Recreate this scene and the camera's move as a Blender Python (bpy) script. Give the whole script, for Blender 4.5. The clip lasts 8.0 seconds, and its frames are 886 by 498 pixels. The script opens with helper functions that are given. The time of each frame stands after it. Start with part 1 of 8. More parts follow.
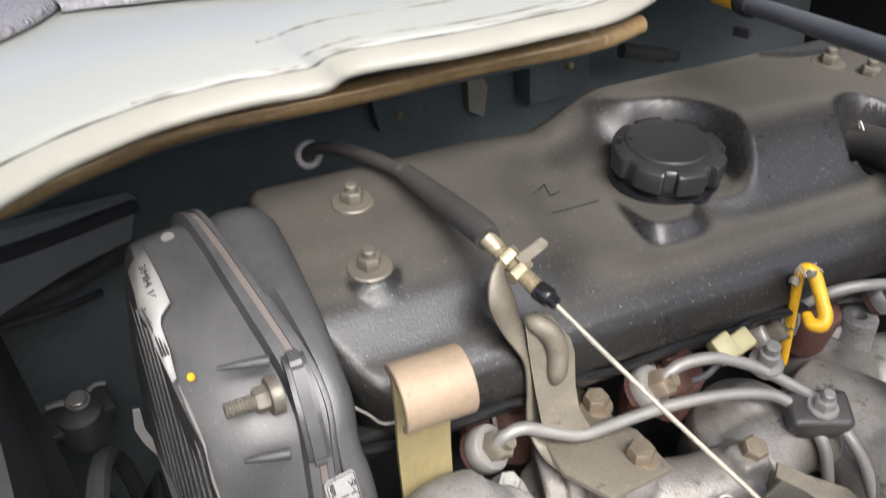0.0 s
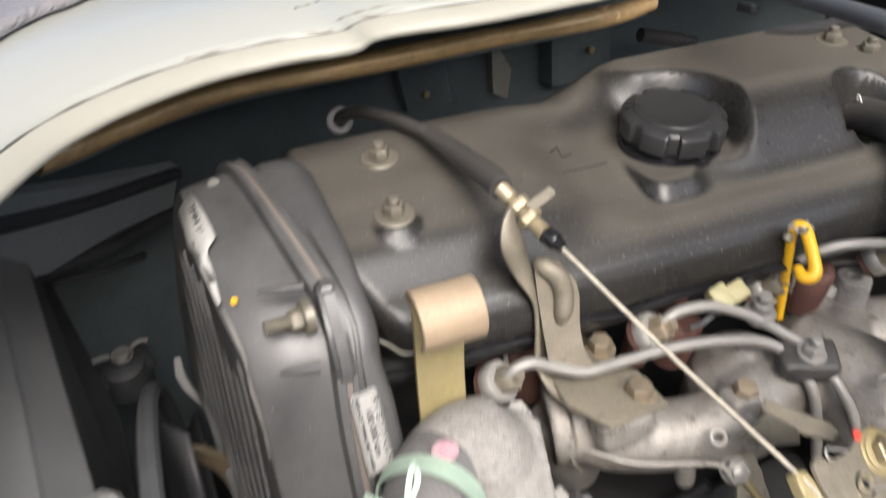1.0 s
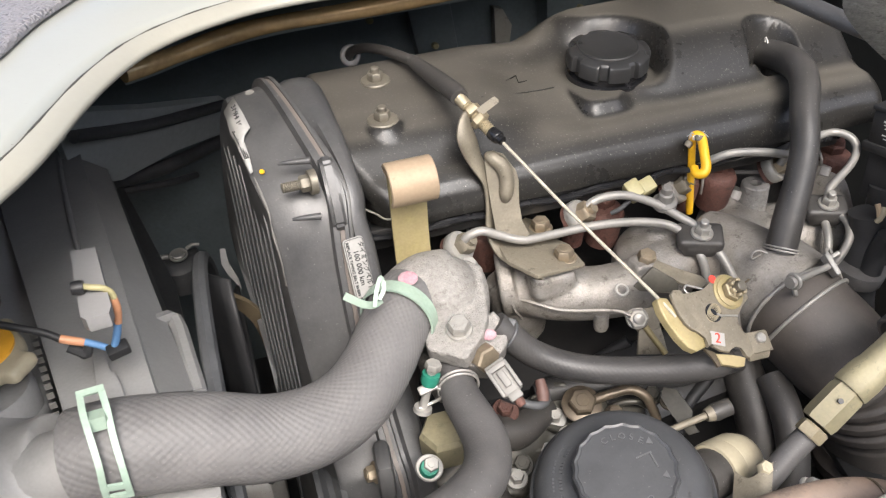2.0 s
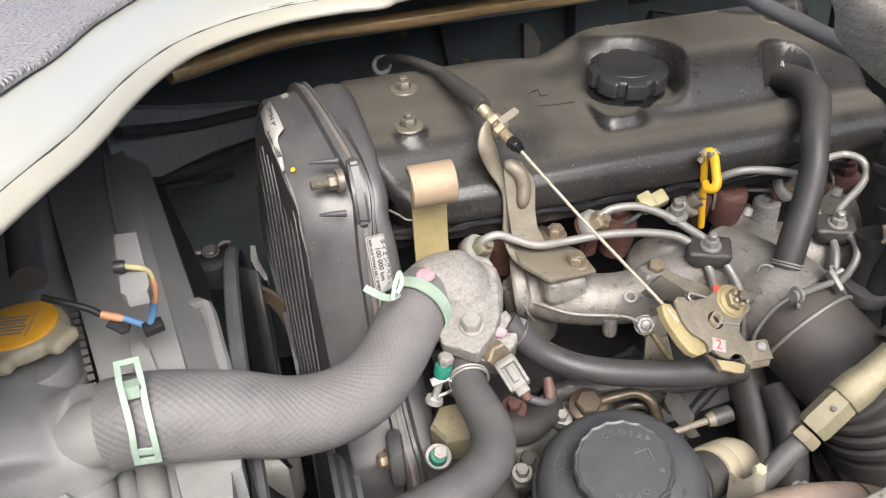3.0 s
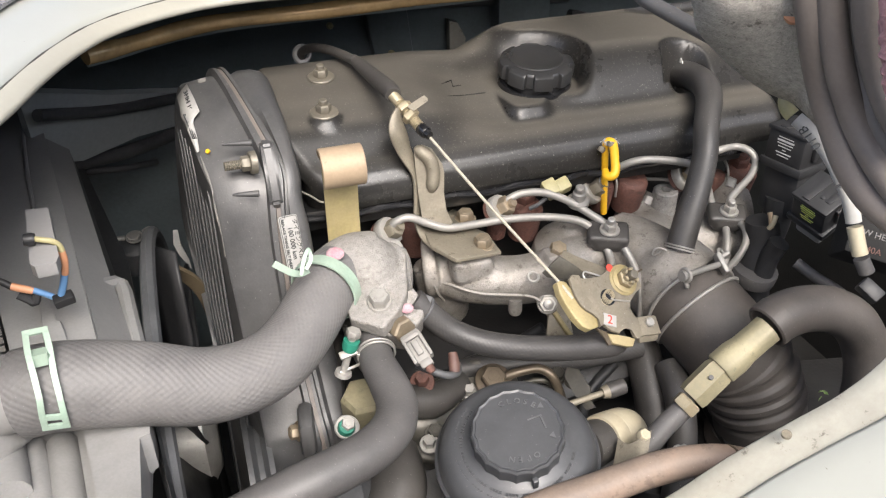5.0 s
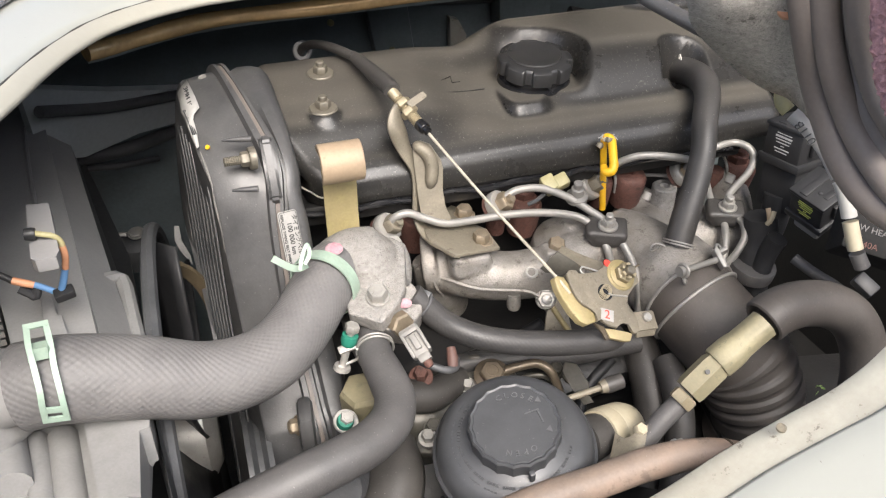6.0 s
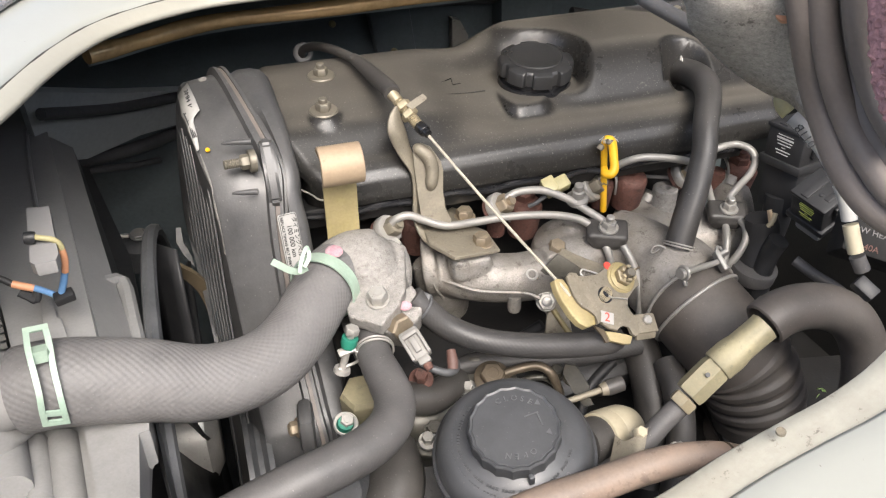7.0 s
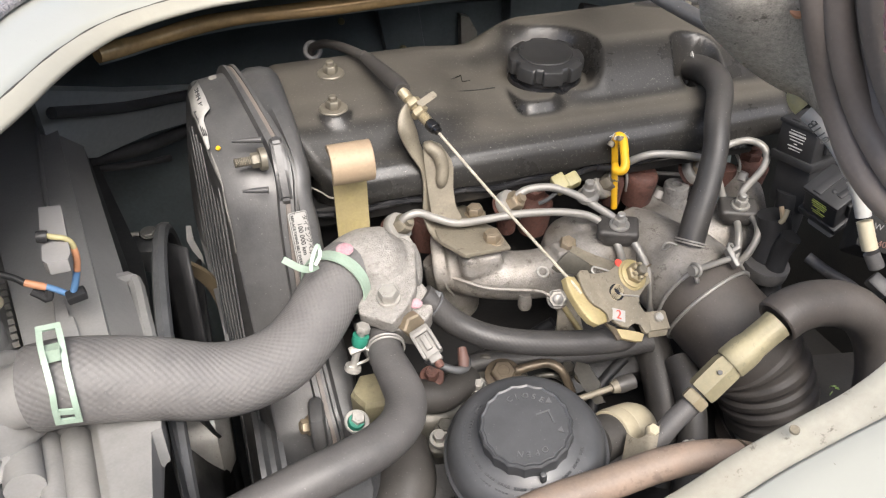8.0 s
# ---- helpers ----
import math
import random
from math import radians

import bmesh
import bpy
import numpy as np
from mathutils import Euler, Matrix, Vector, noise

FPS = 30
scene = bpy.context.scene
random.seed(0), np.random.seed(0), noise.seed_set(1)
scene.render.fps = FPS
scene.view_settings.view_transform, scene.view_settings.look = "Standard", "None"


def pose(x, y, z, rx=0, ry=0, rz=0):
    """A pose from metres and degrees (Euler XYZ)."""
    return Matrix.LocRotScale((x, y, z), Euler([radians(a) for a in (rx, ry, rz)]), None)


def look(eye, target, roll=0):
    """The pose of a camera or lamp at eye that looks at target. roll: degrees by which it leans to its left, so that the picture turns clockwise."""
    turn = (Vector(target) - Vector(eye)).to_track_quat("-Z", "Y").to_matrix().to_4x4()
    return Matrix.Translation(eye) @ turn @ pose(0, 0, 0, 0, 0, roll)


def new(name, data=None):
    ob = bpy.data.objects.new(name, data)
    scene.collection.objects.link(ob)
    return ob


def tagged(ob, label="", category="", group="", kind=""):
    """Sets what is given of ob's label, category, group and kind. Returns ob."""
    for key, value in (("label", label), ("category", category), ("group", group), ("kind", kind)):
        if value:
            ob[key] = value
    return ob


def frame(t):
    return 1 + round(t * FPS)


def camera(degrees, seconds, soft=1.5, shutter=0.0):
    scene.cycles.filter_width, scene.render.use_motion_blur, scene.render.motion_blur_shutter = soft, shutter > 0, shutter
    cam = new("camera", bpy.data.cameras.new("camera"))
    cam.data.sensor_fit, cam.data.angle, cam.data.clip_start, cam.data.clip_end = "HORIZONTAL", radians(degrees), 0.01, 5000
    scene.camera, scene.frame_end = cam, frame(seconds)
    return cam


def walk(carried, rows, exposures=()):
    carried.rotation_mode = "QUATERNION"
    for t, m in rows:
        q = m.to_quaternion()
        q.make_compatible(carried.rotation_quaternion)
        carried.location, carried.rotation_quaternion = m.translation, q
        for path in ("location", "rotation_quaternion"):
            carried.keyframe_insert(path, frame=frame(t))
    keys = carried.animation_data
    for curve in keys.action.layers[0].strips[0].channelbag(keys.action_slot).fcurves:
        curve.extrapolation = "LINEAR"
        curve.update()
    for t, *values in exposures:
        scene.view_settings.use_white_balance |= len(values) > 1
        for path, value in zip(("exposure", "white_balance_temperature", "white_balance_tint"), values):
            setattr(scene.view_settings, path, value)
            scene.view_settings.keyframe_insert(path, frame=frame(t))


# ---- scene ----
cam = camera(56.4, 8.0, 1.2, 0.5)
PATH = [
    (0, (-0.2247, -0.2262, 1.1510), (0.3712, 1.3782, 0.1160), -4.10),
    (0.2, (-0.2231, -0.2257, 1.1587), (0.3570, 1.3985, 0.1458), -4.61),
    (0.5, (-0.2268, -0.2285, 1.1580), (0.3480, 1.4112, 0.1670), -4.80),
    (0.7, (-0.2273, -0.2340, 1.1567), (0.3342, 1.4116, 0.1686), -4.81),
    (1, (-0.2381, -0.2740, 1.1490), (0.2945, 1.3533, 0.1160), -4.40),
    (1.2, (-0.2536, -0.3183, 1.1480), (0.2654, 1.2935, 0.0835), -3.99),
    (1.5, (-0.2520, -0.3867, 1.1660), (0.2215, 1.2252, 0.0800), -4.60),
    (1.7, (-0.2487, -0.4141, 1.1731), (0.2063, 1.1928, 0.0725), -4.79),
    (2, (-0.2438, -0.4446, 1.1770), (0.1738, 1.1867, 0.0990), -5.30),
    (2.2, (-0.2420, -0.4517, 1.1728), (0.1515, 1.1949, 0.1088), -5.56),
    (3.3, (-0.2459, -0.4966, 1.1860), (0.1169, 1.1735, 0.1470), -3.70),
    (3.5, (-0.2411, -0.5099, 1.1860), (0.1362, 1.1557, 0.1450), -3.20),
    (4, (-0.2333, -0.5168, 1.1870), (0.2089, 1.1318, 0.1440), -2.00),
    (4.2, (-0.2255, -0.5127, 1.1883), (0.2307, 1.1298, 0.1419), -1.97),
    (4.5, (-0.2275, -0.5162, 1.1860), (0.2562, 1.1196, 0.1420), -1.40),
    (4.7, (-0.2293, -0.5153, 1.1863), (0.2628, 1.1162, 0.1396), -1.34),
    (5.8, (-0.2256, -0.5186, 1.1845), (0.2562, 1.1124, 0.1328), -1.49),
    (6, (-0.2260, -0.5202, 1.1860), (0.2551, 1.1102, 0.1330), -1.50),
    (6.5, (-0.2234, -0.5192, 1.1860), (0.2510, 1.1110, 0.1300), -1.60),
    (7, (-0.2225, -0.5197, 1.1880), (0.2488, 1.1132, 0.1330), -1.70),
    (7.5, (-0.2239, -0.5179, 1.1880), (0.2407, 1.1147, 0.1310), -1.80),
    (8, (-0.2239, -0.5179, 1.1880), (0.2272, 1.1166, 0.1270), -2.20),
]

walk(cam, [(t, look(eye, target, roll)) for t, eye, target, roll in PATH], [(0.0, 1.44, 6200, 10), (0.4, 1.40, 6500, 10), (1.5, 1.53, 6450, 10), (8.0, 1.58, 6550, 10)])

# ---- light: bright overcast day through the open door and hatch ----
world = bpy.data.worlds.new("sky")
scene.world = world
world.use_nodes = True
wn = world.node_tree.nodes
sky = wn.new("ShaderNodeTexSky")
sky.sky_type = 'NISHITA'
sky.sun_disc = False
sky.sun_elevation = radians(48)
sky.sun_rotation = radians(184)
sky.dust_density = 5.0
wn["Background"].inputs["Strength"].default_value = 0.15
world.node_tree.links.new(sky.outputs[0], wn["Background"].inputs["Color"])
sun_data = bpy.data.lights.new("sun", 'SUN')
sun_data.energy = 1.4
sun_data.angle = radians(35)
sun_data.color = (0.94, 0.97, 1.0)
sun = new("sun", sun_data)
sun.matrix_world = look((0.15, -2.1, 3.35), (0, 0.05, 0.85))


# ---- materials ----
def mat(name, color, rough=0.5, metal=0.0, vary=0.25, scale=30.0, fine=400.0, bump=0.1, dust=None, dust_amount=0.0, spec=0.5, coat=0.0, specks=0.0, spots=None, shaded_dust=False):
    """Base colour with coarse stains and fine grain, roughness variation, bump, and dust or tarnish in patches."""
    m = bpy.data.materials.new(name)
    m.use_nodes = True
    nt = m.node_tree
    n, l = nt.nodes, nt.links
    b = n["Principled BSDF"]
    co = n.new("ShaderNodeTexCoord")
    n1 = n.new("ShaderNodeTexNoise")
    n1.inputs["Scale"].default_value = scale
    n1.inputs["Detail"].default_value = 5
    n1.inputs["Roughness"].default_value = 0.65
    n2 = n.new("ShaderNodeTexNoise")
    n2.inputs["Scale"].default_value = fine
    n2.inputs["Detail"].default_value = 3
    l.new(co.outputs["Object"], n1.inputs["Vector"])
    l.new(co.outputs["Object"], n2.inputs["Vector"])
    add = n.new("ShaderNodeMath")
    add.operation = 'MULTIPLY_ADD'
    l.new(n2.outputs["Fac"], add.inputs[0])
    add.inputs[1].default_value = 0.4
    l.new(n1.outputs["Fac"], add.inputs[2])
    ramp = n.new("ShaderNodeMapRange")
    ramp.inputs["From Min"].default_value = 0.4
    ramp.inputs["From Max"].default_value = 1.0
    l.new(add.outputs[0], ramp.inputs["Value"])
    mix = n.new("ShaderNodeMix")
    mix.data_type = 'RGBA'
    mix.inputs["A"].default_value = (*[c * (1 - vary) for c in color], 1)
    mix.inputs["B"].default_value = (*[min(1, c * (1 + vary)) for c in color], 1)
    l.new(ramp.outputs[0], mix.inputs["Factor"])
    out = mix.outputs["Result"]
    if dust:
        n3 = n.new("ShaderNodeTexNoise")
        n3.inputs["Scale"].default_value = scale * 0.6
        n3.inputs["Detail"].default_value = 6
        n3.inputs["Roughness"].default_value = 0.7
        l.new(co.outputs["Object"], n3.inputs["Vector"])
        r3 = n.new("ShaderNodeMapRange")
        r3.inputs["From Min"].default_value = 0.35
        r3.inputs["From Max"].default_value = 0.75
        r3.inputs["To Max"].default_value = dust_amount
        l.new(n3.outputs["Fac"], r3.inputs["Value"])
        amount = r3.outputs[0]
        # Dust on upward faces; slopes are kept dark in colour, standing in for shade.
        if shaded_dust:
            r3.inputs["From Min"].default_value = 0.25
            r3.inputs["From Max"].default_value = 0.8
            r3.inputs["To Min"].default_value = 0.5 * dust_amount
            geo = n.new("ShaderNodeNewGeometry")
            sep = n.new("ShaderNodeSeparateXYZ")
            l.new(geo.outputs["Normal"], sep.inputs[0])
            upward = n.new("ShaderNodeMapRange")
            upward.interpolation_type = 'SMOOTHSTEP'
            upward.inputs["From Min"].default_value = 0.74
            upward.inputs["From Max"].default_value = 0.985
            upward.inputs["To Min"].default_value = 0.08
            l.new(sep.outputs["Z"], upward.inputs["Value"])
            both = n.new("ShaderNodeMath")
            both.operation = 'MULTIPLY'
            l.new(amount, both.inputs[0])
            l.new(upward.outputs[0], both.inputs[1])
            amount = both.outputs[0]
            shaded_amount = amount
        mx = n.new("ShaderNodeMix")
        mx.data_type = 'RGBA'
        l.new(amount, mx.inputs["Factor"])
        l.new(out, mx.inputs["A"])
        mx.inputs["B"].default_value = (*dust, 1)
        out = mx.outputs["Result"]
    if specks:
        n4 = n.new("ShaderNodeTexNoise")
        n4.inputs["Scale"].default_value = 430 if specks > 0.3 else 620
        n4.inputs["Detail"].default_value = 1
        l.new(co.outputs["Object"], n4.inputs["Vector"])
        r4 = n.new("ShaderNodeMapRange")
        r4.inputs["From Min"].default_value = 0.72
        r4.inputs["From Max"].default_value = 0.80
        r4.inputs["To Max"].default_value = specks
        l.new(n4.outputs["Fac"], r4.inputs["Value"])
        m4 = n.new("ShaderNodeMix")
        m4.data_type = 'RGBA'
        l.new(r4.outputs[0], m4.inputs["Factor"])
        l.new(out, m4.inputs["A"])
        m4.inputs["B"].default_value = (0.45, 0.43, 0.40, 1)
        out = m4.outputs["Result"]
    if spots:
        shade, size, low, amount = spots
        n5 = n.new("ShaderNodeTexNoise")
        n5.inputs["Scale"].default_value = size
        n5.inputs["Detail"].default_value = 4
        n5.inputs["Roughness"].default_value = 0.75
        l.new(co.outputs["Object"], n5.inputs["Vector"])
        r5 = n.new("ShaderNodeMapRange")
        r5.inputs["From Min"].default_value = low
        r5.inputs["From Max"].default_value = low + 0.07
        r5.inputs["To Max"].default_value = amount
        l.new(n5.outputs["Fac"], r5.inputs["Value"])
        m5 = n.new("ShaderNodeMix")
        m5.data_type = 'RGBA'
        l.new(r5.outputs[0], m5.inputs["Factor"])
        l.new(out, m5.inputs["A"])
        m5.inputs["B"].default_value = (*shade, 1)
        out = m5.outputs["Result"]
    l.new(out, b.inputs["Base Color"])
    rr = n.new("ShaderNodeMapRange")
    rr.inputs["From Min"].default_value = 0.3
    rr.inputs["From Max"].default_value = 0.8
    rr.inputs["To Min"].default_value = max(0.05, rough - 0.1)
    rr.inputs["To Max"].default_value = min(1, rough + 0.12)
    l.new(n1.outputs["Fac"], rr.inputs["Value"])
    dull = rr.outputs[0]
    if shaded_dust:
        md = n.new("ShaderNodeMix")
        l.new(shaded_amount, md.inputs["Factor"])
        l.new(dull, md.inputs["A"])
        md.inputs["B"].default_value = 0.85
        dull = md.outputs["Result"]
    if vary > 0.03:
        l.new(dull, b.inputs["Roughness"])
    else:
        b.inputs["Roughness"].default_value = rough
    b.inputs["Metallic"].default_value = metal
    b.inputs["Specular IOR Level"].default_value = spec
    b.inputs["Coat Weight"].default_value = coat
    if bump:
        bp = n.new("ShaderNodeBump")
        bp.inputs["Strength"].default_value = bump
        bp.inputs["Distance"].default_value = 0.001
        l.new(n2.outputs["Fac"], bp.inputs["Height"])
        l.new(bp.outputs[0], b.inputs["Normal"])
    return m


def braid(m, pitch, depth):
    """Adds woven relief to a hose material, laid out along and around the hose."""
    nt = m.node_tree
    n, l = nt.nodes, nt.links
    uv = n.new("ShaderNodeUVMap")
    sep = n.new("ShaderNodeSeparateXYZ")
    l.new(uv.outputs[0], sep.inputs[0])
    waves = []
    for sign in (1, -1):
        a = n.new("ShaderNodeMath")
        a.operation = 'MULTIPLY_ADD'
        l.new(sep.outputs["X"], a.inputs[0])
        a.inputs[1].default_value = sign * 0.9
        l.new(sep.outputs["Y"], a.inputs[2])
        k = n.new("ShaderNodeMath")
        k.operation = 'MULTIPLY'
        l.new(a.outputs[0], k.inputs[0])
        k.inputs[1].default_value = 2 * math.pi / pitch
        s = n.new("ShaderNodeMath")
        s.operation = 'SINE'
        l.new(k.outputs[0], s.inputs[0])
        waves.append(s)
    w = n.new("ShaderNodeMath")
    w.operation = 'MULTIPLY_ADD'
    l.new(waves[0].outputs[0], w.inputs[0])
    w.inputs[1].default_value = 0.8
    l.new(waves[1].outputs[0], w.inputs[2])
    bp = n.new("ShaderNodeBump")
    bp.inputs["Strength"].default_value = 0.6
    bp.inputs["Distance"].default_value = depth
    l.new(w.outputs[0], bp.inputs["Height"])
    b = n["Principled BSDF"]
    if b.inputs["Normal"].is_linked:
        l.new(b.inputs["Normal"].links[0].from_socket, bp.inputs["Normal"])
    l.new(bp.outputs[0], b.inputs["Normal"])
    return m


M_COVER = mat("satin_black_paint", (0.015, 0.0147, 0.0143), 0.30, 0, 0.25, 18, 900, 0.14, (0.112, 0.102, 0.085), 0.85, spec=0.36, specks=0.30, spots=((0.15, 0.137, 0.118), 420, 0.58, 0.30), shaded_dust=True)
# Darker than M_BLACK: shade between deep parts is put into the colour.
M_DARK = mat("shade_black_iron", (0.014, 0.014, 0.0145), 0.5, 0, 0.4, 25, 300, 0.3, (0.04, 0.037, 0.033), 0.5)
M_CAPTOP = mat("semi_gloss_black_plastic", (0.026, 0.026, 0.0265), 0.36, 0, 0.25, 40, 700, 0.08, (0.035, 0.034, 0.032), 0.4)
M_GREYBOLT = mat("grey_flange_bolt", (0.17, 0.155, 0.122), 0.52, 0.4, 0.3, 90, 500, 0.15, (0.19, 0.17, 0.14), 0.6)
M_CAP = mat("black_moulded_plastic", (0.024, 0.024, 0.025), 0.48, 0, 0.25, 40, 700, 0.08, spec=0.35)
M_TIMING = mat("dusty_black_plastic", (0.045, 0.0455, 0.047), 0.40, 0, 0.3, 25, 600, 0.1, (0.125, 0.122, 0.118), 0.6, specks=0.25, spots=((0.03, 0.03, 0.03), 60, 0.62, 0.4))
M_BLACK = mat("dark_grimy_metal", (0.045, 0.047, 0.05), 0.5, 0, 0.4, 25, 300, 0.25, (0.11, 0.11, 0.11), 0.6, specks=0.2)
M_TANK = mat("dusty_dark_grey_plastic", (0.036, 0.0375, 0.0405), 0.42, 0, 0.2, 25, 600, 0.06, (0.095, 0.098, 0.102), 0.5, specks=0.12)
M_GLOSSBLACK = mat("gloss_black_enamel", (0.012, 0.012, 0.013), 0.25, 0, 0.3, 30, 300, 0.05)
M_RUBBER = mat("black_rubber", (0.036, 0.034, 0.032), 0.5, 0, 0.3, 30, 500, 0.1, (0.10, 0.092, 0.084), 0.45, specks=0.28)
M_HOSE = braid(mat("cloth_reinforced_rubber", (0.118, 0.115, 0.114), 0.62, 0, 0.25, 30, 500, 0.15, (0.195, 0.186, 0.178), 0.55, specks=0.2), 0.0044, 0.00015)
M_HOSE2 = mat("smooth_grey_rubber", (0.062, 0.060, 0.060), 0.55, 0, 0.25, 25, 700, 0.2, (0.135, 0.128, 0.122), 0.55, specks=0.22)
M_ALU = mat("cast_aluminium", (0.29, 0.275, 0.255), 0.52, 0.35, 0.4, 40, 700, 0.5, (0.15, 0.13, 0.105), 0.9, specks=0.35, spots=((0.055, 0.045, 0.035), 90, 0.58, 0.6))
M_ALUROUGH = mat("oxidised_rough_aluminium", (0.225, 0.214, 0.199), 0.62, 0.15, 0.4, 300, 900, 1.0, (0.315, 0.30, 0.28), 0.7, specks=0.45, spots=((0.13, 0.115, 0.10), 190, 0.57, 0.55))
M_ZINC = mat("dull_zinc_plate", (0.205, 0.183, 0.14), 0.55, 0.2, 0.35, 60, 600, 0.2, (0.135, 0.118, 0.088), 0.8, specks=0.3, spots=((0.05, 0.042, 0.03), 110, 0.6, 0.55))
M_OILY = mat("oil_darkened_steel", (0.085, 0.080, 0.066), 0.40, 0.3, 0.35, 50, 400, 0.15, (0.045, 0.043, 0.038), 0.7)
M_ZINCY = mat("yellow_zinc_plate", (0.34, 0.285, 0.135), 0.55, 0.2, 0.3, 40, 500, 0.12, (0.27, 0.215, 0.14), 0.85, specks=0.12, spots=((0.09, 0.07, 0.045), 80, 0.63, 0.5))
M_TAN = mat("aged_tan_plating", (0.31, 0.23, 0.155), 0.62, 0.12, 0.25, 50, 500, 0.15, (0.38, 0.30, 0.20), 0.6, spots=((0.20, 0.13, 0.08), 70, 0.66, 0.5))
M_PIPE = mat("dull_steel_pipe", (0.28, 0.27, 0.25), 0.5, 0.35, 0.15, 60, 500, 0.1, (0.24, 0.23, 0.215), 0.6, spots=((0.12, 0.10, 0.08), 160, 0.66, 0.5))
M_WIRE = mat("stranded_steel_wire", (0.46, 0.42, 0.34), 0.5, 0.4, 0.3, 300, 1500, 0.6)
# Paler than the tank plastic: highlights on raised letters painted as colour.
M_LETTERLIT = mat("letter_highlight_grey", (0.09, 0.092, 0.095), 0.45, 0, 0.2, 60, 400, 0)
M_STEEL = mat("plain_steel", (0.40, 0.39, 0.365), 0.42, 0.45, 0.2, 60, 500, 0.12, (0.28, 0.262, 0.23), 0.7, spots=((0.09, 0.075, 0.055), 220, 0.63, 0.55))
M_BRASS = mat("brass_fitting", (0.36, 0.305, 0.20), 0.5, 0.45, 0.25, 50, 500, 0.12, (0.33, 0.29, 0.21), 0.7, spots=((0.10, 0.08, 0.05), 160, 0.62, 0.5))
M_BRONZE = mat("tarnished_bolt_head", (0.34, 0.28, 0.20), 0.5, 0.65, 0.25, 90, 500, 0.15, (0.25, 0.21, 0.16), 0.6)
M_RUST = mat("rusty_brown_iron", (0.13, 0.058, 0.044), 0.75, 0.1, 0.45, 110, 500, 0.8, (0.075, 0.042, 0.034), 0.75, specks=0.2, spots=((0.025, 0.018, 0.015), 90, 0.58, 0.6))
M_YELLOW = mat("yellow_plastic", (0.85, 0.47, 0.015), 0.4, 0, 0.08, 60, 400, 0.05, (0.35, 0.22, 0.06), 0.35)
M_GREEN = mat("pale_green_spring_steel", (0.30, 0.40, 0.325), 0.45, 0.1, 0.2, 60, 400, 0.1, (0.30, 0.34, 0.28), 0.6, spots=((0.14, 0.15, 0.12), 120, 0.64, 0.5))
M_GREENCAP = mat("green_paint_mark", (0.02, 0.17, 0.115), 0.5, 0, 0.2, 80, 400, 0.1)
M_PINK = mat("pink_paint_mark", (0.29, 0.12, 0.155), 0.65, 0, 0.35, 260, 700, 0.3, (0.42, 0.38, 0.38), 0.7)
M_WHITE = mat("white_body_paint", (0.35, 0.358, 0.325), 0.30, 0, 0.02, 12, 300, 0.03, coat=0.15, spots=((0.09, 0.075, 0.055), 240, 0.69, 0.85))
M_RIM = mat("cream_rim_paint", (0.335, 0.326, 0.278), 0.45, 0, 0.05, 20, 260, 0.1, (0.30, 0.29, 0.245), 0.5, spots=((0.16, 0.135, 0.095), 200, 0.70, 0.6))
M_CREAM = mat("soiled_cream_paint", (0.385, 0.378, 0.325), 0.5, 0, 0.12, 30, 260, 0.15, (0.26, 0.24, 0.195), 0.75, spots=((0.10, 0.09, 0.07), 75, 0.61, 0.75))
M_GRIME = mat("dried_brown_grime", (0.19, 0.17, 0.13), 0.85, 0, 0.4, 120, 500, 0.2)
M_WAX = mat("brown_cavity_wax", (0.62, 0.42, 0.20), 0.24, 0.3, 0.4, 9, 200, 0.1, (0.11, 0.105, 0.095), 0.6)
# Paler than M_WALL: haze over the left side is put into the colour.
M_WINGHAZE = mat("haze_lifted_inner_wing", (0.38, 0.41, 0.415), 0.45, 0, 0.25, 9, 200, 0.15, (0.27, 0.29, 0.295), 0.6)
M_FERRULE = mat("dull_olive_plating", (0.25, 0.222, 0.138), 0.55, 0.1, 0.3, 40, 400, 0.2, (0.19, 0.175, 0.12), 0.8, spots=((0.12, 0.11, 0.075), 110, 0.60, 0.5))
M_DKBRONZE = mat("dark_bronze_fitting", (0.15, 0.12, 0.085), 0.42, 0.45, 0.3, 50, 400, 0.12, (0.08, 0.065, 0.05), 0.7)
M_DUCT = mat("brown_dusted_rubber", (0.056, 0.049, 0.044), 0.6, 0, 0.3, 25, 500, 0.1, (0.13, 0.114, 0.099), 0.5, specks=0.15)
M_BRAID = braid(mat("braided_black_rubber", (0.036, 0.035, 0.035), 0.52, 0, 0.3, 30, 500, 0.1, (0.085, 0.08, 0.075), 0.45, specks=0.15), 0.0036, 0.00004)
M_WALL = mat("dark_teal_inner_paint", (0.12, 0.15, 0.16), 0.38, 0, 0.35, 9, 200, 0.15, (0.185, 0.205, 0.21), 0.6)
M_SHROUD = mat("grey_dusty_plastic", (0.205, 0.203, 0.20), 0.5, 0, 0.25, 14, 500, 0.1, (0.30, 0.293, 0.28), 0.6, specks=0.15)
M_GREYBOX = mat("light_grey_plastic", (0.235, 0.23, 0.228), 0.55, 0, 0.08, 40, 400, 0.05)
M_CONN = mat("pale_grey_connector", (0.17, 0.163, 0.15), 0.5, 0, 0.1, 50, 400, 0.05)
M_CONNY = mat("pale_yellow_connector", (0.34, 0.31, 0.16), 0.5, 0, 0.25, 60, 400, 0.08, (0.25, 0.21, 0.12), 0.5)
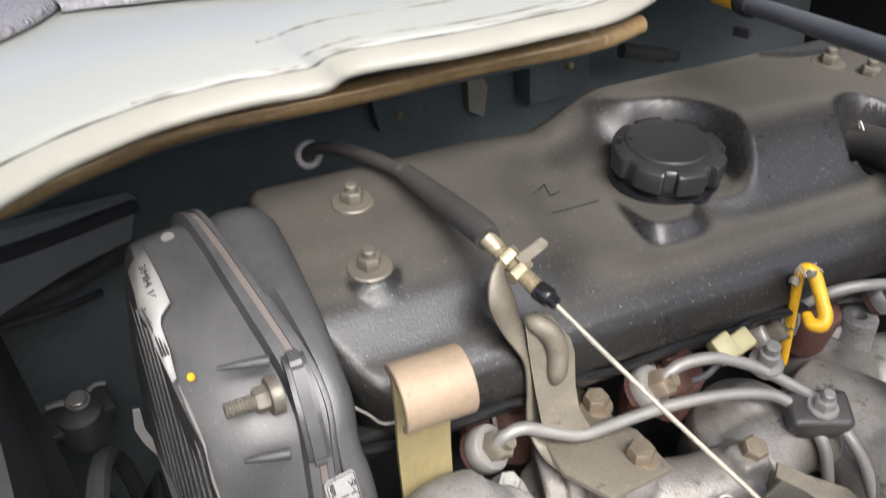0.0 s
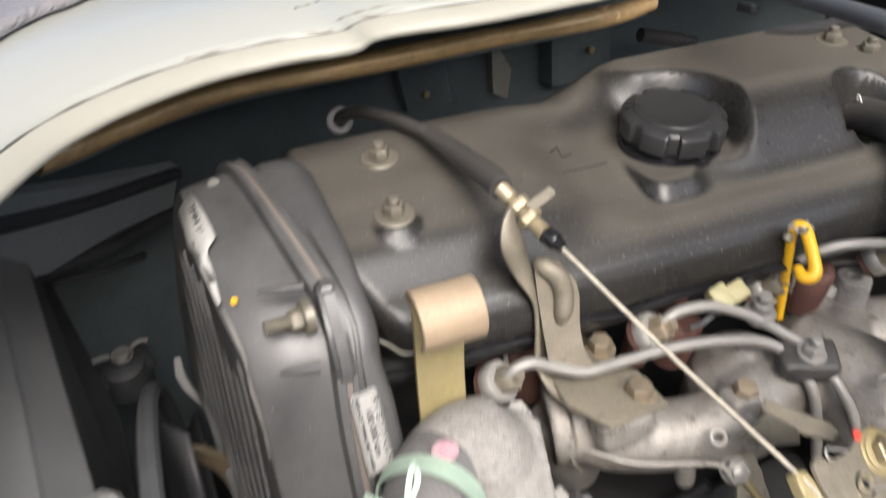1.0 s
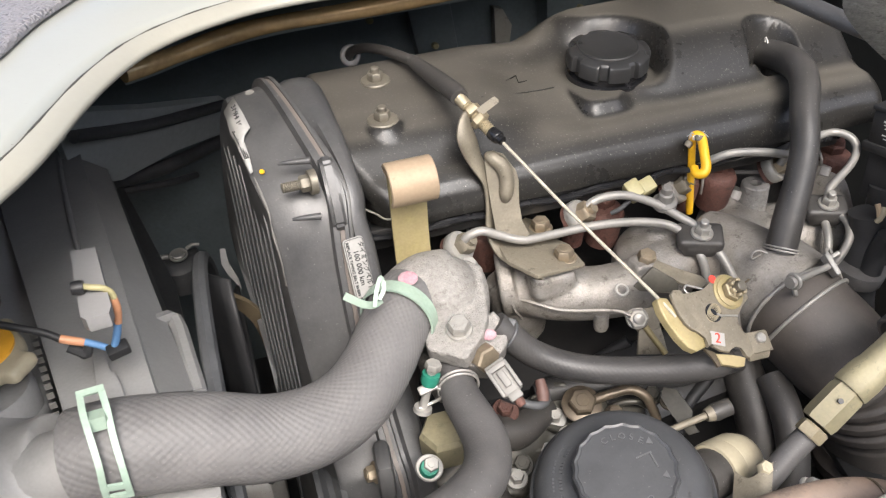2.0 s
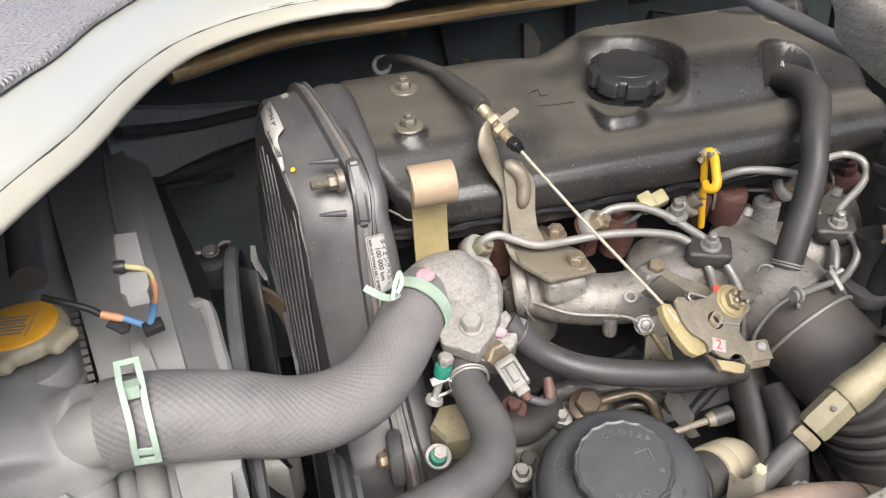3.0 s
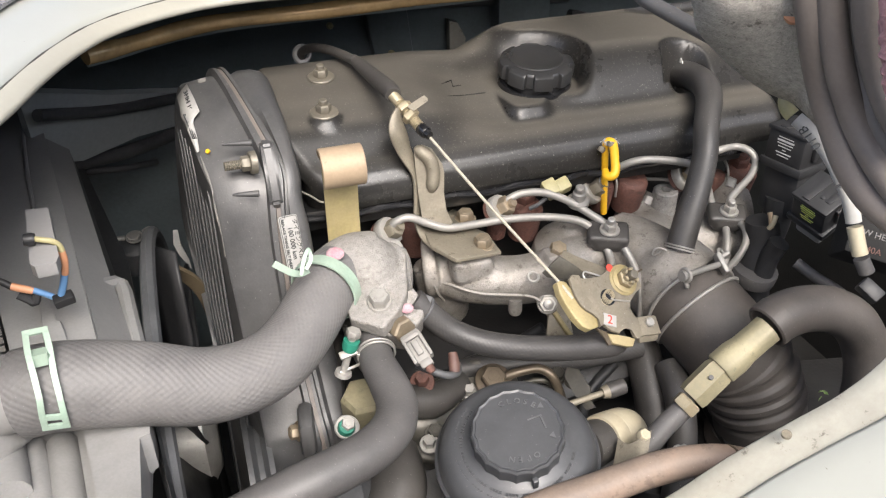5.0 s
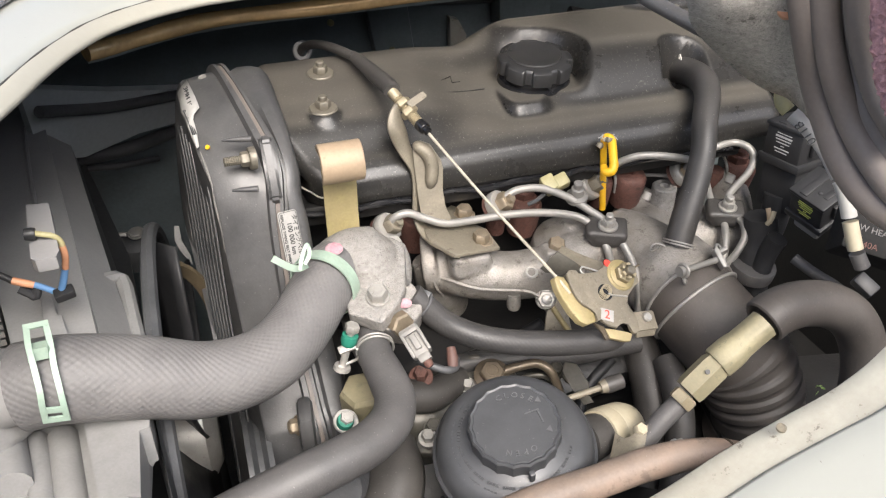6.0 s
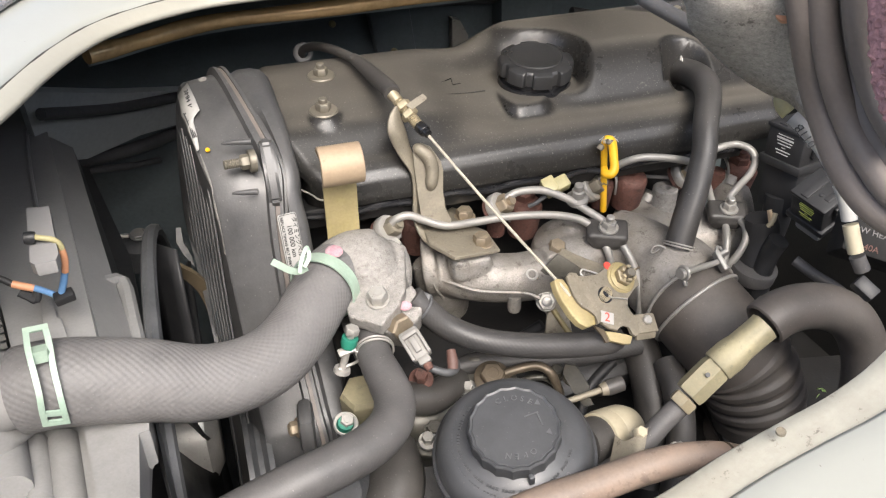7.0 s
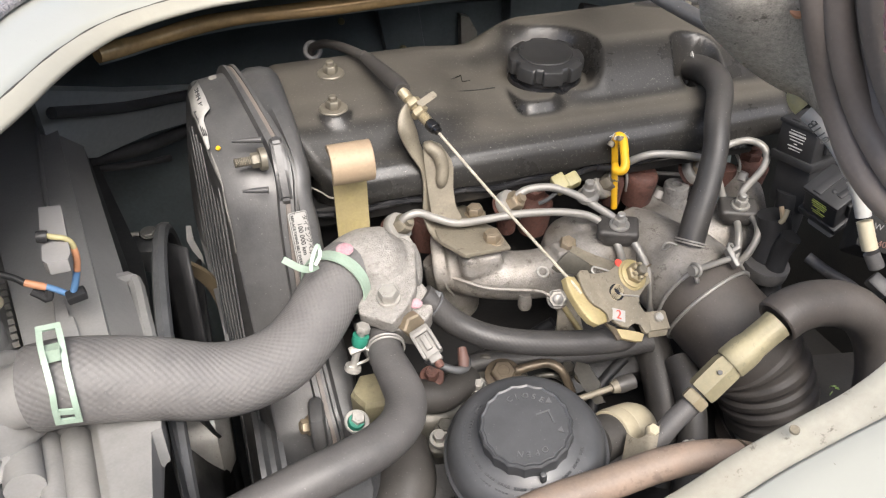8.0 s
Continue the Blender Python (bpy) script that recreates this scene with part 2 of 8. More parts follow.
M_CREAMPL = mat("cream_plastic", (0.34, 0.305, 0.22), 0.55, 0, 0.15, 30, 400, 0.1, (0.30, 0.26, 0.18), 0.6)
M_TANHOSE = mat("brown_stained_rubber", (0.15, 0.12, 0.098), 0.6, 0, 0.3, 30, 500, 0.2, (0.27, 0.19, 0.14), 0.75, specks=0.2, spots=((0.08, 0.06, 0.05), 45, 0.6, 0.5))
M_FELT = mat("grey_felt", (0.29, 0.275, 0.25), 0.95, 0, 0.6, 260, 900, 0.8, (0.42, 0.40, 0.365), 0.55, spots=((0.04, 0.035, 0.03), 130, 0.6, 0.7))
M_SEAL = mat("brown_grey_rubber_seal", (0.115, 0.097, 0.085), 0.5, 0, 0.25, 12, 400, 0.15, (0.20, 0.176, 0.157), 0.5, specks=0.12)
M_PILE = mat("pink_pile_fabric", (0.36, 0.20, 0.21), 0.95, 0, 0.35, 150, 600, 1.0)
M_VINYL = mat("grey_vinyl", (0.25, 0.24, 0.25), 0.5, 0, 0.15, 40, 400, 0.2)
M_PAPER = mat("white_label", (0.33, 0.325, 0.31), 0.5, 0, 0.1, 60, 400, 0.03, (0.25, 0.245, 0.225), 0.6, spots=((0.16, 0.15, 0.13), 150, 0.66, 0.5))
M_MATT = mat("matt_black_plastic", (0.013, 0.013, 0.013), 0.7, 0, 0.3, 40, 500, 0.1, (0.03, 0.028, 0.026), 0.4, spec=0.15)
M_INK = mat("black_print", (0.04, 0.04, 0.04), 0.6, 0, 0.1, 60, 400, 0)
M_RED = mat("red_print", (0.6, 0.06, 0.04), 0.6, 0, 0.1, 60, 400, 0)
M_GREY = mat("grey_print", (0.42, 0.42, 0.41), 0.6, 0, 0.3, 300, 900, 0)
M_LIME = mat("lime_print", (0.42, 0.47, 0.11), 0.6, 0, 0.3, 300, 900, 0)
M_ORANGE = mat("orange_sleeve", (0.50, 0.24, 0.13), 0.5, 0, 0.1, 60, 400, 0.05)
M_BLUE = mat("blue_sleeve", (0.11, 0.23, 0.42), 0.5, 0, 0.1, 60, 400, 0.05)
M_SLEEVE = mat("faded_red_rubber", (0.10, 0.05, 0.04), 0.6, 0, 0.25, 60, 400, 0.1, (0.08, 0.058, 0.05), 0.6)
M_BELT = mat("worn_tan_belt", (0.13, 0.10, 0.06), 0.7, 0, 0.3, 60, 400, 0.2, (0.12, 0.09, 0.055), 0.6)
M_RADCAP = mat("amber_cap_label", (0.80, 0.40, 0.04), 0.45, 0, 0.1, 60, 400, 0.03)
M_LEAF = mat("scrap_green", (0.10, 0.16, 0.04), 0.6, 0, 0.3, 200, 600, 0.1)
M_GROUND = mat("dark_unseen_ground", (0.10, 0.10, 0.098), 0.9, 0, 0.3, 20, 200, 0.5)

# leather grain on the vinyl sheet
vn, vl = M_VINYL.node_tree.nodes, M_VINYL.node_tree.links
vco = vn.new("ShaderNodeTexCoord")
vno = vn.new("ShaderNodeTexNoise")
vno.inputs["Scale"].default_value = 60
vl.new(vco.outputs["Object"], vno.inputs["Vector"])
vad = vn.new("ShaderNodeMix")
vad.data_type = 'VECTOR'
vad.inputs["Factor"].default_value = 0.009
vl.new(vco.outputs["Object"], vad.inputs["A"])
vl.new(vno.outputs["Color"], vad.inputs["B"])
vor = vn.new("ShaderNodeTexVoronoi")
vor.feature = 'DISTANCE_TO_EDGE'
vor.inputs["Scale"].default_value = 210
vl.new(vad.outputs["Result"], vor.inputs["Vector"])
vbp = vn.new("ShaderNodeBump")
vbp.inputs["Strength"].default_value = 1.0
vbp.inputs["Distance"].default_value = 0.0011
vcr = vn.new("ShaderNodeMapRange")
vcr.interpolation_type = 'SMOOTHSTEP'
vcr.inputs["From Max"].default_value = 0.45
vl.new(vor.outputs["Distance"], vcr.inputs["Value"])
vl.new(vcr.outputs[0], vbp.inputs["Height"])
vl.new(vbp.outputs[0], vn["Principled BSDF"].inputs["Normal"])

# ---- building helpers ----
BASE = {}


def link(name, bm, material, origin=(0, 0, 0), sharp=38):
    o = Vector(origin)
    bmesh.ops.translate(bm, verts=bm.verts, vec=-o)
    me = bpy.data.meshes.new(name)
    bmesh.ops.recalc_face_normals(bm, faces=bm.faces)
    bm.to_mesh(me)
    bm.free()
    me.materials.append(material)
    me.shade_smooth()
    me.set_sharp_from_angle(angle=radians(sharp))
    return new(name, me)


def thing(name, base, label, category, group=""):
    """An Empty at the base of a thing; its parts hang under it."""
    ob = new(name)
    ob.location = base
    ob.empty_display_size = 0.02
    BASE[ob.name] = Vector(base)
    return tagged(ob, label, category, group)


def part(name, bm, material, parent, label="", sharp=38):
    """ONE mesh under a thing or under a part, given in world coordinates."""
    base = BASE[parent.name]
    ob = link(name, bm, material, base, sharp)
    ob.parent = parent
    BASE[ob.name] = base
    return tagged(ob, label)


def solo(name, bm, material, label, category, group="", kind="", origin=None, sharp=38):
    """A thing that is one mesh."""
    o = Vector(origin) if origin else sum((v.co for v in bm.verts), Vector()) / max(1, len(bm.verts))
    ob = link(name, bm, material, o, sharp)
    ob.location = o
    BASE[ob.name] = o
    return tagged(ob, label, category, group, kind)


def spline(pts, per=8):
    """A smooth line through the points."""
    p = [Vector(q) for q in pts]
    if len(p) < 3:
        return p
    p = [p[0] * 2 - p[1]] + p + [p[-1] * 2 - p[-2]]
    out = []
    for i in range(1, len(p) - 2):
        for k in range(per):
            t = k / per
            a, b, c, d = p[i - 1:i + 3]
            out.append(0.5 * (2 * b + (c - a) * t + (2 * a - 5 * b + 4 * c - d) * t * t + (3 * b - a - 3 * c + d) * t ** 3))
    return out + [p[-2]]


def tube(bm, pts, r, n=16, per=8, caps=True, smooth=True, wobble=0.0):
    """A round bar or hose along the points; r is one radius, or one for each point."""
    line = spline(pts, per) if smooth else [Vector(q) for q in pts]
    if isinstance(r, (list, tuple)):
        rs = [r[min(int(i / per), len(r) - 1)] + (r[min(int(i / per) + 1, len(r) - 1)] - r[min(int(i / per), len(r) - 1)]) * (i % per) / per
              for i in range(len(line))] if smooth and len(pts) > 2 else list(r)
    else:
        rs = [r] * len(line)
    uv = bm.loops.layers.uv.verify()
    tan = (line[1] - line[0]).normalized()
    side = tan.orthogonal().normalized()
    rings, along, u = [], [], 0.0
    for i, c in enumerate(line):
        t2 = (line[min(i + 1, len(line) - 1)] - line[max(i - 1, 0)]).normalized()
        side = (side - t2 * side.dot(t2)).normalized()
        up = t2.cross(side)
        rr = rs[i] * (1 + wobble * math.sin(i * 2.1))
        rings.append([bm.verts.new(c + (side * math.cos(a) + up * math.sin(a)) * rr) for a in [2 * math.pi * k / n for k in range(n)]])
        if i:
            u += (c - line[i - 1]).length
        along.append(u)
    rad = sum(rs) / len(rs)
    for i in range(len(rings) - 1):
        for k in range(n):
            f = bm.faces.new((rings[i][k], rings[i][(k + 1) % n], rings[i + 1][(k + 1) % n], rings[i + 1][k]))
            for lp, (a, b) in zip(f.loops, ((i, k), (i, k + 1), (i + 1, k + 1), (i + 1, k))):
                lp[uv].uv = (along[a], 2 * math.pi * rad * b / n)
    if caps:
        bm.faces.new(rings[0][::-1])
        bm.faces.new(rings[-1])
    return bm


def basis(axis, hint=(0, 0, 1)):
    """A turn that takes z to the axis."""
    z = Vector(axis).normalized()
    x = Vector(hint).cross(z)
    if x.length < 1e-4:
        x = Vector((1, 0, 0)).cross(z)
    x.normalize()
    return Matrix((x, z.cross(x), z)).transposed().to_4x4()


def lathe(bm, base, axis, profile, n=28, teeth=0, depth=0.0, turn=0.0, stepped=0):
    """A turned body: (radius, height) pairs along the axis from the base; teeth scallop the rim."""
    m = Matrix.Translation(base) @ basis(axis)
    rings = []
    for r, h in profile:
        ring = []
        for k in range(n):
            a = 2 * math.pi * k / n + turn
            rr = r
            if teeth:
                c = math.cos((a - turn) * teeth)
                rr = r * (1 - depth * (smooth01((c - 0.45) / 0.22) if stepped == 1 else abs(math.cos((a - turn) * teeth / 2)) if stepped == 2 else max(0.0, c) ** 2))
            ring.append(bm.verts.new(m @ Vector((rr * math.cos(a), rr * math.sin(a), h))))
        rings.append(ring)
    for a, b in zip(rings, rings[1:]):
        for k in range(n):
            bm.faces.new((a[k], a[(k + 1) % n], b[(k + 1) % n], b[k]))
    bm.faces.new(rings[0][::-1])
    bm.faces.new(rings[-1])
    return bm


def hexagon(bm, base, axis, flats, h, turn=0.0):
    r = flats / math.sqrt(3)
    return lathe(bm, base, axis, [(r * 0.93, 0), (r, h * 0.12), (r, h * 0.84), (r * 0.86, h)], 6, turn=turn)


def ring(bm, center, axis, r, thick, n=28, m=8):
    """A wire ring."""
    b = Matrix.Translation(center) @ basis(axis)
    loop = [b @ Vector((r * math.cos(a), r * math.sin(a), 0)) for a in [2 * math.pi * k / n for k in range(n)]]
    rows = []
    for k in range(n):
        a = 2 * math.pi * k / n
        out = b.to_3x3() @ Vector((math.cos(a), math.sin(a), 0))
        up = b.to_3x3() @ Vector((0, 0, 1))
        rows.append([bm.verts.new(loop[k] + (out * math.cos(q) + up * math.sin(q)) * thick) for q in [2 * math.pi * j / m for j in range(m)]])
    for k in range(n):
        for j in range(m):
            bm.faces.new((rows[k][j], rows[(k + 1) % n][j], rows[(k + 1) % n][(j + 1) % m], rows[k][(j + 1) % m]))
    return bm


def box(bm, m, sx, sy, sz, bevel=0.0, seg=2):
    """A block of that size, centred in the pose m."""
    made = bmesh.ops.create_cube(bm, size=1.0, matrix=m @ Matrix.Diagonal((sx, sy, sz, 1)))
    if bevel:
        vs = set(made["verts"])
        es = [e for e in bm.edges if e.verts[0] in vs and e.verts[1] in vs]
        bmesh.ops.bevel(bm, geom=es, offset=bevel, segments=seg, profile=0.5, affect='EDGES')
    return bm


def plate(bm, pts, thick, bevel=0.0):
    """A flat sheet with that outline, thick metres through."""
    v = [Vector(p) for p in pts]
    nrm = Vector()
    for a, b in zip(v, v[1:] + v[:1]):
        nrm += a.cross(b)
    nrm.normalize()
    c = sum(v, Vector()) / len(v)
    v = [p - nrm * (p - c).dot(nrm) for p in v]
    lo = [bm.verts.new(p - nrm * thick) for p in v]
    hi = [bm.verts.new(p) for p in v]
    top = bm.faces.new(hi)
    bm.faces.new(lo[::-1])
    k = len(v)
    es = list(top.edges)
    for i in range(k):
        bm.faces.new((lo[i], lo[(i + 1) % k], hi[(i + 1) % k], hi[i]))
    if bevel:
        bmesh.ops.bevel(bm, geom=es, offset=bevel, segments=2, profile=0.5, affect='EDGES')
    return bm


def cut_plate(bm, m, outline, thick, bevel=0.0, z=0.0):
    """A sheet cut to an outline in millimetres in the pose m, its upper face at height z."""
    area = sum(a * d - c * b for (a, b), (c, d) in zip(outline, outline[1:] + outline[:1]))
    return plate(bm, [m @ Vector((a / 1000, b / 1000, z)) for a, b in (outline if area > 0 else outline[::-1])], thick, bevel)


def ribbon(bm, line, width_dirs, thick, up=None):
    """A strip of sheet along a line; width_dirs gives the half-width vector at each point."""
    p = [Vector(q) for q in line]
    w = [Vector(q) for q in width_dirs]
    rows = []
    for i, c in enumerate(p):
        t = (p[min(i + 1, len(p) - 1)] - p[max(i - 1, 0)]).normalized()
        nrm = t.cross(w[i]).normalized()
        rows.append([bm.verts.new(c + w[i] + nrm * thick / 2), bm.verts.new(c - w[i] + nrm * thick / 2),
                     bm.verts.new(c - w[i] - nrm * thick / 2), bm.verts.new(c + w[i] - nrm * thick / 2)])
    for a, b in zip(rows, rows[1:]):
        for k in range(4):
            bm.faces.new((a[k], a[(k + 1) % 4], b[(k + 1) % 4], b[k]))
    bm.faces.new(rows[0][::-1])
    bm.faces.new(rows[-1])
    return bm


def loft(bm, rows, closed=False, caps=False):
    vs = [[bm.verts.new(p) for p in r] for r in rows]
    n = len(vs[0])
    for a, b in zip(vs, vs[1:]):
        for k in range(n if closed else n - 1):
            bm.faces.new((a[k], a[(k + 1) % n], b[(k + 1) % n], b[k]))
    if caps:
        bm.faces.new(vs[0][::-1])
        bm.faces.new(vs[-1])
    return bm


def writing(name, text, m, size, material, parent, depth=0.0003, align='CENTER'):
    """Letters as a thin mesh in the pose m (x along the line, y up, z out of the surface)."""
    cu = bpy.data.curves.new(name, 'FONT')
    cu.body, cu.size, cu.extrude = text, size, depth
    cu.align_x, cu.align_y = align, 'CENTER'
    tmp = new(name, cu)
    me = bpy.data.meshes.new_from_object(tmp)
    bpy.data.objects.remove(tmp)
    me.name = name
    me.materials.clear()
    me.materials.append(material)
    base = BASE[parent.name]
    me.transform(Matrix.Translation(-base) @ m)
    ob = new(name, me)
    ob.parent = parent
    BASE[ob.name] = base
    return ob


def facing(p, out, right):
    """A pose at p with z along out and x along right."""
    z = Vector(out).normalized()
    x = Vector(right)
    x = (x - z * x.dot(z)).normalized()
    return Matrix.Translation(p) @ Matrix((x, z.cross(x), z)).transposed().to_4x4()


def strap(bm, pts, width, thick, per=4):
    """A thin band along the points, its flat side turned up and outwards."""
    line = spline(pts, per)
    out = Vector((-0.1, -0.86, 0.5))
    dirs = []
    for i in range(len(line)):
        t = line[min(i + 1, len(line) - 1)] - line[max(i - 1, 0)]
        dirs.append(t.cross(out).normalized() * width / 2)
    return ribbon(bm, line, dirs, thick)


def smooth01(t):
    t = max(0.0, min(1.0, t))
    return t * t * (3 - 2 * t)


def bolt(name, p, axis, flats, h, parent=None, washer=0.0, material=None, stud=0.0, turn=0.0, label="", category="bolt", group=""):
    """A hex bolt head, with flange washer and protruding stud where it has them; one mesh."""
    bm = bmesh.new()
    a = Vector(axis).normalized()
    p = Vector(p)
    if washer:
        lathe(bm, p, a, [(washer, 0), (washer, 0.0012), (washer * 0.93, 0.002)], 24)
        p = p + a * 0.002
    hexagon(bm, p, a, flats, h, turn)
    if stud:
        lathe(bm, p + a * h, a, [(flats * 0.32, 0), (flats * 0.32, stud * 0.85), (flats * 0.25, stud)], 12)
    else:
        lathe(bm, p + a * (h - 0.0002), a, [(flats * 0.3, 0), (flats * 0.27, 0.0005)], 14)
    if parent:
        return part(name, bm, material or M_BRONZE, parent, label)
    return solo(name, bm, material or M_BRONZE, label, category, group)

def cast(ob, voxel=0.0022, rounds=5):
    """Runs the joined bodies of a casting into one soft-edged skin."""
    r = ob.modifiers.new("fuse", 'REMESH')
    r.mode, r.voxel_size, r.use_smooth_shade = 'VOXEL', voxel, True
    s = ob.modifiers.new("soften", 'SMOOTH')
    s.factor, s.iterations = 0.5, rounds
    return ob


# ---- the setting: ground, inner walls, hatch rim ----
# Ground is out of view; its dark grey is set to cut bounced light.
bm = bmesh.new()
loft(bm, [[(-30, -30, 0), (30, -30, 0)], [(-30, 30, 0), (30, 30, 0)]])
solo("ground", bm, M_GROUND, "unseen ground under the van, kept dark to cut bounce", "ground", kind="structure")

bm = bmesh.new()
box(bm, pose(-0.05, 0.605, 0.70), 1.34, 0.02, 0.68)
solo("wall_far", bm, M_WALL, "dark grimy painted inner side wall of engine bay", "wall", kind="structure")
bm = bmesh.new()
box(bm, pose(0.62, 0.15, 0.68), 0.02, 1.2, 0.66)
solo("wall_rear", bm, M_DARK, "black rear bulkhead of the engine bay", "wall", kind="structure")
bm = bmesh.new()
box(bm, pose(-0.72, 0.15, 0.68), 0.02, 1.2, 0.66)
solo("wall_front", bm, M_BLACK, "black front panel ahead of the radiator", "wall", kind="structure")
bm = bmesh.new()
box(bm, pose(-0.05, 0.15, 0.36), 1.34, 1.2, 0.02)
solo("floor", bm, M_DARK, "undertray beneath the engine, blackened for shade", "undertray", kind="structure")
bm = bmesh.new()
box(bm, pose(-0.05, -0.46, 0.53), 1.34, 0.02, 0.36)
solo("wall_near", bm, M_WALL, "dark painted inner sill of engine bay", "wall", kind="structure")

# unseen van cabin shell, added to block sky and bounce light: roof, far side with window, rear partition, dash below an
# open windscreen
M_CABIN = mat("pale_grey_unseen_cabin", (0.50, 0.505, 0.51), 0.8, 0, 0.1, 4, 200, 0.1)
for nm, lb, m, sx, sy, sz in (("ceiling", "unseen pale grey cabin roof, added to block sky", pose(0.25, 0.36, 2.06), 2.7, 1.78, 0.04),
                              ("wall_cabin_rear", "unseen grey cabin partition, added to shape the light", pose(1.58, 0.30, 1.40), 0.04, 1.9, 1.28),
                              ("wall_cabin_side_low", "unseen grey cabin side below window gap, added to shape light", pose(0.25, 1.23, 1.15), 2.7, 0.04, 0.50),
                              ("wall_cabin_side_high", "unseen grey header above window gap, added to shape light", pose(0.25, 1.23, 1.96), 2.7, 0.04, 0.16),
                              ("wall_dash", "unseen grey dash below the windscreen gap, added to shape light", pose(-1.08, 0.30, 0.97), 0.04, 1.9, 0.54)):
    bm = bmesh.new()
    box(bm, m, sx, sy, sz)
    solo(nm, bm, M_CABIN, lb, "wall", kind="structure")

# Added wall behind the camera, out of view, to darken low reflections.
bm = bmesh.new()
box(bm, pose(0, -2.6, 0.95), 9.0, 0.2, 1.9)
solo("wall_light_blocker", bm, mat("dark_blocker_wall", (0.10, 0.098, 0.092), 0.9, 0, 0.3, 5, 120, 0.4), "unseen dark wall added behind the camera to darken reflections", "wall", kind="structure")

# hatch rim: the far and front edge of the opening in the white seat box
RIM = [(-0.47, -0.42, 0.995), (-0.42, -0.26, 1.012), (-0.357, -0.125, 1.023), (-0.336, -0.078, 1.0245), (-0.326, -0.046, 1.0245), (-0.315, -0.004, 1.0245), (-0.302, 0.034, 1.0245), (-0.286, 0.067, 1.0245),
       (-0.269, 0.088, 1.0245), (-0.249, 0.105, 1.0245), (-0.221, 0.121, 1.0245), (-0.200, 0.127, 1.0245), (-0.174, 0.130, 1.0245), (-0.155, 0.128, 1.0245), (-0.142, 0.130, 1.0245), (-0.131, 0.141, 1.0245), (-0.114, 0.144, 1.0245),
       (-0.071, 0.140, 1.0245), (-0.019, 0.143, 1.0245), (0.018, 0.147, 1.0245), (0.055, 0.166, 1.0245), (0.110, 0.206, 1.0245), (0.2, 0.235, 1.0245), (0.32, 0.17, 1.0245), (0.40, 0.02, 1.02)]
rim = spline(RIM, 6)


def outward(i):
    t = (rim[min(i + 1, len(rim) - 1)] - rim[max(i - 1, 0)])
    o = Vector((-t.y, t.x, 0)).normalized()
    away = (rim[i] - Vector((0.05, -0.35, 1.03)))
    away.z = 0
    return (o * 0.5 + away.normalized() * 0.8).normalized()


ways = [outward(i) for i in range(len(rim))]
eased = []
for i in range(len(rim)):
    near = [ways[k] for k in range(max(0, i - 14), min(len(rim), i + 15))]
    eased.append(sum(near, Vector()).normalized())


def set_back(i, d):
    """A way of length d out from the rim, following its wiggles less the farther it goes."""
    k = smooth01((d - 0.008) / 0.05)
    return (ways[i] * (1 - k) + eased[i] * k).normalized() * d


rows = []
for d, h in ((0.010, -0.0165), (0.003, -0.0160), (0.0004, -0.0150), (0.0001, -0.0138), (0.0008, -0.0128), (0.0072, -0.0082), (0.0080, -0.0078), (0.0086, -0.0086), (0.0098, -0.0074), (0.018, -0.0042), (0.034, 0.0005), (0.05, 0.0052), (0.062, 0.0058),
             (0.066, 0.0062), (0.075, 0.0068), (0.12, 0.008), (0.30, 0.012), (0.62, 0.016)):
    rows.append([rim[i] + set_back(i, d) + Vector((0, 0, h + 0.012)) for i in range(len(rim))])
bm = bmesh.new()
loft(bm, rows[8:])
panel = solo("seat_box_panel", bm, M_WHITE, "glossy white painted panel round hatch opening, scuffed", "panel", kind="structure", sharp=60)
sol = panel.modifiers.new("gauge", 'SOLIDIFY')
sol.thickness, sol.offset = 0.0015, -1
bm = bmesh.new()
loft(bm, rows[:9])
lip = solo("hatch_rim", bm, M_RIM, "cream painted rolled rim of the hatch opening", "rim", kind="structure", sharp=60)
sol = lip.modifiers.new("gauge", 'SOLIDIFY')
sol.thickness, sol.offset = 0.0015, -1
bm = bmesh.new()
tube(bm, [rim[i] + outward(i) * 0.0089 + Vector((0, 0, 0.0056)) for i in range(0, 130)], [0.00055 + 0.00025 * math.sin(i * 0.83) for i in range(0, 130)], 6, 1, smooth=False)
solo("seam_line", bm, M_OILY, "dark dirty seam between rim and panel", "seam", kind="structure")
for d, z, i0, i1 in ((0.0140, 0.0061, 60, 118), (0.0180, 0.0080, 84, 112), (0.038, 0.0140, 78, 120)):
    bm = bmesh.new()
    tube(bm, [rim[i] + set_back(i, d + 0.0012 * math.sin(i * 0.41 + d * 300)) + Vector((0, 0, z)) for i in range(i0, i1)], [0.0001 + 0.0004 * abs(math.sin(i * 0.77 + d * 200)) ** 3 for i in range(i0, i1)], 6, 1, smooth=False)
    solo("grime_line", bm, M_GRIME, "thin line of brown grime dried on white panel", "grime", kind="structure")
# waxed inner flange set back below the rim, and the dark sheet above it
FL = [(-0.309, 0.153, 0.986), (-0.289, 0.167, 0.985), (-0.264, 0.185, 0.985), (-0.232, 0.203, 0.985), (-0.188, 0.214, 0.985), (-0.119, 0.217, 0.985), (-0.050, 0.219, 0.985), (0.018, 0.221, 0.985), (0.070, 0.229, 0.984), (0.100, 0.238, 0.984)]
bm = bmesh.new()
fl = spline(FL, 6)
rows = [[p + Vector((0, dy, dz)) for p in fl] for dy, dz in ((0.004, -0.010), (0.003, -0.004), (0.006, 0.002), (0.014, 0.006), (0.04, 0.012), (0.10, 0.02))]
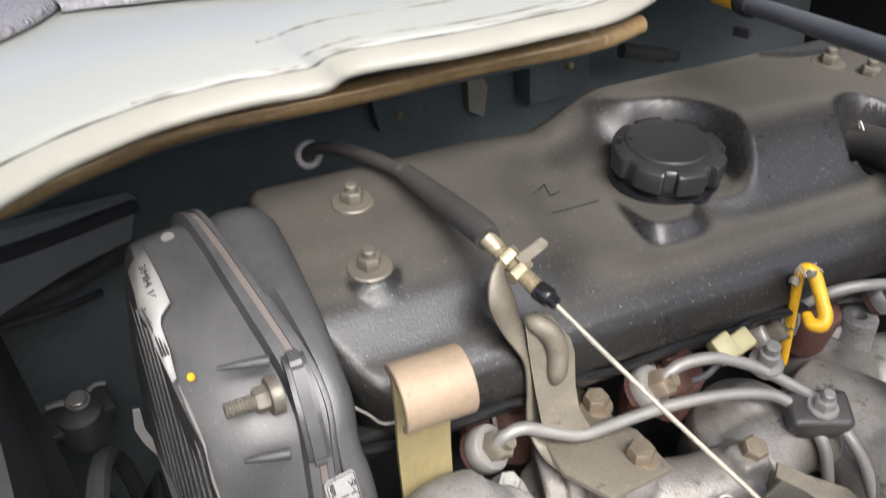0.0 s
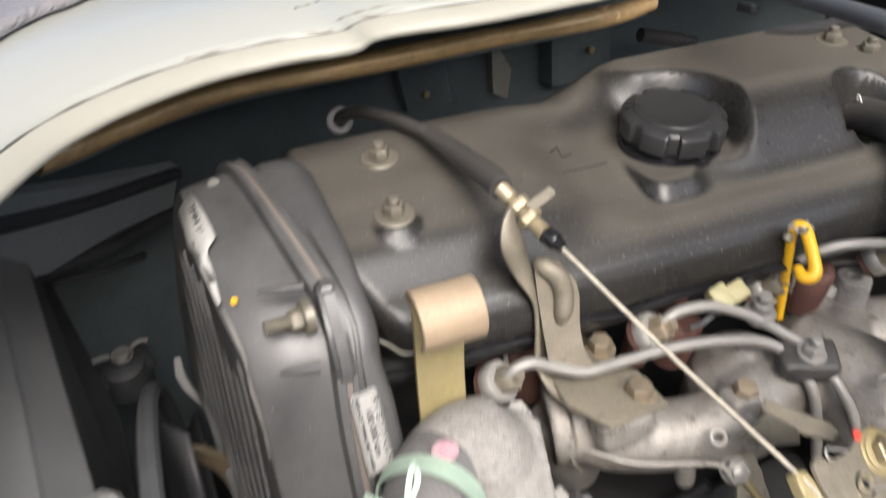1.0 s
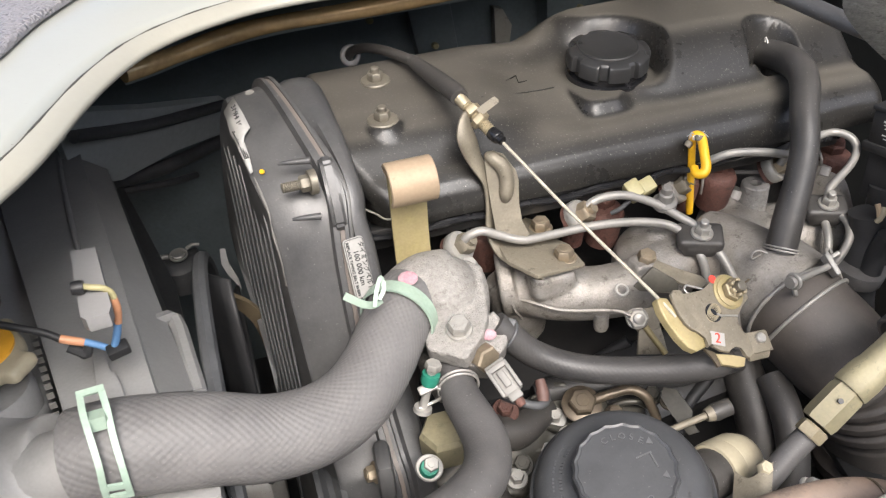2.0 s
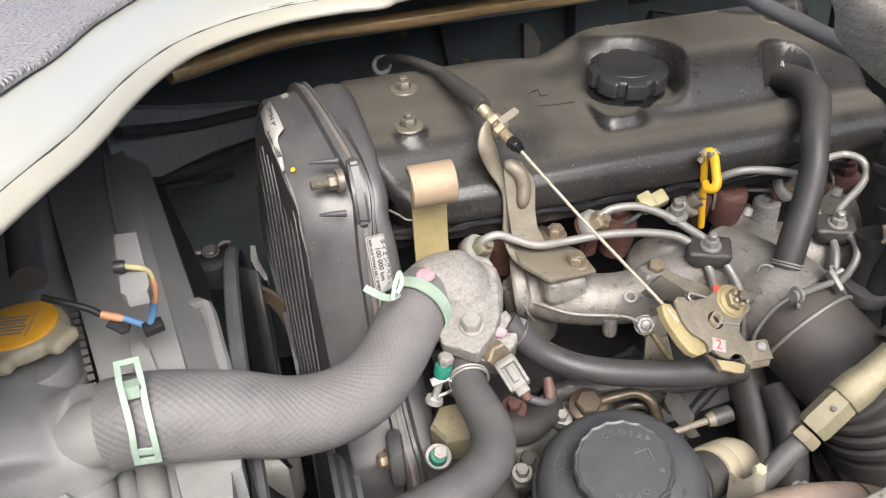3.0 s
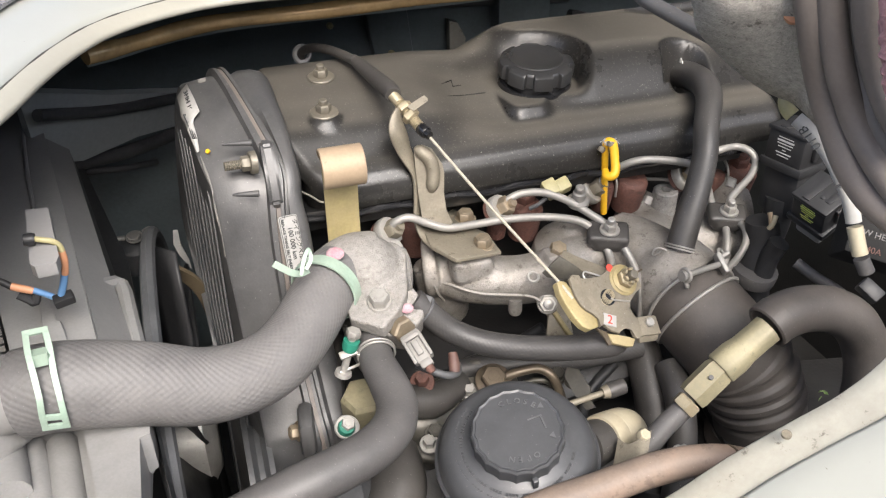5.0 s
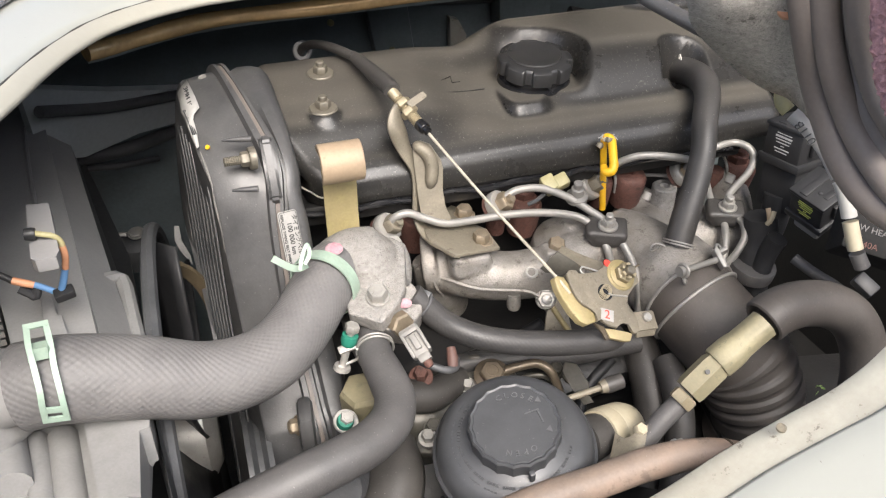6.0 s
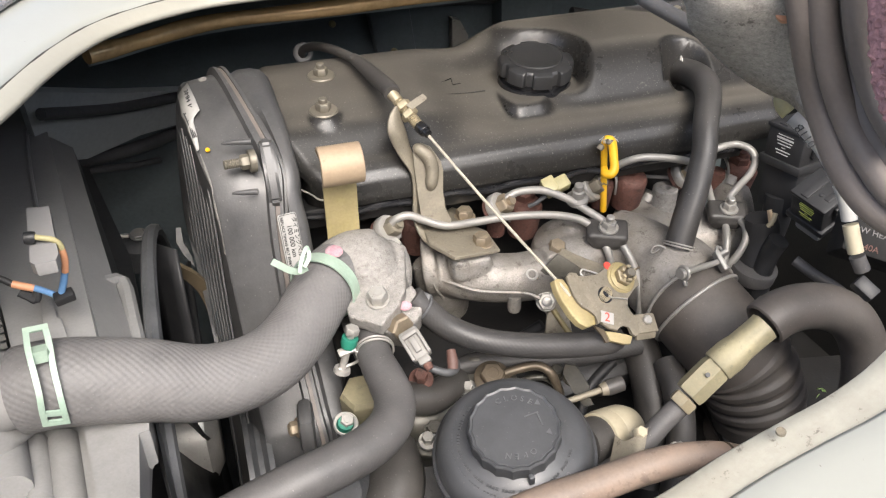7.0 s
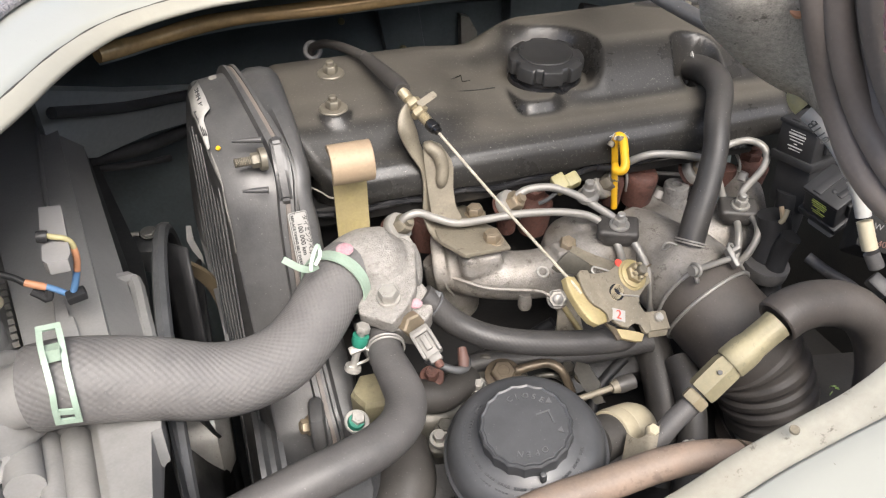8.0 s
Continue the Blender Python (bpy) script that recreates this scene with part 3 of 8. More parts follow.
loft(bm, rows)
inner = solo("inner_flange", bm, M_WALL, "dark teal inner flange below the hatch rim", "flange", kind="structure", sharp=70)
bm = bmesh.new()
tube(bm, [p + Vector((0, 0, 0.0005 * math.sin(i * 0.37))) for i, p in enumerate(fl)], [0.0068 + 0.0005 * math.sin(i * 0.45) for i in range(len(fl))], 20, 1, smooth=False)
solo("wax_bead", bm, M_WAX, "brown-gold cavity wax on rolled flange edge", "wax bead", kind="structure", sharp=70)
inner.modifiers.new("gauge", 'SOLIDIFY').thickness = 0.002
# vinyl trim sheets on the panel
for lb, edge, lift in (("grey leather-grained vinyl sheet laid over white panel", [(-0.425, -0.139, 1.043), (-0.379, -0.038, 1.0475), (-0.356, 0.028, 1.047), (-0.332, 0.111, 1.048), (-0.292, 0.193, 1.0495), (-0.27, 0.218, 1.0495), (-0.248, 0.26, 1.0505)], 0.0), ("grey leather-grained vinyl sheet, edge tucked under the other", [(-0.249, 0.249, 1.052), (-0.205, 0.241, 1.052), (-0.155, 0.227, 1.051), (-0.091, 0.21, 1.0505), (0.013, 0.222, 1.0505)], -0.002)):
    line = spline(edge, 6)
    bm = bmesh.new()
    vr = []
    for d, h in ((0.003, -0.004), (0.0, -0.0035), (-0.0006, -0.001), (0.0012, 0.0012), (0.006, 0.002), (0.05, 0.0045), (0.15, 0.008), (0.45, 0.016)):
        vr.append([p + (p - Vector((0.05, -0.35, p.z))).normalized() * (d + 0.0008 * math.sin(i * 0.9)) + Vector((0, 0, h + lift)) for i, p in enumerate(line)])
    loft(bm, vr)
    solo("vinyl_trim", bm, M_VINYL, lb, "trim", kind="structure", sharp=60)

# near sill of the opening
SILL = spline([(-0.155, -0.239, 0.780), (-0.105, -0.231, 0.784), (-0.060, -0.225, 0.785), (-0.011, -0.222, 0.790), (0.037, -0.221, 0.813), (0.071, -0.226, 0.835), (0.096, -0.234, 0.858), (0.121, -0.236, 0.883), (0.141, -0.237, 0.926), (0.156, -0.236, 0.972)], 5)
OUT = Vector((0.30, -0.92, 0.12))
rows = []
for d, h in ((0.003, -0.022), (0.0005, -0.006), (0.0, -0.001), (0.0015, 0.0005), (0.012, 0.001), (0.028, 0.0015), (0.031, 0.002), (0.034, 0.0035), (0.05, 0.005), (0.16, 0.009), (0.30, 0.008)):
    rows.append([p + OUT * d + Vector((0, 0, h)) for p in SILL])
bm = bmesh.new()
loft(bm, rows[:7])
lip = solo("door_sill", bm, M_CREAM, "soiled cream lip of the near sill, mud-stained", "sill", kind="structure", sharp=60)
sol = lip.modifiers.new("gauge", 'SOLIDIFY')
sol.thickness, sol.offset = 0.0015, -1
bm = bmesh.new()
loft(bm, rows[6:])
lip = solo("sill_panel", bm, M_WHITE, "white painted sill beside the hatch opening", "sill", kind="structure", sharp=60)
sol = lip.modifiers.new("gauge", 'SOLIDIFY')
sol.thickness, sol.offset = 0.0015, -1

# Closed grey disc; its tone stands for the drain hole's shade.
bm = bmesh.new()
lathe(bm, (0.061, -0.237, 0.839), (-0.1, -0.2, 1), [(0.0030, -0.002), (0.0030, -0.0002), (0.0026, -0.0002), (0.0024, -0.0006)], 14)
solo("sill_hole_disc", bm, M_ZINC, "grey disc for the shaded drain hole in the sill", "drain hole", kind="structure")

# ---- engine: valve cover ----
engine_x0, engine_x1 = -0.184, 0.275
PROFILE = [(0.070, 0.868), (0.0625, 0.868), (0.0618, 0.8725), (0.0627, 0.879), (0.0650, 0.8855), (0.0695, 0.892), (0.0765, 0.8978), (0.086, 0.9032), (0.098, 0.9085), (0.108, 0.913), (0.115, 0.916), (0.122, 0.9195), (0.129, 0.9225),
           (0.136, 0.9255), (0.144, 0.9285), (0.153, 0.9315), (0.163, 0.934), (0.173, 0.936), (0.183, 0.9375), (0.193, 0.938), (0.203, 0.9375), (0.213, 0.936), (0.221, 0.932), (0.226, 0.926), (0.228, 0.918), (0.229, 0.90), (0.229, 0.868)]
CAPX, CAPY, CAPZ = 0.0616, 0.149, 0.9180


def cover_height(x, y, z):
    if z < 0.886:
        return z
    low = smooth01((z - 0.886) / 0.012)
    z += 0.0105 * (1 - 0.45 * smooth01((y - 0.125) / 0.035)) * smooth01((y - 0.078) / 0.03) * smooth01((0.225 - y) / 0.02) * (1 - smooth01((x + 0.05) / 0.07))
    z -= (0.007 + 0.004 * smooth01((y - 0.11) / 0.03)) * smooth01((x + 0.07) / 0.06) * smooth01((y - 0.080) / 0.028) * (1 - smooth01((y - 0.165) / 0.035))
    # raised box over the rear cylinders: rounded front ramp, steep near wall
    front = smooth01((x + 0.008 - 0.45 * (0.225 - y)) / 0.066)
    wall = smooth01((y - 0.094) / 0.060)
    top = 0.9470 + 0.09 * (y - 0.13) - 0.008 * smooth01((x - 0.165) / 0.07)
    if y < 0.215:
        z += (max(top, z) - z) * front * wall * low
    else:
        z += 0.021 * front * low * smooth01((z - 0.895) / 0.03)
    # round pocket cut into the box behind the filler cap, square pedestal before it
    seat = CAPZ + 0.05 * (y - CAPY)
    if z > seat:
        r = math.hypot(x - CAPX - 0.003, y - CAPY + 0.003)
        k = smooth01((CAPX + 0.006 - x) / 0.03)
        z += (seat - z) * smooth01((0.0510 + 0.026 * k - r) / (0.0185 + 0.034 * k))
    else:
        r = (abs((x - CAPX + 0.017) / 0.0200) ** 5 + abs((y - CAPY) / 0.040) ** 5) ** (1 / 5)
        z += (seat - z) * smooth01((1.30 - r) / (0.30 + 0.45 * smooth01((x - CAPX + 0.012) / 0.02)))
    # raised seat of the front bolt
    q = math.hypot(x + 0.1367, y - 0.1183)
    z += max(0.0, 0.9290 - z) * smooth01((0.0165 - q) / 0.006)
    # rounded hollow in the box's near wall round the breather outlet, and a sharp cut-out under it
    n = smooth01((0.0245 - math.hypot(x - 0.203, 1.15 * max(0.0, y - 0.128))) / 0.011) * smooth01((y - 0.100) / 0.014)
    z += (min(z, 0.902) - z) * n
    c = smooth01((0.0115 - abs(x - 0.1900 - 0.3 * (y - 0.125))) / 0.002) * smooth01((0.0140 - abs(y - 0.1275)) / 0.002)
    return z + (min(z, 0.878) - z) * c


bm = bmesh.new()
rows = []
nx = 250
for i in range(nx + 1):
    x = engine_x0 + (engine_x1 - engine_x0) * i / nx
    e = min(x - engine_x0, engine_x1 - x)
    pinch = 0.010 * (1 - math.sqrt(max(0, 1 - (1 - min(1, e / 0.012)) ** 2)))
    row = []
    for j, (y, z) in enumerate(PROFILE):
        # the profile is run fine between its stations
        y2, z2 = PROFILE[min(j + 1, len(PROFILE) - 1)]
        for s in (0.0, 0.33, 0.67) if j < len(PROFILE) - 1 else (0.0,):
            yy, zz = y + (y2 - y) * s, z + (z2 - z) * s
            zz = cover_height(x, yy, zz)
            cy = 0.135
            yy += (cy - yy) * pinch / 0.08
            zz -= pinch * smooth01((zz - 0.88) / 0.04)
            xx = x + 0.8 * max(0.0, 0.105 - yy) * max(0.0, 1 - (x - engine_x0) / 0.15)
            row.append((xx, yy, zz))
    rows.append(row)
loft(bm, rows, caps=True)
valve_cover = thing("valve_cover", (0.03, 0.135, 0.868), "satin black painted steel valve cover, dusty, on engine", "valve cover")
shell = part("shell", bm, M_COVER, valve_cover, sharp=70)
bm = bmesh.new()
lathe(bm, (0.208, 0.160, 0.906), (0.35, -0.8, -0.05), [(0.0165, -0.010), (0.0165, 0.0), (0.0145, 0.0015)], 24)
part("breather_outlet", bm, M_GLOSSBLACK, valve_cover, "black breather outlet in a notch")
for p in ((-0.1289, 0.169, 0.9405), (-0.1367, 0.1183, 0.9288), (0.231, 0.197, 0.944), (0.243, 0.172, 0.9405)):
    bolt("cover_bolt", p, (0, -0.15, 1), 0.011, 0.0065, valve_cover, 0.0118, M_GREYBOLT, 0.004, label="grey-bronze flange bolt with washer")
for q in ([(-0.057, 0.124, 0.930), (-0.012, 0.139, 0.920), (0.012, 0.143, 0.918)], [(-0.025, 0.154, 0.927), (-0.013, 0.163, 0.926)], [(-0.013, 0.163, 0.926), (-0.015, 0.152, 0.924)], [(-0.015, 0.152, 0.924), (-0.007, 0.155, 0.923)]):
    bm = bmesh.new()
    tube(bm, [Vector(p) - Vector((0, 0, 0.0003)) for p in q], 0.0006, 6, 5)
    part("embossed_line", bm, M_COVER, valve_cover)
# oil filler cap
cap = thing("oil_filler_cap", (CAPX, CAPY, CAPZ), "black ribbed plastic oil filler cap on valve cover", "cap")
bm = bmesh.new()
CAPN = (0, -0.17, 1)
lathe(bm, (CAPX, CAPY, CAPZ - 0.001), CAPN, [(0.0330, -0.012), (0.0335, 0), (0.0335, 0.003), (0.0325, 0.0055), (0.029, 0.0065), (0.0285, 0.011)], 48)
part("collar", bm, M_GLOSSBLACK, cap, "glossy black seat ring")
bm = bmesh.new()
lathe(bm, (CAPX, CAPY - 0.0016, CAPZ + 0.0092), CAPN, [(0.0318, 0), (0.0338, 0.0010), (0.0340, 0.0112), (0.0332, 0.0130), (0.0318, 0.0140), (0.0262, 0.0146)], 192, 8, 0.115, 0.22, 1)
part("grip", bm, M_CAPTOP, cap, sharp=30)
bm = bmesh.new()
lathe(bm, (CAPX, CAPY - 0.0008, CAPZ + 0.0225), CAPN, [(0.0248, 0), (0.0248, 0.0022), (0.0240, 0.0028), (0.0225, 0.0022), (0.01, 0.002)], 48)
part("top_disc", bm, M_CAPTOP, cap)

# cylinder head and block below the cover
head = thing("cylinder_head", (0.034, 0.13, 0.49), "grimy cast-iron cylinder head and block, blackened for shade", "cylinder head")
for nm, m, sx, sy, sz, bv in (("casting", pose(0.034, 0.159, 0.775), 0.405, 0.080, 0.14, 0.004), ("cover_flange", pose(0.034, 0.118, 0.857), 0.41, 0.095, 0.018, 0.003), ("block", pose(0.034, 0.13, 0.6), 0.42, 0.20, 0.22, 0.01)):
    bm = bmesh.new()
    box(bm, m, sx, sy, sz, bv)
    part(nm, bm, M_DARK, head)
bm = bmesh.new()
tube(bm, [(-0.168 + 0.02 * k, 0.0645 - 0.002 * (k % 2), 0.864 - 0.0015 * (k % 3)) for k in range(21)], 0.003, 8, 3)
solo("cover_gasket", bm, M_GLOSSBLACK, "black rubber gasket under the valve cover edge", "gasket")

bm = bmesh.new()
tube(bm, [(-0.172, 0.143, 0.902), (-0.163, 0.127, 0.893), (-0.155, 0.108, 0.882), (-0.146, 0.092, 0.874), (-0.131, 0.082, 0.868)], [0.012, 0.014, 0.015, 0.014, 0.008], 20, 5)
skirt = thing("cam_end_cover", (-0.155, 0.108, 0.882), "gloss black end cover with pale gasket line", "end cover")
part("body", bm, M_GLOSSBLACK, skirt)
bm = bmesh.new()
tube(bm, [(-0.1790, 0.0985, 0.8860), (-0.1700, 0.0850, 0.8815), (-0.1595, 0.0715, 0.8790), (-0.1535, 0.0610, 0.8785), (-0.1400, 0.0605, 0.8782)], 0.0008, 8, 4)
part("gasket_edge", bm, M_CREAM, skirt, "pale gasket edge")

# ---- timing belt cover ----
# near outline: y, z, and how far front face, joint and back reach along the engine
TC = [(y, z, f, j - 0.16 * max(0, y - 0.15), r - 0.16 * max(0, y - 0.16)) for y, z, f, j, r in (
    (0.05, 0.55, -0.261, -0.214, -0.185), (0.10, 0.70, -0.258, -0.214, -0.183), (0.16, 0.765, -0.262, -0.214, -0.181), (0.205, 0.805, -0.266, -0.214, -0.181), (0.214, 0.855, -0.2635, -0.214, -0.181), (0.205, 0.90, -0.2585, -0.215, -0.180), (0.190, 0.93, -0.254, -0.215, -0.180), (0.172, 0.952, -0.249, -0.215, -0.178),
    (0.15, 0.963, -0.2455, -0.213, -0.1765), (0.125, 0.960, -0.2445, -0.207, -0.1745), (0.10, 0.9525, -0.2445, -0.201, -0.173), (0.08, 0.942, -0.2430, -0.195, -0.171), (0.06, 0.929, -0.2395, -0.189, -0.170),
    (0.045, 0.915, -0.2355, -0.187, -0.169), (0.035, 0.90, -0.2340, -0.189, -0.171), (0.028, 0.882, -0.2335, -0.191, -0.169), (0.02, 0.855, -0.2335, -0.192, -0.168), (0.008, 0.815, -0.2325, -0.192, -0.166), (-0.010, 0.775, -0.231, -0.190, -0.164),
    (-0.030, 0.745, -0.230, -0.188, -0.162), (-0.045, 0.715, -0.229, -0.186, -0.160), (-0.045, 0.60, -0.229, -0.186, -0.160), (-0.02, 0.55, -0.229, -0.186, -0.160))]


def face_x(y, z):
    """The slanting front face of the timing cover."""
    return -0.2345 - 0.149 * (y - 0.02) + 0.073 * (z - 0.855)


tcl = spline([(a, b, 0) for a, b, *_ in TC], 4)
xs = [spline([(c[k], 0, 0) for c in TC], 4) for k in (2, 3, 4)]


def tc_ring(k, inset, dx=0.0, mix=None):
    out = []
    for i, p in enumerate(tcl):
        t = (tcl[(i + 1) % len(tcl)] - tcl[i - 1]) if 0 < i < len(tcl) - 1 else Vector((0, 1, 0))
        nrm = Vector((p.x - 0.11, p.y - 0.80, 0)).normalized() * 0.6 + Vector((-t.y, t.x, 0)).normalized() * (0.6 if (Vector((-t.y, t.x, 0))).dot(Vector((p.x - 0.11, p.y - 0.80, 0))) > 0 else -0.6)
        nrm.normalize()
        q = p - nrm * inset
        x = xs[k][i].x if mix is None else xs[k][i].x * (1 - mix) + xs[k + 1][i].x * mix
        out.append((x + dx, q.x, q.y))
    return out


timing = thing("timing_belt_cover", (-0.21, 0.1, 0.55), "dusty black two-piece plastic timing belt cover on engine front", "timing cover")
bm = bmesh.new()
face = [[(face_x(0.11 + (p.x - 0.11) * k, 0.78 + (p.y - 0.78) * k) + 0.001, 0.11 + (p.x - 0.11) * k, 0.78 + (p.y - 0.78) * k) for p in tcl] for k in (0.25, 0.6)]
loft(bm, face + [tc_ring(0, 0.016, 0.0), tc_ring(0, 0.0085, 0.0008), tc_ring(0, 0.0065, 0.0035), tc_ring(0, 0.0045, 0, 0.5), tc_ring(0, 0.003, 0, 0.82), tc_ring(0, -0.003, 0, 0.86), tc_ring(1, -0.003, -0.002), tc_ring(1, 0.02, -0.0018)], True, True)
part("front_half", bm, M_TIMING, timing, sharp=45)
bm = bmesh.new()
loft(bm, [tc_ring(1, 0.012, -0.002), tc_ring(1, -0.0015, -0.0016), tc_ring(1, -0.0015, 0.0016), tc_ring(1, 0.012, 0.0018)], True, True)
part("gasket", bm, M_SEAL, timing, "brown-grey rubber gasket")
bm = bmesh.new()
loft(bm, [tc_ring(1, 0.012, 0.0015), tc_ring(1, -0.003, 0.0015), tc_ring(1, -0.003, 0.004), tc_ring(1, 0.005, 0.0055), tc_ring(1, 0.005, 0.008), tc_ring(1, 0.0015, 0, 0.42), tc_ring(1, 0.0015, 0, 0.7), tc_ring(1, 0.0035, 0, 0.88), tc_ring(2, 0.0085, 0), tc_ring(2, 0.03, 0.001)], True, True)
part("rear_half", bm, M_TIMING, timing, sharp=45)
# fine ribs on the front face
far_y, far_z = (0.214, 0.205, 0.190, 0.172), (0.855, 0.90, 0.93, 0.952)
for k in range(9):
    shift = 0.010 + k * 0.0185
    pts = []
    for y, z in ((0.105, 0.944), (0.082, 0.932), (0.060, 0.913), (0.048, 0.895), (0.038, 0.87), (0.029, 0.84), (0.012, 0.79), (-0.012, 0.745), (-0.020, 0.70), (-0.020, 0.62)):
        y += shift
        top = 0.944
        for (ya, za), (yb, zb) in zip(zip(far_y, far_z), zip(far_y[1:], far_z[1:])):
            if yb <= y <= ya:
                top = za + (zb - za) * (ya - y) / (ya - yb)
        if y < 0.205 and 0.62 + 0.95 * max(0.0, y - 0.03) < z < top - 0.012:
            pts.append((face_x(y, z) + 0.0002, y, z))
    if len(pts) < 2:
        continue
    bm = bmesh.new()
    tube(bm, pts, 0.0008, 6, 2)
    part("rib", bm, M_TIMING, timing)
# short ribs beside the stud
rn = Vector((-0.15, -0.62, 0.77)).normalized()
for p, q in (((-0.2215, 0.0580, 0.9396), (-0.200, 0.055, 0.938)), ((-0.2205, 0.0308, 0.9118), (-0.202, 0.0285, 0.910))):
    bm = bmesh.new()
    p, q = Vector(p), Vector(q)
    tube(bm, [p, p.lerp(q, 0.35) + rn * 0.0010, q + rn * 0.0022], [0.0009, 0.0018, 0.0026], 10, 4)
    part("rib", bm, M_TIMING, timing)
bm = bmesh.new()
loft(bm, [[(x0, y0, z0) for y0, z0 in ((0.064, 0.929), (0.057, 0.9405), (0.047, 0.939), (0.033, 0.922), (0.026, 0.902), (0.034, 0.892))] for x0 in (-0.1955, -0.186)], True, True)
bmesh.ops.bevel(bm, geom=bm.edges[:], offset=0.0022, segments=2, affect='EDGES')
part("lug", bm, M_TIMING, timing)
stud = (-0.204, 0.0455, 0.928)
bm = bmesh.new()
lathe(bm, stud, (-1, -0.12, 0.05), [(0.0085, -0.004), (0.0085, 0.0), (0.008, 0.0008)], 20)
hexagon(bm, Vector(stud) + Vector((-0.0008, 0, 0)), (-1, -0.12, 0.05), 0.010, 0.006)
prof = [(0.0032, 0.006)]
for k in range(9):
    prof += [(0.0036, 0.007 + k * 0.0014), (0.0030, 0.0077 + k * 0.0014)]
lathe(bm, stud, (-1, -0.12, 0.05), prof, 12)
part("stud", bm, M_GREYBOLT, timing, "yellow zinc stud with nut")
bm = bmesh.new()
box(bm, facing((-0.197, -0.043, 0.744), (-1, 0.1, 0), (0, 1, 0)), 0.03, 0.034, 0.012, 0.005)
part("lug", bm, M_TIMING, timing)
bolt("bolt", (-0.2025, -0.0425, 0.744), (-1, -0.2, 0.25), 0.010, 0.006, timing, 0.008, M_BRONZE)
# stickers
bm = bmesh.new()
loft(bm, [[(-0.239, 0.142, 0.959), (-0.235, 0.116, 0.955), (-0.233, 0.098, 0.952), (-0.238, 0.095, 0.948), (-0.239, 0.093, 0.945), (-0.238, 0.080, 0.940), (-0.238, 0.069, 0.933)], [(-0.244, 0.137, 0.956), (-0.241, 0.114, 0.953), (-0.240, 0.098, 0.950), (-0.241, 0.095, 0.946), (-0.243, 0.090, 0.943), (-0.241, 0.080, 0.939), (-0.239, 0.069, 0.932)], [(-0.248, 0.132, 0.953), (-0.247, 0.117, 0.950), (-0.247, 0.104, 0.947), (-0.245, 0.098, 0.944), (-0.244, 0.088, 0.941), (-0.242, 0.078, 0.937), (-0.240, 0.068, 0.932)]])
stick = part("sticker", bm, M_PAPER, timing, "curling white paper sticker with black code")
stick.modifiers.new("gauge", 'SOLIDIFY').thickness = 0.0006
writing("print", "3MH 10TP", facing((-0.240, 0.110, 0.954), (-0.62, -0.52, 0.58), (0.10, -0.62, -0.55)), 0.0055, M_INK, stick)
bm = bmesh.new()
for k in range(3):
    tube(bm, [Vector(p) + Vector((0.0012 * k, 0, 0)) for p in [(-0.245, 0.103, 0.949), (-0.243, 0.094, 0.944), (-0.241, 0.078, 0.939)]], 0.0005, 6, 3)
part("print_bar", bm, M_INK, stick, "black bars of a code")
bm = bmesh.new()
tube(bm, [(-0.238, 0.070, 0.928), (-0.236, 0.059, 0.920), (-0.234, 0.050, 0.909), (-0.234, 0.045, 0.894), (-0.233, 0.038, 0.878), (-0.233, 0.035, 0.860)], [0.0003, 0.0010, 0.0006, 0.0011, 0.0006, 0.0010], 8, 3)
part("worn_edge", bm, M_CONN, timing, "pale scuffed edge")
bm = bmesh.new()
lathe(bm, (-0.227, 0.144, 0.959), (-0.1, -0.3, 1), [(0.0032, -0.001), (0.0032, 0.0005)], 14)
part("scuff", bm, M_CONN, timing)
bm = bmesh.new()
lathe(bm, (-0.2322, 0.0685, 0.9315), (-0.5, -0.5, 0.7), [(0.0017, -0.0008), (0.0017, 0.0006)], 12)
part("paint_dot", bm, M_YELLOW, timing, "yellow paint dot")
lab_a, lab_b, lab_c, lab_o = (Vector(q) for q in [(-0.191, 0.025, 0.886), (-0.177, 0.029, 0.885), (-0.177, 0.018, 0.856), (-0.184, 0.021, 0.870)])
lab = facing(lab_o, (lab_b - lab_a).cross(lab_b - lab_c), lab_b - lab_a)
bm = bmesh.new()
corner = [(math.cos(radians(a)), math.sin(radians(a))) for a in range(0, 91, 30)]
def rounded(w, h, r):
    return [(sx * (w - r) + r * (cx * ux - cy * uy), sy * (h - r) + r * (cx * uy + cy * ux)) for sx, sy, ux, uy in ((1, 1, 1, 0), (-1, 1, 0, 1), (-1, -1, -1, 0), (1, -1, 0, -1)) for cx, cy in corner]
cut_plate(bm, lab, rounded(7.5, 21, 2.2), 0.0010)
tag = part("label", bm, M_PAPER, timing, "white warning label")
edge = [lab @ Vector((x * 0.001, y * 0.001, 0.0006)) for x, y in rounded(6.8, 20.3, 1.9)]
bm = bmesh.new()
tube(bm, edge + edge[:1], 0.00022, 5, 1, smooth=False)
part("border", bm, M_INK, tag, "thin black printed border")
down = lab @ pose(0, 0, 0.0006, 0, 0, -90)
writing("print", "タイミングベルト", down @ pose(0, 0.0046, 0), 0.0044, M_INK, tag)
writing("print", "100 000 km", down @ pose(0, 0.0, 0), 0.0052, M_INK, tag)
writing("print", "REPLACE TIMING BELT EVERY", down @ pose(0, -0.0048, 0), 0.0029, M_INK, tag)

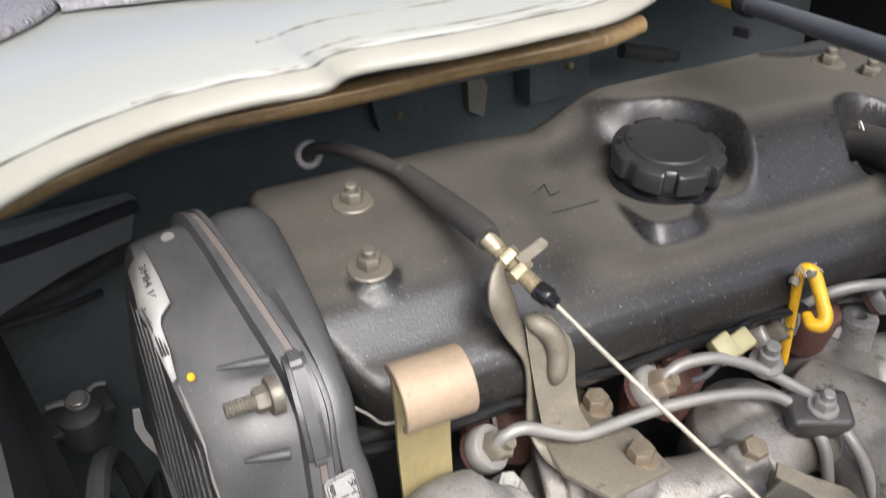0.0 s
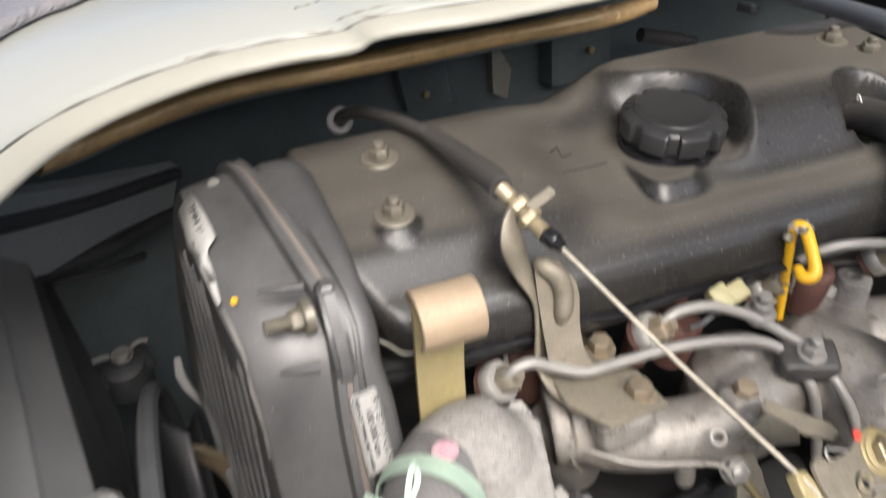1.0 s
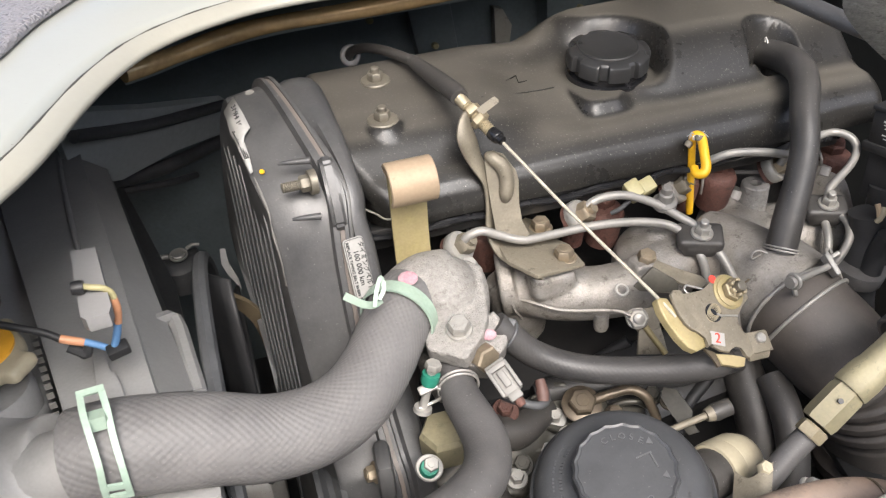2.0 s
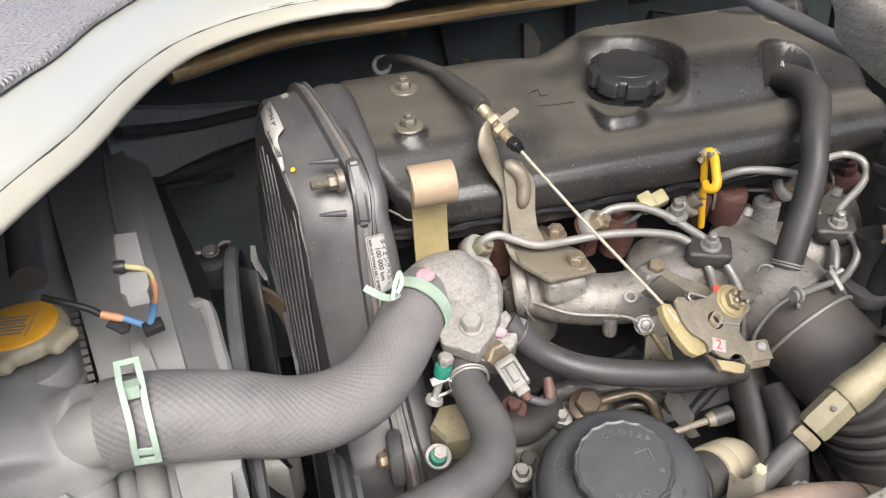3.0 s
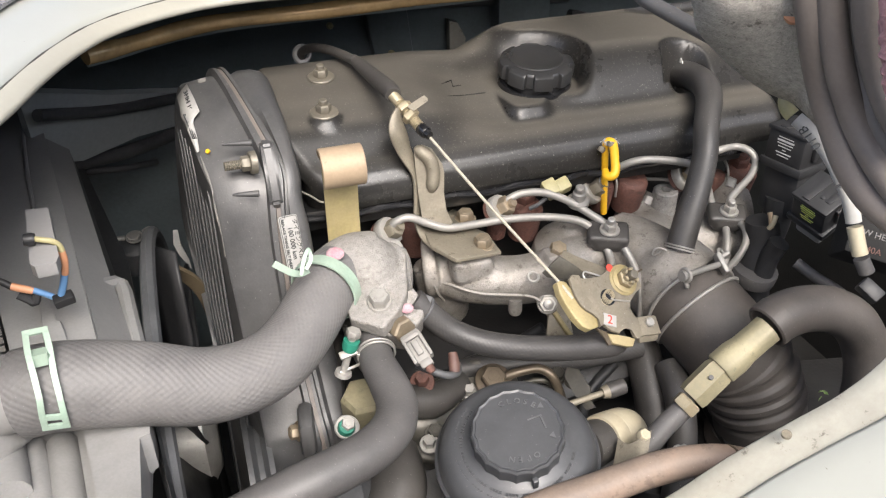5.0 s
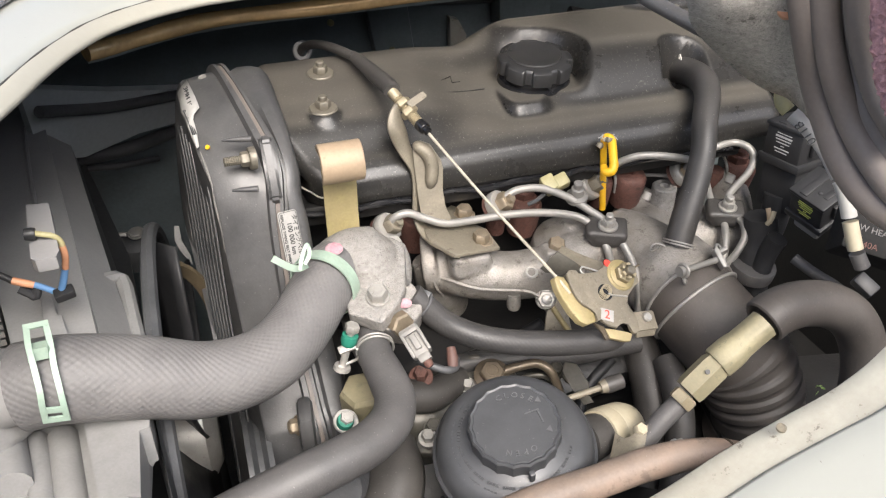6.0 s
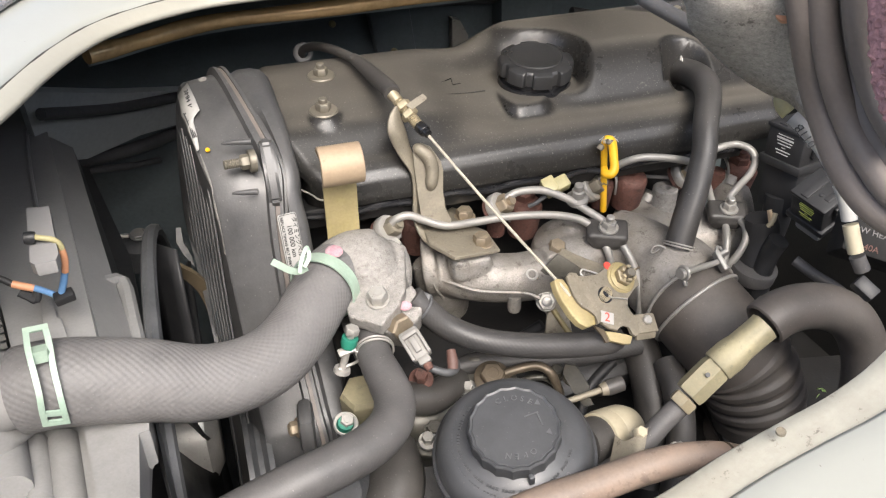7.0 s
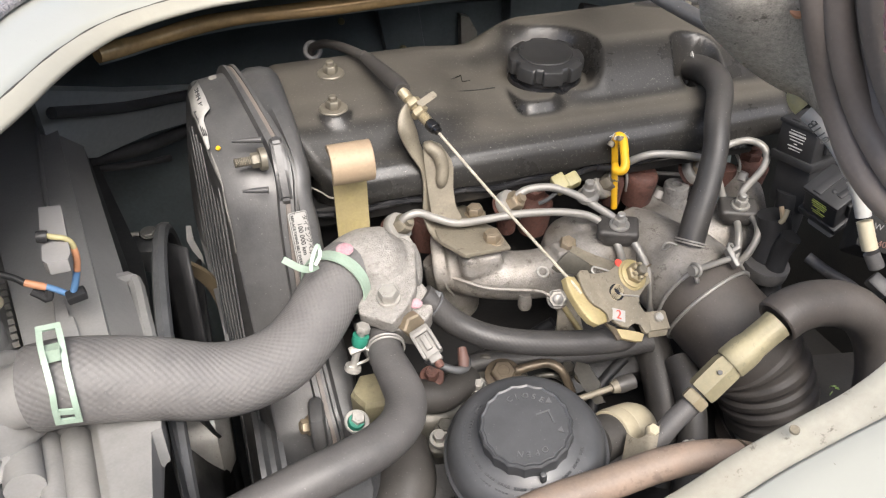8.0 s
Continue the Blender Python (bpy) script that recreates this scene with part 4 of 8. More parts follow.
# ---- lifting hook ----
hook = thing("lifting_hook", (-0.145, 0.03, 0.80), "yellow zinc-plated lifting eye, curled steel strap", "lifting hook")
hx, hy, hz, hr = -0.1415, 0.038, 0.9245, 0.0135
leg = [(hx, hy + 0.004, 0.80), (hx, hy + 0.004, 0.87), (hx, hy, 0.905), (hx, hy, hz - 0.002)]
curl = [(hx, hy, hz - 0.002)] + [(hx, hy - hr + hr * math.cos(a), hz + hr * math.sin(a)) for a in [math.pi * k / 12 for k in range(0, 18)]]
bm = bmesh.new()
ribbon(bm, spline(leg, 3), [(0.0128, 0.0, 0)] * 10, 0.0030)
part("strap", bm, M_ZINCY, hook, "yellow zinc strap")
bm = bmesh.new()
ribbon(bm, curl, [(0.0128 + 0.0030 * smooth01(k / 4) - (0.004 if k == len(curl) - 1 else 0.0), 0.0, 0) for k in range(len(curl))], 0.0032)
bmesh.ops.bevel(bm, geom=[e for e in bm.edges if abs((e.verts[0].co - e.verts[1].co).x) < 0.004 and e.calc_length() > 0.002], offset=0.0006, segments=1, affect='EDGES')
part("eye", bm, M_TAN, hook, "tan tarnished rolled eye")
bolt("bolt", (-0.141, 0.034, 0.838), (0, -1, 0.1), 0.012, 0.007, hook, 0.010, M_TAN)

# ---- throttle cable, its bracket and the linkage ----
bracket = thing("cable_bracket", (-0.05, 0.03, 0.83), "zinc-plated throttle cable bracket bolted to intake manifold", "bracket")
bm = bmesh.new()
plate(bm, [(-0.075, 0.070, 0.907), (-0.069, 0.068, 0.912), (-0.062, 0.065, 0.909), (-0.055, 0.059, 0.897), (-0.054, 0.057, 0.890), (-0.056, 0.052, 0.874), (-0.056, 0.048, 0.861), (-0.052, 0.043, 0.851), (-0.056, 0.043, 0.847), (-0.075, 0.049, 0.848), (-0.076, 0.056, 0.871), (-0.076, 0.063, 0.891)], 0.0024, 0.0006)
part("upright", bm, M_ZINC, bracket)
bm = bmesh.new()
loft(bm, [spline(q, 4) for q in ([(-0.087, 0.072, 0.944), (-0.093, 0.068, 0.938), (-0.096, 0.064, 0.928), (-0.093, 0.064, 0.916), (-0.087, 0.062, 0.903), (-0.080, 0.060, 0.890), (-0.079, 0.058, 0.874), (-0.081, 0.055, 0.855), (-0.080, 0.051, 0.844), (-0.077, 0.040, 0.837), (-0.069, 0.025, 0.836), (-0.063, 0.012, 0.834), (-0.057, 0.007, 0.834)],
                                 [(-0.085, 0.074, 0.943), (-0.088, 0.070, 0.935), (-0.088, 0.066, 0.925), (-0.086, 0.065, 0.913), (-0.081, 0.064, 0.900), (-0.076, 0.063, 0.887), (-0.076, 0.061, 0.869), (-0.077, 0.058, 0.851), (-0.076, 0.054, 0.843), (-0.073, 0.043, 0.839), (-0.066, 0.029, 0.836), (-0.061, 0.015, 0.835), (-0.055, 0.011, 0.835)],
                                 [(-0.084, 0.075, 0.942), (-0.083, 0.072, 0.932), (-0.080, 0.070, 0.921), (-0.078, 0.069, 0.909), (-0.074, 0.068, 0.896), (-0.071, 0.067, 0.883), (-0.072, 0.062, 0.865), (-0.073, 0.059, 0.848), (-0.072, 0.057, 0.843), (-0.069, 0.047, 0.840), (-0.062, 0.034, 0.838), (-0.058, 0.019, 0.835), (-0.052, 0.014, 0.835)])])
wing = part("flange", bm, M_ZINC, bracket)
sol = wing.modifiers.new("gauge", 'SOLIDIFY')
sol.thickness, sol.offset = 0.002, 0
bm = bmesh.new()
tube(bm, [(-0.073, 0.069, 0.908), (-0.071, 0.064, 0.908), (-0.065, 0.060, 0.902), (-0.063, 0.057, 0.892), (-0.065, 0.054, 0.882), (-0.066, 0.055, 0.876)], [0.003, 0.0052, 0.0058, 0.0056, 0.0052, 0.003], 14, 5)
part("pressed_rib", bm, M_ZINC, bracket)
for q in [(-0.061, 0.050, 0.865), (-0.069, 0.051, 0.861)]:
    bm = bmesh.new()
    ring(bm, q, (-0.3, -0.9, 0.3), 0.0034, 0.0006, 18, 6)
    part("spot_weld", bm, M_ZINC, bracket)
bm = bmesh.new()
plate(bm, [(-0.061, 0.006, 0.838), (-0.020, 0.014, 0.834), (-0.021, 0.044, 0.834), (-0.030, 0.053, 0.834), (-0.025, 0.075, 0.836), (-0.038, 0.087, 0.838), (-0.059, 0.070, 0.840), (-0.074, 0.055, 0.842), (-0.075, 0.028, 0.842)], 0.003, 0.0008)
part("foot", bm, M_ZINC, bracket)
for p in [(-0.032, 0.025, 0.834), (-0.033, 0.067, 0.836)]:
    bolt("bolt", p, (-0.05, -0.1, 1), 0.0125, 0.0075, bracket, 0.0095, M_BRONZE, label="tarnished hex bolt")
bm = bmesh.new()
plate(bm, [(-0.0781, 0.0729, 0.9437), (-0.0660, 0.0724, 0.9503), (-0.0642, 0.0721, 0.9510), (-0.0618, 0.0708, 0.9485), (-0.0622, 0.0700, 0.9468), (-0.0748, 0.0703, 0.9395)], 0.0020, 0.0005)
part("tab", bm, M_ZINC, bracket)
cable = thing("throttle_cable", (-0.13, 0.257, 0.934), "black sheathed throttle cable with brass adjuster and bare wire", "cable")
bm = bmesh.new()
tube(bm, [(-0.134, 0.264, 0.929), (-0.130, 0.256, 0.938), (-0.123, 0.236, 0.946), (-0.114, 0.210, 0.951), (-0.105, 0.188, 0.952), (-0.097, 0.165, 0.952)], 0.0042, 12)
part("sheath", bm, M_RUBBER, cable)
bm = bmesh.new()
tube(bm, [(-0.100, 0.169, 0.954), (-0.097, 0.162, 0.952), (-0.091, 0.131, 0.950), (-0.086, 0.094, 0.950), (-0.086, 0.085, 0.949)], [0.0043, 0.0054, 0.0068, 0.0072, 0.0064], 16)
part("boot", bm, M_RUBBER, cable, "thick black rubber boot")
a, b = (Vector(q) for q in [(-0.086, 0.087, 0.949), (-0.069, 0.061, 0.926)])
bm = bmesh.new()
prof = [(0.0045, 0), (0.0045, 0.008)]
ln = (b - a).length
k = 0.008
while k < ln:
    prof += [(0.0047, k), (0.0039, k + 0.0008)]
    k += 0.0016
lathe(bm, a, b - a, prof, 14)
part("adjuster", bm, M_BRASS, cable, "threaded brass adjuster")
for f in (0.30, 0.52):
    bm = bmesh.new()
    hexagon(bm, a.lerp(b, f), b - a, 0.0125, 0.0055, 0.3 + f)
    part("nut", bm, M_BRASS, cable, "brass lock nut")
bm = bmesh.new()
c = Vector((-0.065, 0.051, 0.923))
lathe(bm, b - (b - a) * 0.1, c - b, [(0.0046, 0), (0.0050, 0.0008), (0.0050, 0.0075), (0.0046, 0.0082), (0.0036, 0.0086), (0.0034, 0.0120), (0.0020, 0.0126)], 20)
part("end_cap", bm, M_GLOSSBLACK, cable, "black rubber end cap")
bm = bmesh.new()
tube(bm, [c - (c - b) * 0.3] + [(-0.039, 0.001, 0.889), (-0.0085, -0.0675, 0.8535), (-0.0015, -0.0790, 0.8440)], 0.0012, 8, 10)
part("wire", bm, M_WIRE, cable, "bare stranded inner wire")
bm = bmesh.new()
ring(bm, (-0.131, 0.261, 0.933), (0.15, -0.85, 0.2), 0.0074, 0.0024, 28, 10)
part("grommet", bm, M_GREYBOX, cable, "pale grey rubber grommet")

lever = thing("throttle_lever", (0.02, -0.08, 0.80), "zinc-plated throttle quadrant with stops on the intake", "throttle lever")
piv = Vector((0.0465, -0.0645, 0.8403))
nax = Vector((0.258, -0.637, 0.726)).normalized()
LM = facing(piv, nax, (1, 0, 0))
bm = bmesh.new()
cut_plate(bm, LM, [(-39.8, 6.3), (-33.8, 4.2), (-20.7, 4.3), (-14.2, 7.6), (-6.9, 12.8), (2.1, 12.6), (12.1, 7.8), (15.8, 0.5), (15.6, -7.0), (7.6, -11.3), (0.2, -16.2), (-2.0, -21.9), (-1.0, -26.4), (2.8, -30.6), (3.2, -36.4), (2.3, -43.5), (-2.8, -45.0), (-5.4, -42.4), (-6.1, -37.3), (-10.7, -35.3), (-14.5, -36.1), (-17.2, -38.6), (-23.3, -36.3), (-28.7, -32.1), (-31.7, -26.0), (-36.4, -20.3), (-40.8, -13.4), (-42.5, -6.0), (-43.4, 1.3)], 0.0025, 0.0006)
part("quadrant", bm, M_ZINC, lever, sharp=25)
bm = bmesh.new()
cut_plate(bm, LM, [(-49.5, 5.6), (-45.9, 8.5), (-40.1, 7.5), (-38.7, 3.3), (-41.0, -1.9), (-40.2, -9.1), (-35.8, -16.1), (-30.8, -21.5), (-28.5, -24.3), (-31.4, -30.9), (-35.3, -32.3), (-34.1, -25.7), (-38.6, -21.5), (-42.7, -18.8), (-46.2, -14.2), (-48.3, -8.2), (-49.2, -2.3)], 0.0022, 0.0007, 0.0026)
part("groove_cheek", bm, M_ZINC, lever, sharp=25)
bm = bmesh.new()
cut_plate(bm, LM, [(-59.0, 4.5), (-56.0, 6.0), (-50.6, 4.7), (-48.1, -2.3), (-46.8, -9.5), (-43.2, -16.4), (-38.2, -21.2), (-33.2, -25.7), (-33.5, -31.4), (-42.7, -32.9), (-48.1, -29.4), (-53.0, -21.7), (-56.9, -11.4), (-59.1, -3.3)], 0.006, 0.0012, -0.0004)
part("cable_groove", bm, M_ZINCY, lever, "polished yellow cable groove")
bm = bmesh.new()
cut_plate(bm, LM, [(-25.8, -37.0), (-17.8, -39.3), (-8.3, -42.2), (-2.9, -44.3), (-6.8, -49.4), (-12.2, -48.8), (-24.3, -44.6), (-25.0, -41.0)], 0.0030, 0.0006, -0.0028)
part("stop_tongue", bm, M_ZINCY, lever, "yellow zinc stop tongue")
bm = bmesh.new()
cut_plate(bm, LM, [(-34.9, -31.0), (-26.3, -36.0), (-25.0, -45.6), (-28.5, -45.5), (-29.7, -39.7)], 0.0015, 0.0003, -0.0030)
part("cable_stop", bm, M_DKBRONZE, lever)
bm = bmesh.new()
lathe(bm, piv, nax, [(0.0122, -0.004), (0.0122, 0.0006), (0.0112, 0.0014)], 28)
lathe(bm, piv + nax * 0.0012, nax, [(0.0106, 0), (0.0106, 0.0010), (0.0098, 0.0016)], 28)
part("spindle_washer", bm, M_ZINCY, lever, "yellow zinc washers")
bm = bmesh.new()
hexagon(bm, piv + nax * 0.0026, nax, 0.0135, 0.0055, 0.2)
for k in range(6):
    box(bm, LM @ pose(0, 0, 0, 0, 0, 60 * k + 17) @ pose(0.0052, 0, 0.0098), 0.0024, 0.0034, 0.0038, 0.0005, 1)
part("castle_nut", bm, M_BRASS, lever, "dull brass castellated nut")
bm = bmesh.new()
lathe(bm, piv + nax * 0.0078, nax, [(0.0036, 0), (0.0036, 0.0062), (0.0030, 0.0068)], 16)
part("spindle_end", bm, M_GREYBOLT, lever)
bm = bmesh.new()
box(bm, LM @ pose(0.0035, 0.001, 0.0098, 0, 0, 18), 0.018, 0.0016, 0.0016, 0.0006)
part("split_pin", bm, M_DKBRONZE, lever)
bm = bmesh.new()
lathe(bm, LM @ Vector((-0.009, 0.0105, 0)), nax, [(0.0030, -0.0005), (0.0030, 0.0004)], 12)
part("paint_mark", bm, M_RED, lever, "faded red paint mark")
hole = LM @ Vector((-0.0188, -0.0113, 0))
# Solid black disc on the plate paints the dark inside of the hole.
bm = bmesh.new()
lathe(bm, hole, nax, [(0.0063, -0.0012), (0.0063, 0.0004)], 24)
part("spring_hole_shade", bm, M_GLOSSBLACK, lever, "black disc for the shaded inside of the spring hole")
bm = bmesh.new()
for k in range(6):
    ring(bm, hole + nax * (0.0001 * k) + LM.to_3x3() @ Vector((0.0008 * (k - 2.5), 0.0006 * (k - 2.5), 0)), nax, 0.0042, 0.0004, 18, 6)
part("return_spring", bm, M_BRASS, lever, "coiled steel return spring")
bm = bmesh.new()
tube(bm, [LM @ Vector((a / 1000, b / 1000, 0.0009)) for a, b in ((-16.5, -12.6), (-14.2, -14.2), (-8.4, -15.4), (-0.4, -17.0))], 0.0007, 8, 3)
part("spring_leg", bm, M_STEEL, lever)
bm = bmesh.new()
tube(bm, [LM @ Vector((a / 1000, b / 1000, -0.001)) for a, b in ((-29.3, 4.0), (-32.6, 5.1), (-34.1, 7.8), (-31.7, 10.2), (-27.7, 9.0), (-24.6, 7.9), (-17.8, 5.0))], 0.0007, 8, 5)
part("spring_hook", bm, M_STEEL, lever)
bm = bmesh.new()
cut_plate(bm, LM, [(1.4, -28.9), (20.0, -29.6), (21.4, -31.0), (21.3, -44.0), (1.4, -43.4), (-1.5, -38.0)], 0.0025, 0.0006, -0.0012)
cut_plate(bm, LM @ pose(0, -0.0435, -0.0037, 35), [(1.4, 0.5), (21.3, 0.2), (20.6, -5.5), (3.0, -5.0)], 0.0022, 0.0004, 0.0)
part("stop_block", bm, M_ZINC, lever)
bm = bmesh.new()
lathe(bm, LM @ Vector((0.0125, -0.0345, 0)), nax, [(0.0036, -0.002), (0.0036, 0.0012), (0.0026, 0.0024)], 16)
part("rivet", bm, M_STEEL, lever)
bm = bmesh.new()
st = LM @ pose(-0.0235, -0.0282, 0.0004, 0, 0, -20.5)
box(bm, st, 0.0113, 0.0088, 0.0006)
tag = part("sticker", bm, M_PAPER, lever, "white sticker with red 2")
writing("print", "2", st @ pose(0, 0, 0.0004), 0.0095, M_RED, tag)

arm = thing("linkage_bracket", (0.015, 0.0, 0.80), "zinc-plated linkage bracket bolted to the intake manifold", "bracket")
bm = bmesh.new()
cut_plate(bm, facing((0.0285, 0.012, 0.8235), (-0.25, -0.55, 0.8), (1, 0, 0)), [(-10.1, 2.7), (-3.8, 7.0), (6.4, 0.8), (7.2, -4.3), (0.5, -4.9), (-17.0, -16.8), (-22.0, -20.0), (-28.9, -16.2), (-25.8, -11.6)], 0.003, 0.0007)
part("strap", bm, M_TAN, arm, "tan tarnished strap")
bm = bmesh.new()
cut_plate(bm, facing((0.030, -0.0333, 0.8327), (0, -0.3, 0.95), (1, 0, 0)), [(-12.5, 18.0), (-6.8, 24.1), (2.0, 13.9), (17.2, 0.6), (18.7, -5.8), (11.7, -9.3), (0.0, -0.2)], 0.0022, 0.0005)
part("web", bm, M_ZINC, arm)
# Inner side in a darker colour than the zinc web.
bm = bmesh.new()
cut_plate(bm, facing((0.013, -0.0235, 0.8426), (-0.3, -0.9, 0.2), (1, 0, 0)), [(0.5, 1.0), (17.5, -11.8), (17.6, -20.1), (6.4, -19.3), (-9.7, -16.0), (-13.5, -12.2)], 0.002, 0.0004)
part("inner_web", bm, M_OILY, arm, "dark inner side")
low = facing((0.013, -0.006, 0.788), (-0.2, -0.8, 0.5), (1, 0, 0))
bm = bmesh.new()
cut_plate(bm, low, [(-9.2, 16.8), (8.9, 11.2), (14.2, 4.7), (16.1, -6.8), (16.2, -12.4), (4.6, -13.0), (-0.4, -12.6), (-6.8, -1.1), (-11.1, 7.7)], 0.003, 0.0007)
part("boss_plate", bm, M_ZINC, arm)
leg_m = facing((0.013, -0.006, 0.788), (-0.1, -0.75, 0.6), (1, 0, 0))
bm = bmesh.new()
cut_plate(bm, leg_m, [(-0.3, -9.0), (16.3, -8.4), (16.5, -20.0), (16.8, -33.1), (-6.4, -27.5), (-3.4, -19.1)], 0.003, 0.0006, -0.0006)
part("leg", bm, M_ZINC, arm)
bm = bmesh.new()
tube(bm, [leg_m @ Vector((a / 1000, b / 1000, 0)) for a, b in ((4.8, -9.0), (9.2, -20.1), (14.3, -32.0))], 0.0024, 12, 4)
part("pressed_rib", bm, M_ZINCY, arm)
bolt("bolt", (0.0285, 0.012, 0.824), (0.05, -0.35, 0.9), 0.0125, 0.0075, arm, 0, M_BRONZE)
bolt("bolt", low @ Vector((0.0002, -0.001, 0)), (-0.25, -0.75, 0.55), 0.0135, 0.0065, arm, 0.0085, M_STEEL, 0.0035)
bm = bmesh.new()
ring(bm, (0.0005, -0.0048, 0.8155), (-0.1, -0.5, 0.85), 0.0042, 0.0012, 20, 6)
part("wire_eye", bm, M_STEEL, arm)

# ---- intake manifold, throttle body ----
intake = thing("intake_manifold", (0.0, 0.0, 0.78), "cast aluminium intake manifold with curved runner", "intake manifold")
bm = bmesh.new()
tube(bm, [(-0.062, 0.058, 0.804), (-0.052, 0.045, 0.800), (-0.031, 0.032, 0.797), (0.000, 0.021, 0.797), (0.033, 0.013, 0.802)], [0.0225, 0.0222, 0.0212, 0.021, 0.022], 24, 6)
tube(bm, [(-0.062, 0.058, 0.804), (-0.060, 0.057, 0.785), (-0.050, 0.073, 0.745)], 0.0215, 20, 5)
lathe(bm, (-0.069, 0.052, 0.805), (-0.9, 0.25, -0.1), [(0.025, -0.006), (0.0255, -0.001), (0.0255, 0.004), (0.024, 0.006)], 28)
box(bm, pose(-0.042, 0.030, 0.816), 0.036, 0.03, 0.022, 0.006)
box(bm, pose(0.026, 0.012, 0.815), 0.02, 0.02, 0.022, 0.004)
cast(part("runner", bm, M_ALU, intake), 0.0018)
bm = bmesh.new()
tube(bm, [(-0.076, 0.040, 0.803), (-0.059, 0.022, 0.803), (-0.040, 0.008, 0.800), (-0.006, -0.007, 0.800), (0.004, -0.014, 0.797)], 0.0014, 6, 4)
tube(bm, [(-0.058, 0.055, 0.833), (-0.067, 0.042, 0.822), (-0.073, 0.033, 0.813), (-0.072, 0.027, 0.798), (-0.065, 0.030, 0.784)], 0.0012, 6, 4)
part("casting_seam", bm, M_ALU, intake)
bm = bmesh.new()
lathe(bm, (0.057, 0.047, 0.793), (-0.1, -0.25, 1), [(0.034, -0.04), (0.034, 0.004), (0.031, 0.016), (0.021, 0.024), (0.010, 0.026)], 32)
tube(bm, [(0.038, 0.024, 0.794), (0.064, 0.033, 0.797), (0.095, 0.031, 0.800)], 0.024, 20, 4)
lathe(bm, (0.061, 0.050, 0.820), (0, 0, 1), [(0.012, -0.01), (0.012, 0.002), (0.010, 0.004)], 18)
cast(part("plenum", bm, M_ALU, intake), 0.002)
bm = bmesh.new()
lathe(bm, (-0.010, 0.006, 0.778), (0, 0, -1), [(0.006, -0.012), (0.006, 0.0), (0.005, 0.003)], 14)
part("drain_plug", bm, M_ALU, intake)

body = thing("intake_throttle_housing", (0.13, 0.02, 0.78), "rough cast aluminium throttle body with breather stub", "throttle body")
ta, tb = (Vector(q) for q in [(0.114, 0.045, 0.797), (0.140, -0.018, 0.774)])
bm = bmesh.new()
lathe(bm, ta, tb - ta, [(0.018, -0.022), (0.026, -0.005), (0.031, 0.012), (0.0355, 0.03), (0.042, 0.045), (0.043, (tb - ta).length)], 36)
tube(bm, [(0.116, 0.052, 0.789), (0.142, 0.068, 0.786), (0.166, 0.078, 0.782)], [0.022, 0.026, 0.025], 24, 4)
tube(bm, [(0.129, 0.071, 0.788), (0.143, 0.087, 0.805), (0.153, 0.098, 0.812)], [0.020, 0.015, 0.0125], 20, 4)
tube(bm, [(0.175, 0.074, 0.765), (0.206, 0.061, 0.768), (0.237, 0.052, 0.768)], [0.034, 0.034, 0.030], 24, 4)
box(bm, facing((0.225, 0.055, 0.790), (-0.1, -0.35, 0.9), (0.9, -0.4, 0)), 0.03, 0.03, 0.03, 0.006)
tube(bm, [(0.233, 0.063, 0.779), (0.247, 0.085, 0.796), (0.248, 0.103, 0.815)], [0.026, 0.020, 0.014], 20, 4)
lathe(bm, (0.102, 0.022, 0.806), (-0.1, -0.4, 0.9), [(0.012, -0.01), (0.012, 0.004), (0.009, 0.006)], 20)
cast(part("casting", bm, M_ALU, body), 0.0022, 6)
pa, pb = (Vector(q) for q in [(0.1655, 0.0775, 0.792), (0.1660, 0.0745, 0.827)])
bm = bmesh.new()
lathe(bm, pa, pb - pa, [(0.0135, 0), (0.0125, 0.006), (0.0115, (pb - pa).length * 0.97), (0.0105, (pb - pa).length), (0.0045, (pb - pa).length), (0.0042, (pb - pa).length - 0.006)], 28)
part("boss", bm, M_ALUROUGH, body)
bm = bmesh.new()
sa, sb = (Vector(q) for q in [(0.128, -0.010, 0.807), (0.141, 0.000, 0.839)])
lathe(bm, sa, sb - sa, [(0.0150, -0.008), (0.0135, -0.003), (0.0108, 0.0), (0.0100, 0.003), (0.0100, 0.02)], 28)
part("breather_stub", bm, M_BLACK, body, "dark stained breather pipe")
bm = bmesh.new()
hexagon(bm, (0.150, 0.084, 0.816), (0.6, -0.6, -0.2), 0.0125, 0.008)
lathe(bm, (0.150, 0.084, 0.816), (0.6, -0.6, -0.2), [(0.0032, 0.008), (0.0032, 0.014), (0.0026, 0.015)], 12)
part("bolt", bm, M_STEEL, body)
bm = bmesh.new()
hexagon(bm, (0.242, 0.087, 0.816), (0.5, -0.6, -0.1), 0.0125, 0.008)
part("bolt", bm, M_STEEL, body)

# ---- breather hose ----
breather = thing("breather_hose", (0.17, 0.05, 0.81), "matt black rubber breather hose with wire clips", "hose")
hp = [(0.207, 0.172, 0.907), (0.210, 0.153, 0.908), (0.211, 0.127, 0.913), (0.201, 0.090, 0.919), (0.192, 0.067, 0.915), (0.177, 0.044, 0.901), (0.167, 0.026, 0.884), (0.155, 0.012, 0.863), (0.141, 0.000, 0.839), (0.131, -0.009, 0.816)]
bm = bmesh.new()
tube(bm, hp, [0.0128, 0.0128, 0.0128, 0.0122, 0.0115, 0.0109, 0.0106, 0.0108, 0.0116, 0.0116], 24)
part("hose", bm, M_RUBBER, breather)
